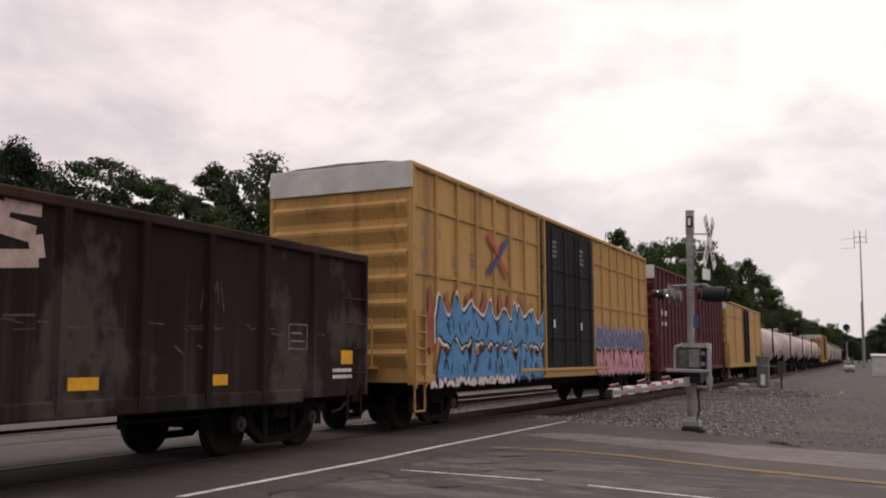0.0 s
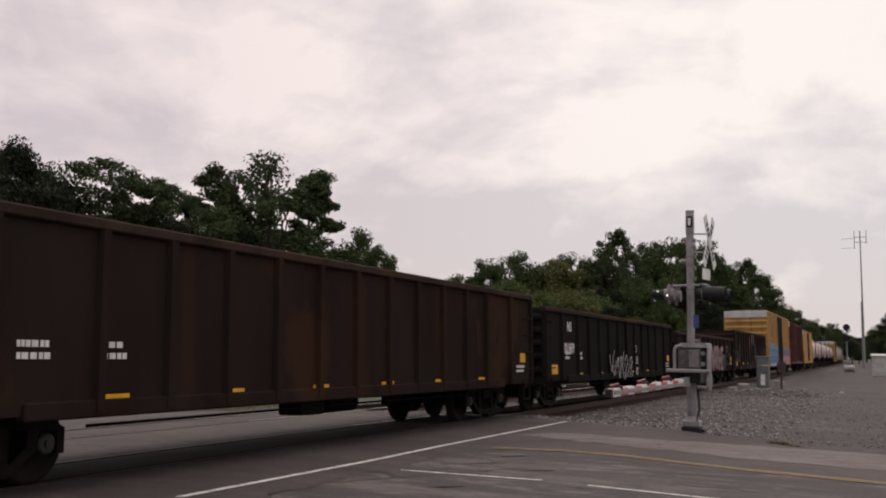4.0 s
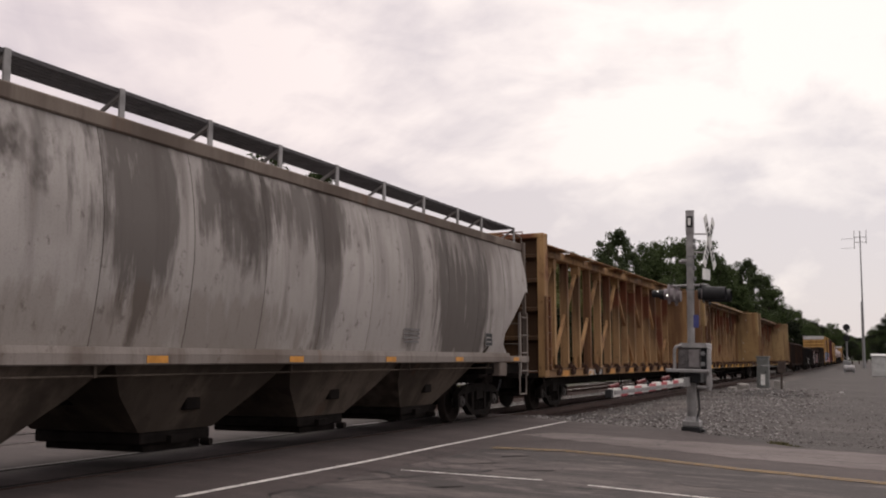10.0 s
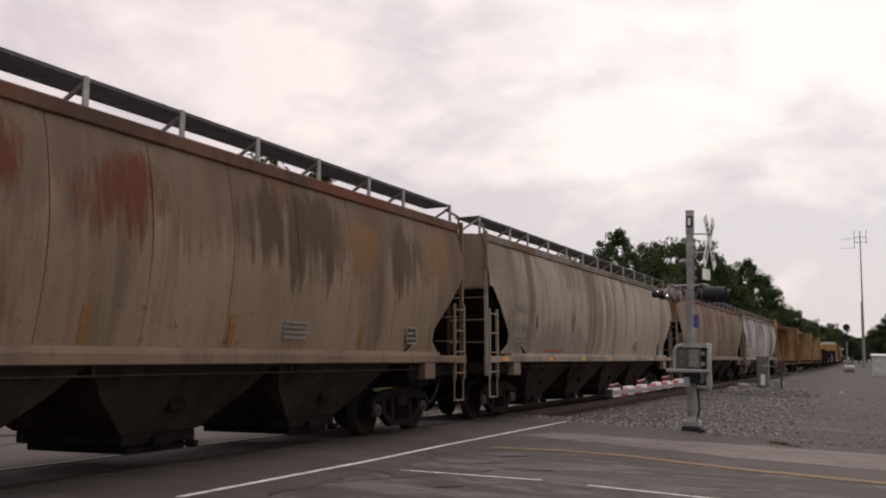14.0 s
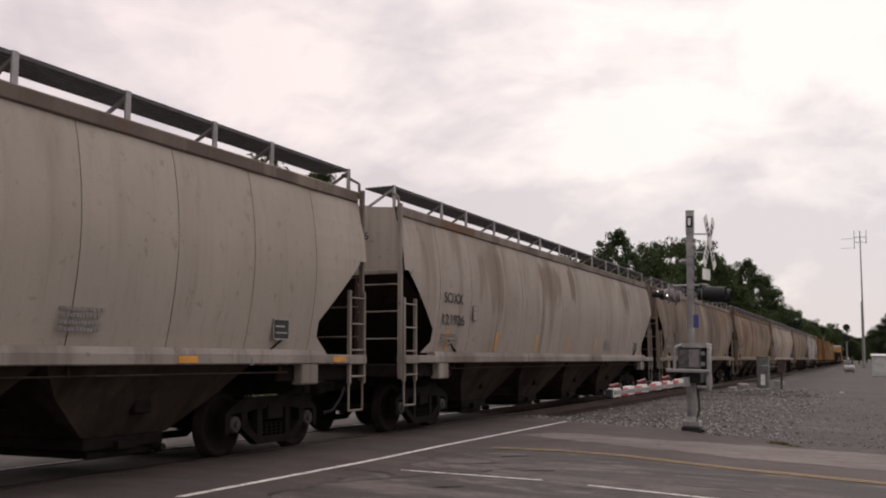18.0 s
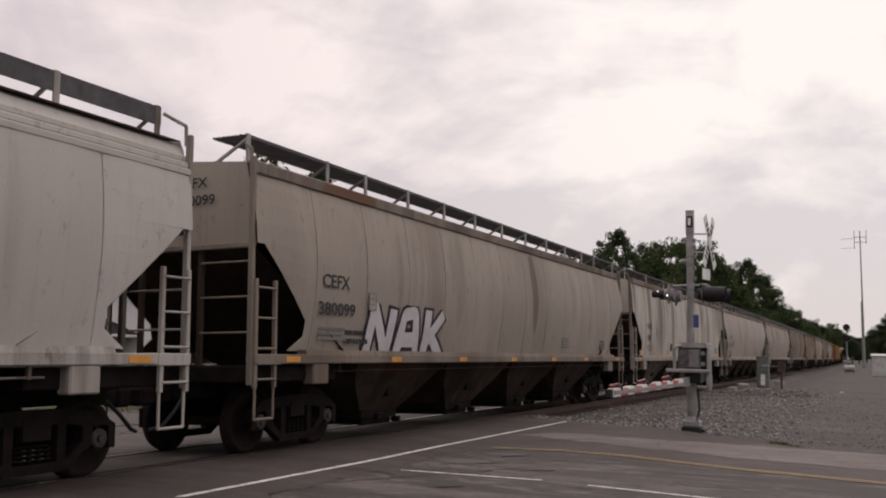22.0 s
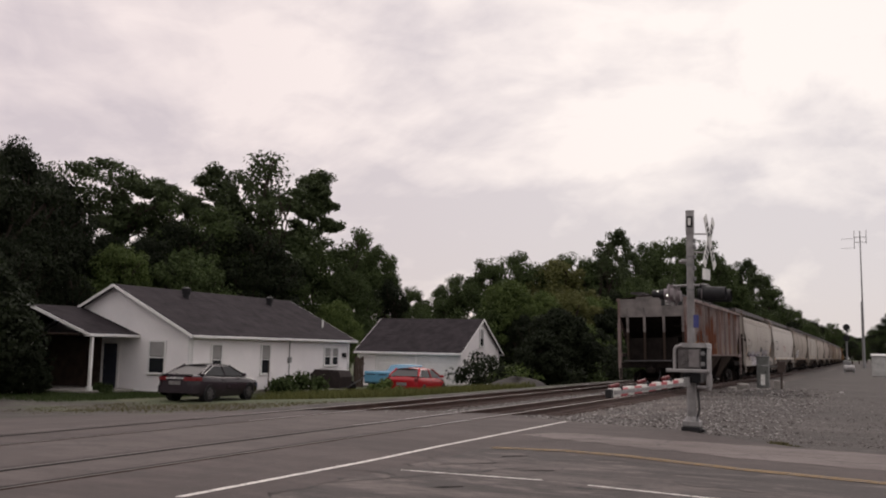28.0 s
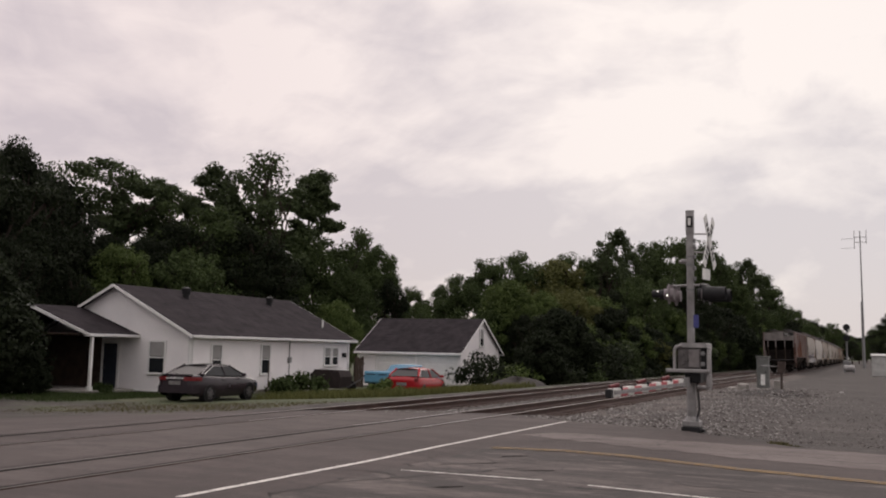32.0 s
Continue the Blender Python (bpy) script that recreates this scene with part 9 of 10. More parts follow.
# spoil heap by the far track
SPOIL = earth("dark_spoil", (0.030, 0.025, 0.023), (0.022, 0.019, 0.017), (0.065, 0.056, 0.052), 0.9, 7, 1.0)
g = Geo()
rows = []
for i in range(9):
    r = i / 8
    rows.append([(-18.6 + 1.7 * r * math.cos(a) * (1 + 0.1 * math.sin(3 * a)), 49.7 + 4.2 * r * math.sin(a), -0.74 + 0.80 * (1 - r * r) * (1 + 0.2 * math.sin(2 * a + r)) + 0.12 * noise.noise(Vector((3 * r * math.cos(a), 3 * r * math.sin(a), 7)))) for a in (2 * math.pi * k / 20 for k in range(21))])
solid("spoil_mound", g.grid(rows), SPOIL, "low mound of dark spoil beside the track", "mound")

# ---- level crossing signal and gate ----
def bent_tube(pts, r, n=8, steps=5):
    """A tube through the points with its corners rounded off."""
    out = [Vector(pts[0])]
    for a, b, c in zip(pts, pts[1:], pts[2:]):
        a, b, c = Vector(a), Vector(b), Vector(c)
        p, q = b.lerp(a, 0.35), b.lerp(c, 0.35)
        for k in range(steps + 1):
            t = k / steps
            out.append(p * (1 - t) ** 2 + b * 2 * t * (1 - t) + q * t * t)
    return Geo().tube(out + [Vector(pts[-1])], r, n)


def crossing_signal():
    m = thing("crossing_signal", "aluminium crossing mast with crossbuck, flashing lamps and gate machine", "crossing signal", at=pose(-3.79, 20.72, 0))
    housing = plain("dull_grey_housing", (0.135, 0.125, 0.125), 0.6, 0.1, 0.4, 4)
    part("foundation", Geo().box(-0.17, 0.10, -0.2, 0.2, -0.16, -0.08, 0.01), CONCRETE, m, "pale concrete foundation corner")
    part("base_box", Geo().box(-0.17, 0.21, -0.2, 0.2, -0.08, 0.075, 0.015), BLACK_PAINT, m, "black base casting")
    part("base_hasp", Geo().box(0.22, 0.30, -0.12, 0.02, -0.13, 0.03, 0.02), BLACK_PAINT, m)
    part("base_flange", Geo().box(-0.16, 0.21, -0.18, 0.18, 0.075, 0.20, 0.02).cyl((0.02, 0, 0.2), (0.02, 0, 0.28), 0.16, 0.12, n=18), ALU, m, "cast aluminium base flange")
    part("base_bolt", Geo().cyl((0.16, -0.14, 0.2), (0.16, -0.14, 0.28), 0.03, n=8), GALV, m)
    part("mast", Geo().cyl((0.02, 0, 0.2), (0.012, 0, 1.02), 0.098, n=20).cyl((0.012, 0, 1.0), (0, 0, 4.2), 0.078, n=20), ALU, m, "dull aluminium mast")
    part("mast_cap", Geo().cyl((0, 0, 4.17), (0, 0, 4.24), 0.08, 0.092, n=20).cyl((0, 0, 4.24), (0, 0, 4.60), 0.092, n=20).cyl((0, 0, 4.60), (0, 0, 4.68), 0.092, 0.085, n=20).cyl((0, 0, 4.66), (0, 0, 4.71), 0.094, n=20), ALU, m, "cylindrical bell on the mast top")
    eb = part("cap_emblem", Geo().box(-0.055, 0.075, -0.10, -0.085, 4.34, 4.58, 0.03), BLACK_PAINT, m)
    part("cap_opening", Geo().box(-0.025, 0.035, -0.105, -0.10, 4.38, 4.54, 0.015), WHITE_PAINT, eb)
    part("mast_band", Geo().cyl((0, 0, 2.96), (0, 0, 3.0), 0.088, n=18).cyl((0, 0, 3.68), (0, 0, 3.72), 0.088, n=18).cyl((0, 0, 3.5), (0, 0, 3.54), 0.088, n=18), GALV, m)
    for z in (4.05, 3.92, 3.70, 3.45, 3.22):
        part("mast_clamp", Geo().box(0.06, 0.125, -0.05, 0.05, z - 0.045, z + 0.045, 0.015), GALV, m)
    part("cable_conduit", bent_tube([(0.13, -0.05, 0.22), (0.19, -0.05, 0.45), (0.16, -0.05, 0.75), (0.14, -0.05, 1.05)], 0.022), BLACK_PAINT, m, "black cable conduit")
    # crossbuck facing the road, seen nearly edge on
    cb = part("crossbuck", Geo().box(0.385, 0.40, -0.64, 0.64, -0.112, 0.112, 0.005, pose(0, 0.1, 4.02, 56, 0, -7)), WHITE_PAINT, m, "white crossbuck boards")
    part("crossbuck_board", Geo().box(0.41, 0.425, -0.64, 0.64, -0.112, 0.112, 0.005, pose(0, 0.1, 4.02, -56, 0, -7)), WHITE_PAINT, cb)
    for turn in (56, -56):
        g = Geo()
        for y in (-0.42, -0.3, -0.18, 0.18, 0.3, 0.42):
            g.box(0.401 if turn > 0 else 0.426, 0.403 if turn > 0 else 0.428, y - 0.04, y + 0.04, -0.07, 0.07, 0, pose(0, 0.1, 4.02, turn, 0, -7))
        part("crossbuck_lettering", g, BLACK_PAINT, cb, "black block letters")
    part("crossbuck_arm", Geo().cyl((0, 0, 4.20), (0.4, 0.1, 4.20), 0.016, n=8).cyl((0, 0, 3.80), (0.4, 0.1, 3.80), 0.016, n=8), ALU, cb)
    part("track_count_sign", Geo().box(0.33, 0.345, -0.24, 0.24, 3.20, 3.44, 0.004, pose(0, 0.1, 0, 0, 0, -9)), WHITE_PAINT, m, "small white plate under the crossbuck")
    part("cross_arm", Geo().box(-0.44, -0.20, -0.05, 0.05, 3.555, 3.635, 0.02, pose(0, 0, 0, 0, 4, 0)).cyl((-0.24, 0, 3.60), (0.0, 0, 3.57), 0.032, n=8), ALU, m, "short aluminium arm")
    # lamp units, one pair facing each way
    part("lamp_arm", Geo().cyl((-0.38, 0, 3.07), (0.36, 0, 3.09), 0.026, n=8).cyl((-0.37, -0.40, 3.06), (-0.37, 0.40, 3.06), 0.024, n=8).cyl((0.34, -0.40, 3.08), (0.34, 0.40, 3.08), 0.024, n=8), ALU, m, "pipe arm for the lamps")
    lens = plain("unlit_red_lens", (0.10, 0.008, 0.012), 0.2, 0, 0.2, 5)
    lit = plain("lit_side_marker", (1.0, 0.95, 0.9), 0.4, 0, 0, 5, 0, 2.5)
    disc_back = plain("disc_back_grey", (0.24, 0.21, 0.22), 0.6, 0.1, 0.25, 5)
    for s, xc, rd, rh, ln in ((-1, -0.37, 0.215, 0.095, 0.36), (1, 0.34, 0.20, 0.16, 0.46)):
        for y in (-0.38, 0.38):
            z = 2.87
            lamp = part("lamp_unit", Geo().cyl((xc - s * 0.10, y, z), (xc + s * 0.10, y, z), 0.12, n=18).cyl((xc - s * 0.05, y, z + 0.1), (xc - s * 0.05, y, z + 0.2), 0.03, n=8), disc_back if s < 0 else BLACK_PAINT, m, "flashing lamp housing")
            part("background_disc", Geo().cyl((xc, y, z), (xc + s * 0.012, y, z), rd, n=28), disc_back if s < 0 else BLACK_PAINT, lamp, "round background disc")
            part("disc_rim", Geo().cyl((xc - s * 0.01, y, z), (xc - s * 0.04, y, z), rd * 0.8, rd * 0.5, n=24), disc_back, lamp)
            part("lens", Geo().cyl((xc + s * 0.10, y, z), (xc + s * 0.115, y, z), 0.09, n=18), lens, lamp)
            hood = [[(xc + s * d, y + r * math.cos(a), z + r * math.sin(a)) for a in (math.pi * (-0.3 + 1.6 * k / 16) for k in range(17))] for d, r in ((0.01, rh), (ln, rh * 0.92))]
            part("hood", Geo().grid(hood), BLACK_PAINT, lamp, "black lamp hood")
    part("side_marker", Geo().cyl((-0.37, -0.60, 2.83), (-0.37, -0.62, 2.83), 0.017, n=8), lit, m, "small lit side marker")
    part("side_marker", Geo().cyl((-0.60, -0.48, 2.92), (-0.60, -0.49, 2.92), 0.010, n=8), lit, m, "small lit side marker")
    part("notice_plate", Geo().box(0.08, 0.19, -0.10, -0.09, 2.17, 2.44, 0.003), plain("blue_notice_plate", (0.08, 0.09, 0.26), 0.5, 0, 0.2, 6), m, "small blue notice plate")
    # gate machine with counterweight frame
    gm = part("gate_machine", Geo().box(-0.22, 0.26, -0.3, 0.3, 1.28, 1.74, 0.03), housing, m, "grey gate machine housing")
    part("machine_roof", Geo().prism([(-0.23, 1.74), (0.39, 1.74), (0.39, 1.81), (0.36, 1.84), (-0.14, 1.84), (-0.23, 1.77)], "y", -0.33, 0.33), ALU, gm, "pale curved lid")
    part("machine_door", Geo().box(0.01, 0.24, -0.325, -0.30, 1.32, 1.70, 0.02), plain("machine_door_paint", (0.19, 0.175, 0.175), 0.6, 0.1, 0.4, 5), gm, "paler hinged door")
    # no real opening: a solid block, the recess's shade is its black
    part("machine_recess_shade", Geo().box(0.26, 0.37, -0.26, 0.28, 1.28, 1.74, 0.01), BLACK_PAINT, gm, "black block painted as a shaded recess")
    for x, z in ((-0.13, 1.42), (-0.13, 1.60), (-0.05, 1.5), (0.31, 1.62), (0.31, 1.4)):
        part("machine_bolt", Geo().cyl((x, -0.36, z), (x, -0.30, z), 0.045, n=10), housing if x < 0.3 else GALV, gm)
    part("u_bolt", Geo().box(-0.12, 0.14, -0.13, -0.10, 1.60, 1.635).box(-0.15, 0.16, -0.14, -0.10, 1.275, 1.31), GALV, gm)
    part("counterweight_arm", bent_tube([(-0.26, -0.42, 1.28), (-0.265, -0.42, 1.74), (-0.14, -0.36, 1.78), (-0.06, 0.1, 1.78)], 0.034), ALU, m, "bent tube counterweight arm")
    part("counterweight_arm", bent_tube([(0.40, 0.0, 1.70), (0.44, -0.36, 1.70), (0.455, -0.40, 1.2), (0.45, -0.40, 0.86)], 0.048), ALU, m, "bent tube counterweight arm")
    part("counterweight_foot", bent_tube([(0.45, -0.40, 0.98), (0.42, -0.40, 0.90), (0.2, -0.36, 0.92)], 0.042).box(0.39, 0.51, -0.46, -0.34, 0.9, 1.2, 0.03), ALU, m)
    part("gate_channel", Geo().box(-0.43, 0.46, -0.5, -0.36, 1.215, 1.29, 0.015), ALU, m, "horizontal aluminium channel")
    part("pivot_box", Geo().box(-0.07, 0.26, -0.34, 0.1, 1.0, 1.215, 0.02), BLACK_PAINT, m, "black pivot housing")
    part("counterweight", Geo().box(-0.2, 0.34, 0.35, 0.6, 1.02, 1.25, 0.03), GALV, m)
    arm = part("gate_arm", Geo().prism([(-0.05, 0.93), (0.05, 0.93), (0.05, 1.13), (-0.05, 1.10)], "y", -1.02, -0.3), ALU, m, "red and white striped gate arm, lowered")
    edges = (-6.55, -6.08, -5.62, -5.21, -4.69, -4.15, -3.57, -3.15, -2.61, -2.09, -1.54, -1.02)
    for i, (a, b) in enumerate(zip(edges, edges[1:])):
        zc, hh = 1.03 + 0.0085 * ((a + b) / 2 + 1.0), 0.066 + 0.006 * (6.5 + a) / 5
        part("stripe", Geo().box(-0.045, 0.04, a, b, zc - hh, zc + hh - (0.018 if i % 2 else 0)), WHITE_PAINT if i % 2 == 0 else RED_PAINT, arm)
    part("arm_end", Geo().box(-0.05, 0.045, -6.68, -6.55, 0.915, 1.045, 0.01), BLACK_PAINT, arm, "black end of the arm")
    part("arm_spar", Geo().box(0.041, 0.06, -6.5, -0.4, 0.96, 1.02), ALU, arm)
    glass = plain("dark_red_lamp_lens", (0.12, 0.010, 0.014), 0.3, 0, 0.25, 6)
    for y, z in ((-6.34, 1.075), (-4.53, 1.105), (-2.57, 1.13)):
        lp = part("arm_lamp", Geo().cyl((-0.06, y - 0.05, z - 0.01), (0.05, y + 0.06, z + 0.03), 0.036, n=12), glass, arm, "red gate arm lamp")
        part("arm_lamp_bracket", Geo().box(-0.02, 0.02, y + 0.02, y + 0.12, z - 0.10, z - 0.03), BLACK_PAINT, lp)
        part("arm_lamp_cap", Geo().cyl((-0.03, y + 0.22, z - 0.035), (0.03, y + 0.30, z - 0.03), 0.045, n=10), BLACK_PAINT, lp)
    part("arm_end_lamp", Geo().cyl((-0.06, -6.05, 1.0), (-0.05, -6.08, 1.0), 0.05, n=12), plain("pale_pink_lens", (0.7, 0.45, 0.42), 0.3, 0, 0.1, 6), arm, "pale end lamp")
    return m


crossing_signal()

# ---- equipment along the lot ----
cab = thing("relay_cabinet", "slim grey relay cabinet beside the line", "cabinet", at=pose(-5.85, 52.4, -0.2))
CAB_GREY = plain("dull_cabinet_paint", (0.15, 0.155, 0.15), 0.6, 0.1, 0.3, 4)
part("body", Geo().box(-0.3, 0.3, -0.25, 0.25, 0.15, 1.75, 0.03), CAB_GREY, cab)
part("roof", Geo().box(-0.34, 0.34, -0.29, 0.29, 1.72, 1.80, 0.02), CAB_GREY, cab)
part("door", Geo().box(-0.24, 0.24, -0.27, -0.25, 0.25, 1.65, 0.01), CAB_GREY, cab)
part("door_handle", Geo().box(0.14, 0.18, -0.30, -0.27, 0.9, 1.05), BLACK_PAINT, cab)
part("notice", Geo().box(-0.1, 0.12, -0.275, -0.27, 0.3, 0.85), WHITE_PAINT, cab, "pale notice label")
part("base", Geo().box(-0.35, 0.35, -0.3, 0.3, -0.1, 0.15), CONCRETE, cab)
jb = thing("junction_post", "grey junction box on a short post", "junction box", at=pose(-4.65, 49.4, -0.2))
JUNCTION = plain("rusty_junction_steel", (0.085, 0.066, 0.06), 0.75, 0.2, 0.4, 6)
part("post", Geo().cyl((0, 0, -0.05), (0, 0, 1.2), 0.06, n=8), JUNCTION, jb)
part("box", Geo().box(-0.18, 0.18, -0.12, 0.12, 1.0, 1.55, 0.02), JUNCTION, jb)
part("arm", Geo().cyl((0, 0, 1.3), (-1.1, 1.5, 1.32), 0.025, n=6), GALV, jb)

stones("concrete_rubble", 260, lambda r: (-5.3 + 0.9 * r.gauss(0, 1), 49.5 + 1.3 * r.gauss(0, 1), -0.22), 0.13, 9, "broken concrete rubble round the cabinet")

for x, y, w, d, h in ((-6.9, 52.6, 0.55, 0.5, 0.42), (-5.15, 52.9, 0.42, 0.4, 0.62), (-7.3, 51.6, 0.4, 0.35, 0.25)):
    cbk = thing("concrete_block", "pale broken concrete block beside the cabinet", "concrete block", "concrete blocks round the cabinet", at=pose(x, y, -0.28, 4, -3, x * 40))
    part("body", Geo().box(-w / 2, w / 2, -d / 2, d / 2, 0, h, 0.05), CONCRETE, cbk)
heap_rows = []
for i in range(8):
    r = i / 7
    heap_rows.append([(-4.9 + 2.3 * r * math.cos(a) * (1 + 0.15 * math.sin(3 * a)), 47.6 + 3.6 * r * math.sin(a), -0.27 + 0.30 * (1 - r * r) + 0.10 * noise.noise(Vector((4 * r * math.cos(a), 4 * r * math.sin(a), 3)))) for a in (2 * math.pi * k / 24 for k in range(25))])
solid("spoil_heap", Geo().grid(heap_rows), earth("cinder_spoil", (0.026, 0.021, 0.0195), (0.018, 0.0145, 0.0135), (0.075, 0.066, 0.062), 1.2, 9, 1.0), "low dark heap of cinders before the cabinet", "mound")
stones("cinder_stones", 1500, lambda r: (lambda a, q: (-4.9 + 2.3 * q * math.cos(a), 47.6 + 3.6 * q * math.sin(a), -0.27 + 0.28 * (1 - q * q)))(r.uniform(0, 6.283), r.random() ** 0.5), 0.05, 19, "dark stones on the cinder heap")

sg = thing("railway_signal", "black two-head railway signal on a post", "railway signal", at=pose(-4.8, 141.7, -0.15))
part("post", Geo().cyl((0, 0, 0), (0, 0, 6.4), 0.11, n=10), GALV, sg)
for z in (4.50, 5.95):
    hd = part("signal_head", Geo().cyl((0, -0.12, z), (0, -0.18, z), 0.46, n=28), BLACK_PAINT, sg, "round black signal head")
    part("signal_hood", Geo().cyl((0, -0.18, z + 0.05), (0, -0.55, z + 0.05), 0.2, n=14), BLACK_PAINT, hd)
part("cabinet", Geo().box(-0.5, 0.5, -0.5, 0.3, 0, 1.4, 0.04), GALV, sg)
an = thing("radio_mast", "tall slender radio mast with antennas", "radio mast", at=pose(-3.6, 197, -0.2))
part("pole", Geo().cyl((0, 0, 0), (-0.3, 0, 26.2), 0.2, 0.09, n=10), GALV, an)
part("antenna", Geo().tube([(-1.4, 0, 25.0), (0.9, 0, 25.0)], 0.06).tube([(-1.4, 0, 24.0), (0.9, 0, 24.0)], 0.05).tube([(-1.3, 0, 26.3), (-1.3, 0, 22.7)], 0.06).tube([(0.8, 0, 26.3), (0.8, 0, 23.7)], 0.06).tube([(-3.6, 0, 24.7), (-1.3, 0, 24.7)], 0.04).tube([(-3.6, 0, 22.9), (-1.3, 0, 22.9)], 0.03), GALV, an)
ut = thing("utility_pole", "grey steel utility pole", "pole", at=pose(-3.6, 190, -0.2))
part("pole", Geo().cyl((0, 0, 0), (-0.15, 0, 12.2), 0.24, 0.18, n=10), GALV, ut)
hut = thing("equipment_hut", "small white metal equipment hut", "hut", at=pose(0.6, 107.5, -0.2))
HUT_WHITE = plain("weathered_hut_paint", (0.45, 0.45, 0.44), 0.6, 0, 0.25, 2)
part("body", Geo().box(-1.9, 1.9, -1.1, 1.1, 0, 2.1, 0.05), HUT_WHITE, hut)
part("roof", Geo().prism([(-1.25, 2.1), (1.25, 2.1), (0, 2.3)], "x", -2.0, 2.0), HUT_WHITE, hut)
part("door", Geo().box(0.2, 1.0, -1.13, -1.1, 0.1, 1.95, 0.01), GALV, hut)
tk = thing("propane_tank", "small silver tank on the ground", "tank", at=pose(-4.0, 125, -0.2))
part("shell", Geo().cyl((-0.6, 0, 0.55), (0.6, 0, 0.55), 0.4, n=16), ALU, tk)
for x in (-0.5, 0.5):
    part("leg", Geo().box(x - 0.1, x + 0.1, -0.4, 0.4, 0, 0.4), GALV, tk)
# ---- trees ----
def leaf_material(name, a, b):
    m, nt, bs = tree_of(name)
    geo = nt.nodes.new("ShaderNodeNewGeometry")
    info = nt.nodes.new("ShaderNodeObjectInfo")
    c = mixed(nt, geo.outputs["Random Per Island"], a, b)
    c = mixed(nt, ranged(nt, info.outputs["Random"], 0, 1, 0, 0.45), c, tuple(x * 0.62 for x in a))
    nt.links.new(c, bs.inputs["Base Color"])
    bs.inputs["Roughness"].default_value = 0.75
    bs.inputs["Specular IOR Level"].default_value = 0.15
    tr = nt.nodes.new("ShaderNodeBsdfTranslucent")
    nt.links.new(c, tr.inputs[0])
    mx = nt.nodes.new("ShaderNodeMixShader")
    mx.inputs[0].default_value = 0.25
    nt.links.new(bs.outputs[0], mx.inputs[1]); nt.links.new(tr.outputs[0], mx.inputs[2])
    nt.links.new(mx.outputs[0], nt.nodes["Material Output"].inputs[0])
    return m


BARK = plain("grey_brown_bark", (0.055, 0.043, 0.036), 0.95, 0, 0.4, 4, 0.5)
# the first leaf is dark foliage with dense crowns' shade mixed into its colour
LEAF = [leaf_material("leaf_dark_shaded", (0.012, 0.0175, 0.0085), (0.023, 0.031, 0.0145)), leaf_material("leaf_mid", (0.040, 0.060, 0.021), (0.069, 0.096, 0.035)),
        leaf_material("leaf_light", (0.060, 0.090, 0.025), (0.102, 0.136, 0.044)), leaf_material("leaf_olive", (0.075, 0.083, 0.027), (0.122, 0.124, 0.045)), leaf_material("leaf_deep", (0.036, 0.052, 0.022), (0.063, 0.085, 0.036))]


DRY = leaf_material("dry_grass_blades", (0.085, 0.085, 0.035), (0.15, 0.13, 0.075))


def leaf_cloud(clumps, per, size, rng, squash=0.75):
    """Leaves scattered through a list of clumps (centre, radius), lying like shingles on each clump, face up and outwards."""
    n = len(clumps) * per
    r = np.random.RandomState(rng.randrange(10 ** 6))
    c = np.repeat(np.array([list(p) for p, _ in clumps]), per, 0)
    rad = np.repeat(np.array([q for _, q in clumps]), per)[:, None]
    d = r.normal(size=(n, 3))
    d /= np.linalg.norm(d, axis=1)[:, None]
    pos = c + d * rad * (0.35 + 0.75 * r.rand(n, 1) ** 0.6) * np.array([1, 1, squash])
    face = d * 0.8 + np.array([0, 0, 0.5]) + 0.75 * r.normal(size=(n, 3))
    face /= np.linalg.norm(face, axis=1)[:, None]
    u = np.cross(face, r.normal(size=(n, 3))); u /= np.linalg.norm(u, axis=1)[:, None]
    w = np.cross(face, u)
    s = size * (0.6 + 0.8 * r.rand(n, 1))
    quad = np.stack([pos - u * s, pos + w * s * 0.6, pos + u * s, pos - w * s * 0.6], 1).reshape(-1, 3)
    me = bpy.data.meshes.new("crown")
    me.vertices.add(n * 4)
    me.vertices.foreach_set("co", quad.ravel())
    me.loops.add(n * 4)
    me.loops.foreach_set("vertex_index", np.arange(n * 4, dtype=np.int32))
    me.polygons.add(n)
    me.polygons.foreach_set("loop_start", np.arange(0, n * 4, 4, dtype=np.int32))
    me.update(calc_edges=True)
    return me


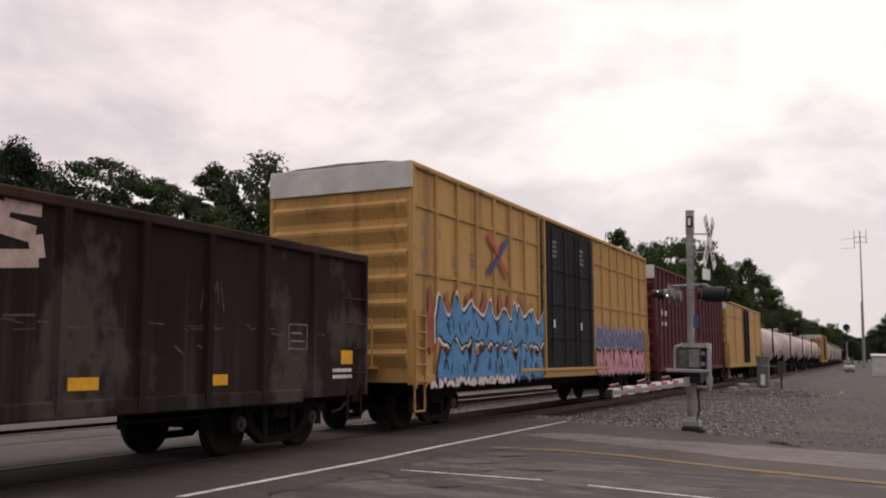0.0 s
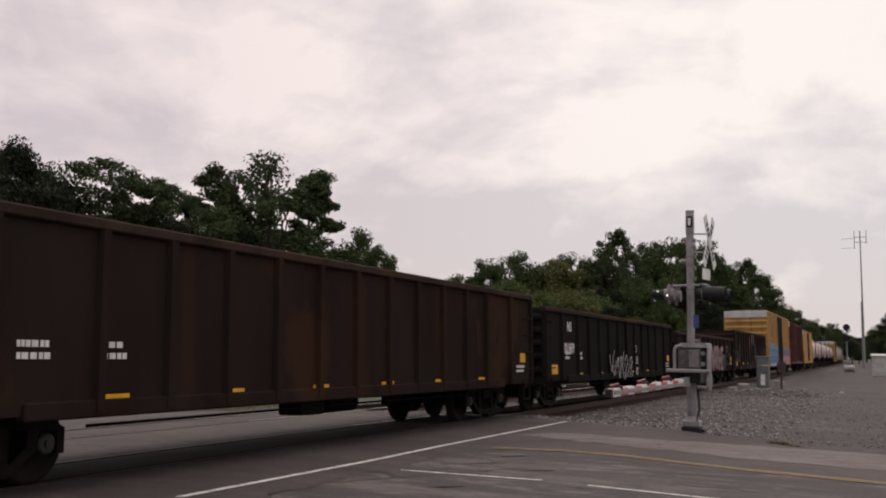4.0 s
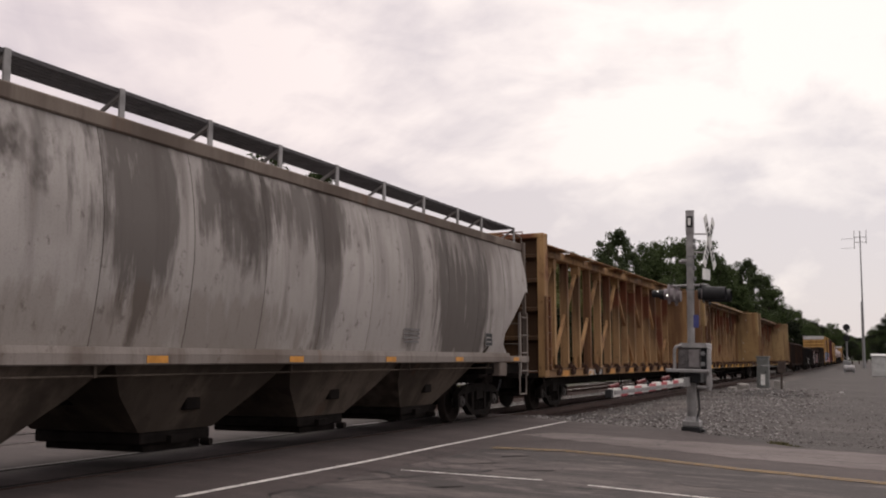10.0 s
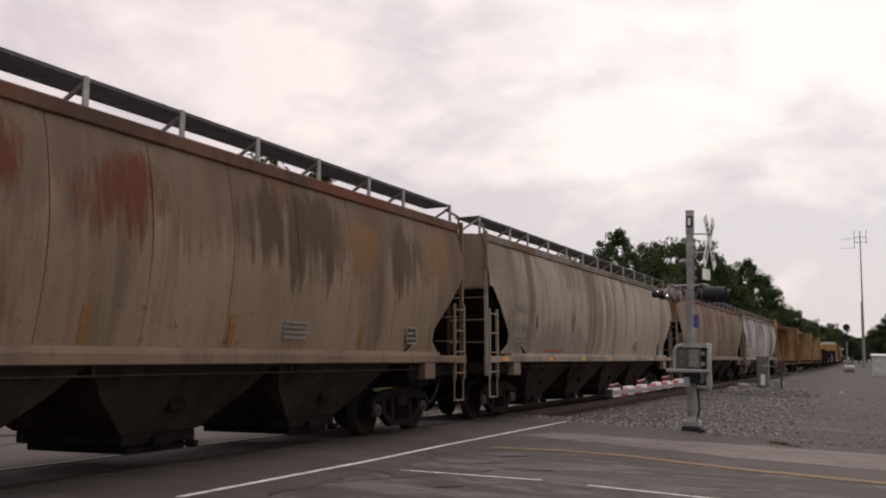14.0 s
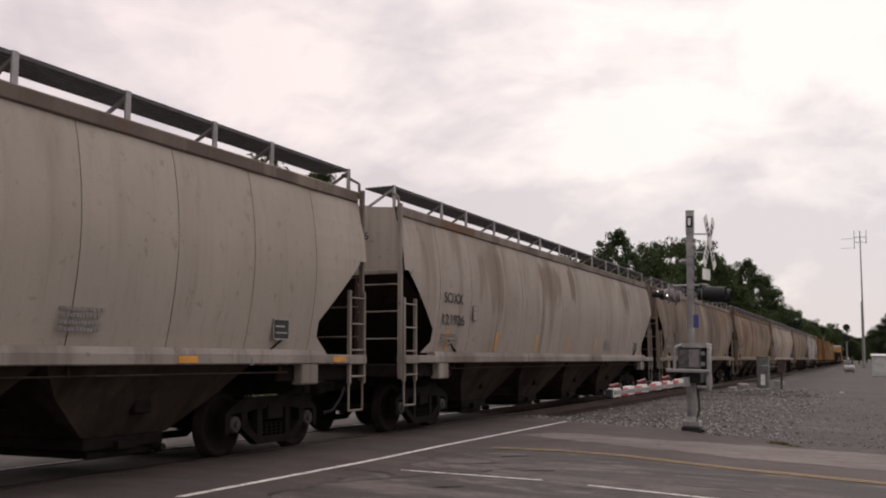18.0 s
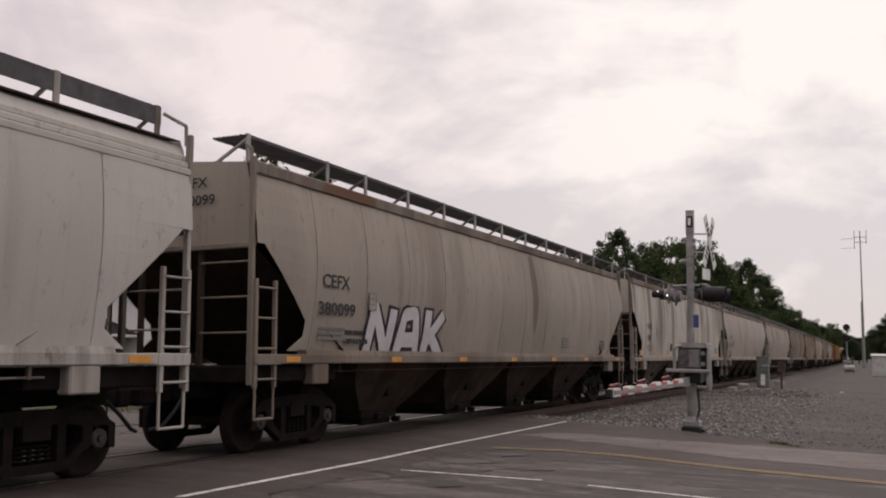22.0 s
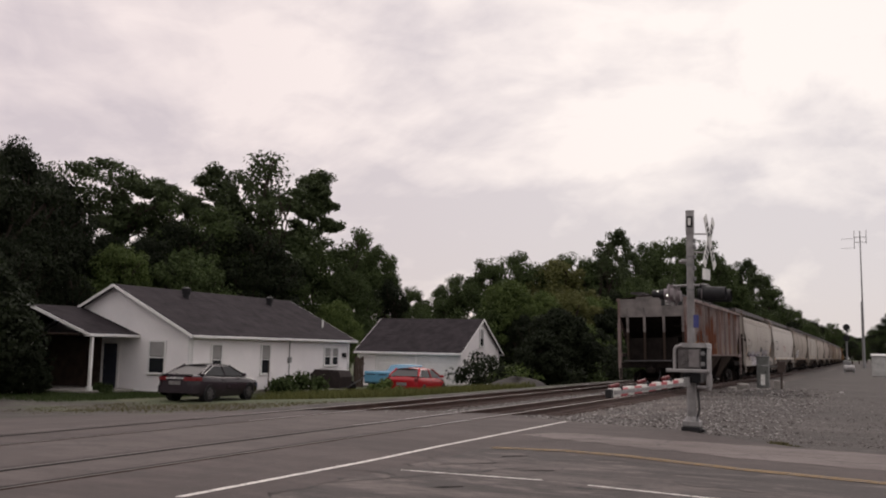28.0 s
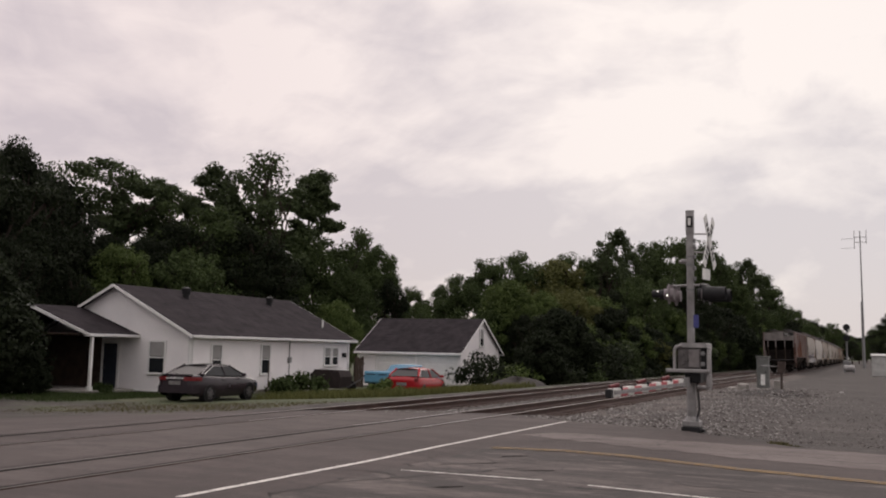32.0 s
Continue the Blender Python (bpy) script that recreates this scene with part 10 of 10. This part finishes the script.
def make_tree(seed, height, radius, trunk, leaf, density=1.0, openness=0.0, form="round", label=""):
    """A tapered trunk, forking limbs, and a crown of leaf clumps with gaps: round, a flat umbrella, or drooping layers."""
    rng = random.Random(seed)
    tr = thing("tree", label, "tree")
    g = Geo()
    tips = []

    def limb(p, d, length, r, depth):
        n = 3
        for i in range(n):
            q = p + d * (length / n)
            g.cyl(p, q, r * (1 - 0.22 * i / n), r * (1 - 0.22 * (i + 1) / n), n=7 if depth < 2 else 5, caps=False)
            p = q
            d = (d + Vector((rng.uniform(-1, 1), rng.uniform(-1, 1), rng.uniform(-0.3, 0.6))) * 0.16).normalized()
        if depth >= 3:
            tips.append(p)
            return
        for k in range(3 if depth else 5):
            a = rng.uniform(0, 6.28)
            spread_ = rng.uniform(0.45, 1.05)
            nd = (d * math.cos(spread_) + Vector((math.cos(a), math.sin(a), rng.uniform(-0.1, 0.4))) * math.sin(spread_)).normalized()
            limb(p, nd, length * rng.uniform(0.55, 0.8), r * 0.58, depth + 1)
        if depth:
            tips.append(p)
    clumps = []
    if form == "layered":
        g.cyl((0, 0, -0.2), (0.2, 0, height * 0.98), height * 0.02, 0.03, n=8, caps=False)
        tiers = 9
        for i in range(tiers):
            v = i / (tiers - 1)
            z = height * (0.25 + 0.72 * v)
            for k in range(7):
                a, reach = rng.uniform(0, 6.28), radius * (1.0 - 0.78 * v) * rng.uniform(0.7, 1.1)
                z_at = z + height * rng.uniform(-0.06, 0.06)
                tip = Vector((reach * math.cos(a), reach * math.sin(a), z_at + reach * rng.uniform(-0.05, 0.45)))
                g.cyl((0.2 * v, 0, z_at), tip, 0.05, 0.015, n=5, caps=False)
                for q in (0.45, 0.7, 0.92, 1.05):
                    clumps.append((Vector((0.2 * v, 0, z_at)).lerp(tip, q) + Vector((rng.uniform(-0.3, 0.3), rng.uniform(-0.3, 0.3), rng.uniform(-0.25, 0.15))), radius * rng.uniform(0.07, 0.15)))
        part("trunk", g, BARK, tr, "grey-brown bark")
    else:
        limb(Vector((0, 0, -0.2)), Vector((0, 0, 1)), trunk, height * 0.022, 0)
        # fit the tips into the crown's outline
        top = max(t.z for t in tips)
        wide = max(max(math.hypot(t.x, t.y) for t in tips), 0.1)
        kz, kx = (height * 0.94 - trunk) / max(0.5, top - trunk), radius * 0.9 / wide
        fix = lambda v: Vector((v[0] * (1 if v[2] < trunk else kx ** min(1, (v[2] - trunk) / 1.5)), v[1] * (1 if v[2] < trunk else kx ** min(1, (v[2] - trunk) / 1.5)), v[2] if v[2] < trunk else trunk + (v[2] - trunk) * kz))
        g.v = [tuple(fix(v)) for v in g.v]
        part("trunk", g, BARK, tr, "grey-brown bark")
        for t in (fix(t) for t in tips):
            if rng.random() < openness or (form == "umbrella" and t.z < 0.62 * height):
                continue
            clumps.append((t, radius * rng.uniform(0.11, 0.2)))
        base = 0.18 * height
        for _ in range(int((70 if form == "umbrella" else 95) * (1 - openness))):
            a, u, v = rng.uniform(0, 6.28), rng.random() ** 0.5, rng.random()
            if form == "umbrella":
                rr = radius * u
                z = height * (0.97 - 0.10 * (rr / radius) ** 2 - 0.16 * rng.random() ** 2)
                clumps.append((Vector((rr * math.cos(a), rr * math.sin(a), z)), radius * rng.uniform(0.12, 0.2)))
                continue
            prof_ = math.sin(math.pi * min(1, 0.12 + 0.9 * v)) ** 0.6
            lump = noise.noise(Vector((math.cos(a) * 1.6, math.sin(a) * 1.6, v * 4 + seed)))
            rr = radius * prof_ * (0.62 + 0.38 * u) * (0.85 + 0.45 * lump)
            clumps.append((Vector((rr * math.cos(a), rr * math.sin(a), base + (height * 0.97 - base) * v)), radius * rng.uniform(0.12, 0.24)))
    me = leaf_cloud(clumps, int(150 * density), 0.105, rng, {"umbrella": 0.55, "layered": 0.65}.get(form, 0.75))
    me.materials.append(leaf)
    part("crown", me, None, tr, "dense green foliage")
    return tr


def make_bush(seed, height, radius, leaf, label, size=0.10, per=70):
    rng = random.Random(seed)
    b = thing("shrub", label, "shrub")
    g = Geo()
    clumps = []
    for i in range(26):
        a, r = rng.uniform(0, 6.28), radius * rng.random() ** 0.6
        z = height * rng.uniform(0.12, 0.95) * (1 - 0.45 * (r / radius) ** 2)
        p = Vector((r * math.cos(a), r * math.sin(a), z))
        clumps.append((p, radius * rng.uniform(0.2, 0.38)))
        g.cyl((0.2 * p.x, 0.2 * p.y, -0.1), p, 0.02, 0.008, n=5, caps=False)
    part("stems", g, BARK, b)
    me = leaf_cloud(clumps, per, size, rng)
    me.materials.append(leaf)
    part("foliage", me, None, b, "leafy foliage")
    return b


def spot(px, x):
    """The place on a line parallel to the track, x metres across, in the direction px."""
    k = (px - 784) / 1670
    y = x * (0.9054 + 0.4245 * k) / (0.9054 * k - 0.4245)
    return y, -0.4245 * x + 0.9054 * y


KINDS = {}


def plant(kind, px, x, y_top, lift=0.0, turn=None, wide=1.0):
    """Sets a copy of a tree so that its top reaches the height seen in that direction."""
    y, depth = spot(px, x)
    horizon = 642 + 0.021 * (px - 1565)
    height = (horizon - y_top) / 1670 * depth + 1.585 + 0.6
    src, h0 = KINDS[kind]
    k = height / h0
    rz = random.uniform(0, 360) if turn is None else turn
    ob = src if not src.get("used") else copy_thing(src, src.matrix_basis)
    src["used"] = 1
    ob.matrix_basis = pose(x, y, GZ - 0.05 + lift, 0, 0, rz) @ Matrix.Diagonal((k * wide, k * wide, k, 1))
    return ob


random.seed(11)
for key, args in dict(
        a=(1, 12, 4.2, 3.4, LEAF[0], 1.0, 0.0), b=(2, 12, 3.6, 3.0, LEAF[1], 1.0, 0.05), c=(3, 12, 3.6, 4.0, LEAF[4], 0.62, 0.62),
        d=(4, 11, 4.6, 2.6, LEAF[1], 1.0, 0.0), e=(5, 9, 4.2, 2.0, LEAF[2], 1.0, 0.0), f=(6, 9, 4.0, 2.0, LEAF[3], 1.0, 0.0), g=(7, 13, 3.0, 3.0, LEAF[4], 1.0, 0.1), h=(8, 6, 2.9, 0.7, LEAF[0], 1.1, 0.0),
        u=(9, 12, 4.0, 5.5, LEAF[4], 0.9, 0.32, "umbrella"), k=(10, 12, 3.8, 3.0, LEAF[4], 0.9, 0.0, "layered")).items():
    seed, hgt, rad, trunk_h, lf, dens, opn = args[:7]
    word = {"a": "dark broad-crowned", "b": "tall green", "c": "sparse open-crowned", "d": "broad green", "e": "light green bushy", "f": "olive-green bushy", "g": "narrow ragged", "h": "low dark bushy", "u": "flat-topped umbrella-crowned", "k": "dark layer-branched"}[key]
    KINDS[key] = (make_tree(seed, hgt, rad, trunk_h, lf, dens, opn, args[7] if len(args) > 7 else "round", word + " tree in the wood beyond the tracks"), hgt)

# behind the house, tall ones at the back, lower ones before them
for kind, px, x, yt, wd in (("a", 15, -44, 246, 0.8), ("a", -70, -42, 235, 1.0), ("a", 10, -38.5, 420, 0.8), ("a", -50, -38, 400, 0.9), ("u", 168, -50, 278, 1.0), ("u", 262, -50, 318, 0.8), ("a", 60, -52, 300, 0.9), ("g", 372, -48, 288, 1.1), ("c", 472, -43, 264, 1.05), ("k", 545, -42, 318, 1.0),
                        ("d", 635, -40, 408, 0.72), ("b", 672, -39, 440, 0.72), ("a", 60, -46, 345, 1.0), ("a", 110, -45, 400, 1.0), ("e", 200, -42, 436, 0.72), ("a", 300, -44, 395, 1.0), ("a", 420, -41, 400, 1.0), ("d", 385, -43, 365, 1.0),
                        ("d", 540, -40, 415, 0.9), ("d", 610, -37, 465, 0.8), ("a", 470, -39, 440, 1.0), ("a", 110, -41, 470, 0.8), ("d", 330, -40, 440, 1.0), ("e", 600, -35, 535, 0.8), ("a", 250, -43, 420, 1.0), ("a", 182, -46, 412, 0.8), ("a", 20, -41, 430, 1.0),
                        ("b", 735, -42, 508, 0.7), ("d", 778, -40, 516, 0.7), ("a", 690, -36, 500, 0.8), ("d", 740, -34, 540, 0.9)):
    plant(kind, px, x, yt, 0, None, wd)
# the wood along the line
for kind, px, x, yt, wd in (("d", 815, -33, 488, 0.9), ("b", 868, -32, 458, 0.9), ("d", 925, -30, 448, 0.9), ("f", 985, -27, 462, 0.9), ("b", 1020, -29, 446, 0.8), ("e", 905, -27, 500, 0.9), ("e", 960, -25, 520, 0.9), ("f", 1010, -23.5, 515, 0.9), ("e", 1045, -22.5, 530, 0.9),
                        ("d", 870, -28, 540, 1.0), ("a", 930, -25, 560, 1.0), ("a", 1090, -24, 520, 1.0), ("g", 1098, -27, 407, 0.9), ("c", 1075, -26, 430, 0.8), ("d", 1140, -26, 432, 0.8), ("b", 1185, -26, 418, 0.8), ("d", 1130, -22, 490, 0.9), ("a", 1170, -21, 540, 1.0), ("b", 1235, -25, 424, 0.8), ("d", 1265, -24, 452, 0.8),
                        ("a", 1220, -21, 500, 0.9), ("d", 1290, -21.5, 490, 0.8), ("a", 1265, -20, 545, 0.9), ("g", 1326, -23, 462, 1.0), ("b", 1348, -22, 480, 0.8), ("a", 1325, -19.5, 540, 0.8), ("d", 1355, -19.5, 550, 0.8), ("d", 1388, -21, 540, 0.8), ("b", 1405, -21, 548, 0.8), ("a", 1392, -19, 575, 0.8), ("d", 1425, -21, 568, 0.8),
                        ("a", 1440, -21, 575, 0.8), ("b", 1455, -22, 582, 0.9), ("d", 1468, -22, 578, 1.0), ("d", 1482, -24, 588, 1.0)):
    plant(kind, px, x, yt, 0, None, wd)
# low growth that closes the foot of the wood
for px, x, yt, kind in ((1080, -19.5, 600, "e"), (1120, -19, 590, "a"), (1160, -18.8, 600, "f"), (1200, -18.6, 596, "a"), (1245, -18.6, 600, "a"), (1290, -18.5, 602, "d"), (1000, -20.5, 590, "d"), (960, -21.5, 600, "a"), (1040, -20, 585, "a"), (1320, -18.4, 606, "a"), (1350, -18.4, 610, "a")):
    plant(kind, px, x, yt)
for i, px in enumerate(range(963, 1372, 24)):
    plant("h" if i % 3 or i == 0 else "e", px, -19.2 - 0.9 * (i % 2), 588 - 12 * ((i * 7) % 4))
# mostly the darkest leaf, whose colour stands for deep shade at the foot
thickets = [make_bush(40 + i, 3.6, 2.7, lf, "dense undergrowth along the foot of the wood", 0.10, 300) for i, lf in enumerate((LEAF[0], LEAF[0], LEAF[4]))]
rt = random.Random(5)
for i in range(46):
    src = thickets[(0, 1, 0, 2, 1)[i % 5]]
    y = 63 + 2.9 * i * (1 + 0.012 * i)
    ob = src if i in (0, 1, 3) else copy_thing(src, src.matrix_basis)
    k = rt.uniform(0.75, 1.25)
    ob.matrix_basis = pose(-20.6 + rt.uniform(-1.2, 0.8) + track_x(y), y, GZ - 0.1, 0, 0, rt.uniform(0, 360)) @ Matrix.Diagonal((k * 1.15, k * 1.15, k, 1))
for px, x, yt in ((4, -32.4, 604), (66, -31.8, 622), (-62, -32.2, 430), (-24, -33.4, 470)):
    plant("h", px, x, yt)
# beyond the lot
for px, dist, yt, kind, wd in ((1555, 210, 582, "d", 1.0), (1580, 200, 560, "a", 1.0), (1600, 200, 560, "d", 1.0), (1512, 900, 604, "d", 1.6), (1498, 900, 602, "a", 1.6), (1486, 850, 596, "d", 1.6), (1524, 850, 606, "a", 1.6), (1534, 430, 604, "a", 1.1), (1543, 380, 598, "d", 1.1), (1550, 330, 594, "a", 1.0), (1508, 300, 612, "a", 1.3), (1520, 310, 614, "d", 1.3), (1530, 320, 610, "a", 1.3)):
    k = (px - 784) / 1670
    wx, wy = 0.9054 * k * dist - 0.4245 * dist, 0.4245 * k * dist + 0.9054 * dist
    src, h0 = KINDS[kind]
    hh = (642 - yt) / 1670 * dist + 2
    copy_thing(src, pose(wx, wy, -0.3, 0, 0, px * 7)).matrix_basis = pose(wx, wy, -0.3, 0, 0, px * 7) @ Matrix.Diagonal((hh / h0 * wd, hh / h0 * wd, hh / h0, 1))

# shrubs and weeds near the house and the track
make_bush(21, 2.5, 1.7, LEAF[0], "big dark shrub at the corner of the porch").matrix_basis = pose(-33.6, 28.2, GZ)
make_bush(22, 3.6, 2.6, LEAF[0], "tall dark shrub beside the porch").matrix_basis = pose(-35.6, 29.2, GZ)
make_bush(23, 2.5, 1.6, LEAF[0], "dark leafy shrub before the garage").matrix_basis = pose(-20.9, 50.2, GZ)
make_bush(24, 1.6, 1.6, LEAF[2], "light green shrub beside the garage").matrix_basis = pose(-20.0, 53.5, GZ)
make_bush(25, 1.0, 1.5, LEAF[1], "low weedy shrub at the house wall").matrix_basis = pose(-26.8, 40.0, GZ)
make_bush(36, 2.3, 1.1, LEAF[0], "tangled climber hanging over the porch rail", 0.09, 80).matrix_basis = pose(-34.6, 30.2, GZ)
make_bush(26, 0.8, 0.9, LEAF[1], "potted greenery by the porch").matrix_basis = pose(-31.5, 31.8, GZ + 0.1) @ Matrix.Scale(0.55, 4)
make_bush(27, 0.9, 0.8, LEAF[2], "tall weeds before the red car", 0.07, 50).matrix_basis = pose(-20.9, 38.5, GZ)
make_bush(28, 0.8, 0.8, LEAF[3], "dry weeds before the red car", 0.07, 50).matrix_basis = pose(-20.1, 38.2, GZ)
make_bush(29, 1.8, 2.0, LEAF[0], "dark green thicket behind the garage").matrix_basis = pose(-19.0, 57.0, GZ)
make_bush(30, 1.6, 2.0, LEAF[1], "green thicket by the far track").matrix_basis = pose(-18.4, 61.0, GZ)


def grass_patch(name, count, region, height, seed, leaf, label):
    """Blades of grass and weeds, too many to count."""
    r = np.random.RandomState(seed)
    pts = np.array([region(r) for _ in range(count)])
    pts = np.array([(x, y, max(ground_z(x, y), -5) - 0.01) for x, y in pts])
    a = r.rand(count) * 6.28
    w = 0.012 + 0.02 * r.rand(count)
    h = height * (0.4 + r.rand(count))
    side = np.stack([np.cos(a), np.sin(a), 0 * a], 1) * w[:, None]
    tip = pts + np.stack([(r.rand(count) - 0.5) * h, (r.rand(count) - 0.5) * h, h], 1)
    v = np.stack([pts - side, pts + side, tip], 1).reshape(-1, 3)
    me = bpy.data.meshes.new(name)
    me.from_pydata(v.tolist(), [], np.arange(count * 3).reshape(-1, 3).tolist())
    me.materials.append(leaf)
    return tagged(new(name, me), label, "grass", kind="stuff")


grass_patch("lawn_grass", 20000, lambda r: (-40 + 12.5 * r.rand(), 25.5 + 8.3 * r.rand() ** 0.7), 0.12, 1, LEAF[1], "green lawn grass before the house")
grass_patch("verge_weeds", 17000, lambda r: (-17.2 - 7.5 * r.rand() ** 1.2, 33 + 16 * r.rand()), 0.30, 2, LEAF[3], "tall green weeds between house and track")
grass_patch("dry_grass", 4500, lambda r: (-16.6 - 9 * r.rand(), 21.8 + 1.3 * r.normal() * 0.5 + 6 * r.rand()), 0.05, 3, DRY, "sparse dry grass along the gravel drive")
grass_patch("weed_tuft", 260, lambda r: (-1.85 + 0.09 * r.normal(), 18.75 + 0.08 * r.normal()), 0.07, 4, DRY, "small weed tuft at the road edge")
grass_patch("weed_tuft", 120, lambda r: (-1.5 + 0.05 * r.normal(), 18.35 + 0.04 * r.normal()), 0.05, 5, LEAF[3], "small weed tuft at the road edge")


# ---- what moves: the train and its wheels ----
def motions():
    for car, s in TRAIN:
        rows = []
        for i in range(17):
            t = 2.0 * i
            y = s + SPEED * t
            rows.append((t, pose(CAR_X + track_x(y), y, CAR_Z, 0, LEAN, math.degrees(max(0.0, y) / R_CURVE))))
        walk(car, rows)
    # every wheelset turns once in the time it rolls its own circumference
    per_frame = SPEED / FPS / WHEEL_R
    for e, sets in WHEELSETS.items():
        first = sets[0]
        walk(first, [(i / FPS, Matrix.Translation((0, e * AXLE, WHEEL_R)) @ Matrix.Rotation(-per_frame * i, 4, "X")) for i in range(32 * FPS + 1)])
        for w in sets[1:]:
            w.rotation_mode = "QUATERNION"
            keys = w.animation_data_create()
            keys.action = first.animation_data.action
            keys.action_slot = first.animation_data.action_slot


motions()
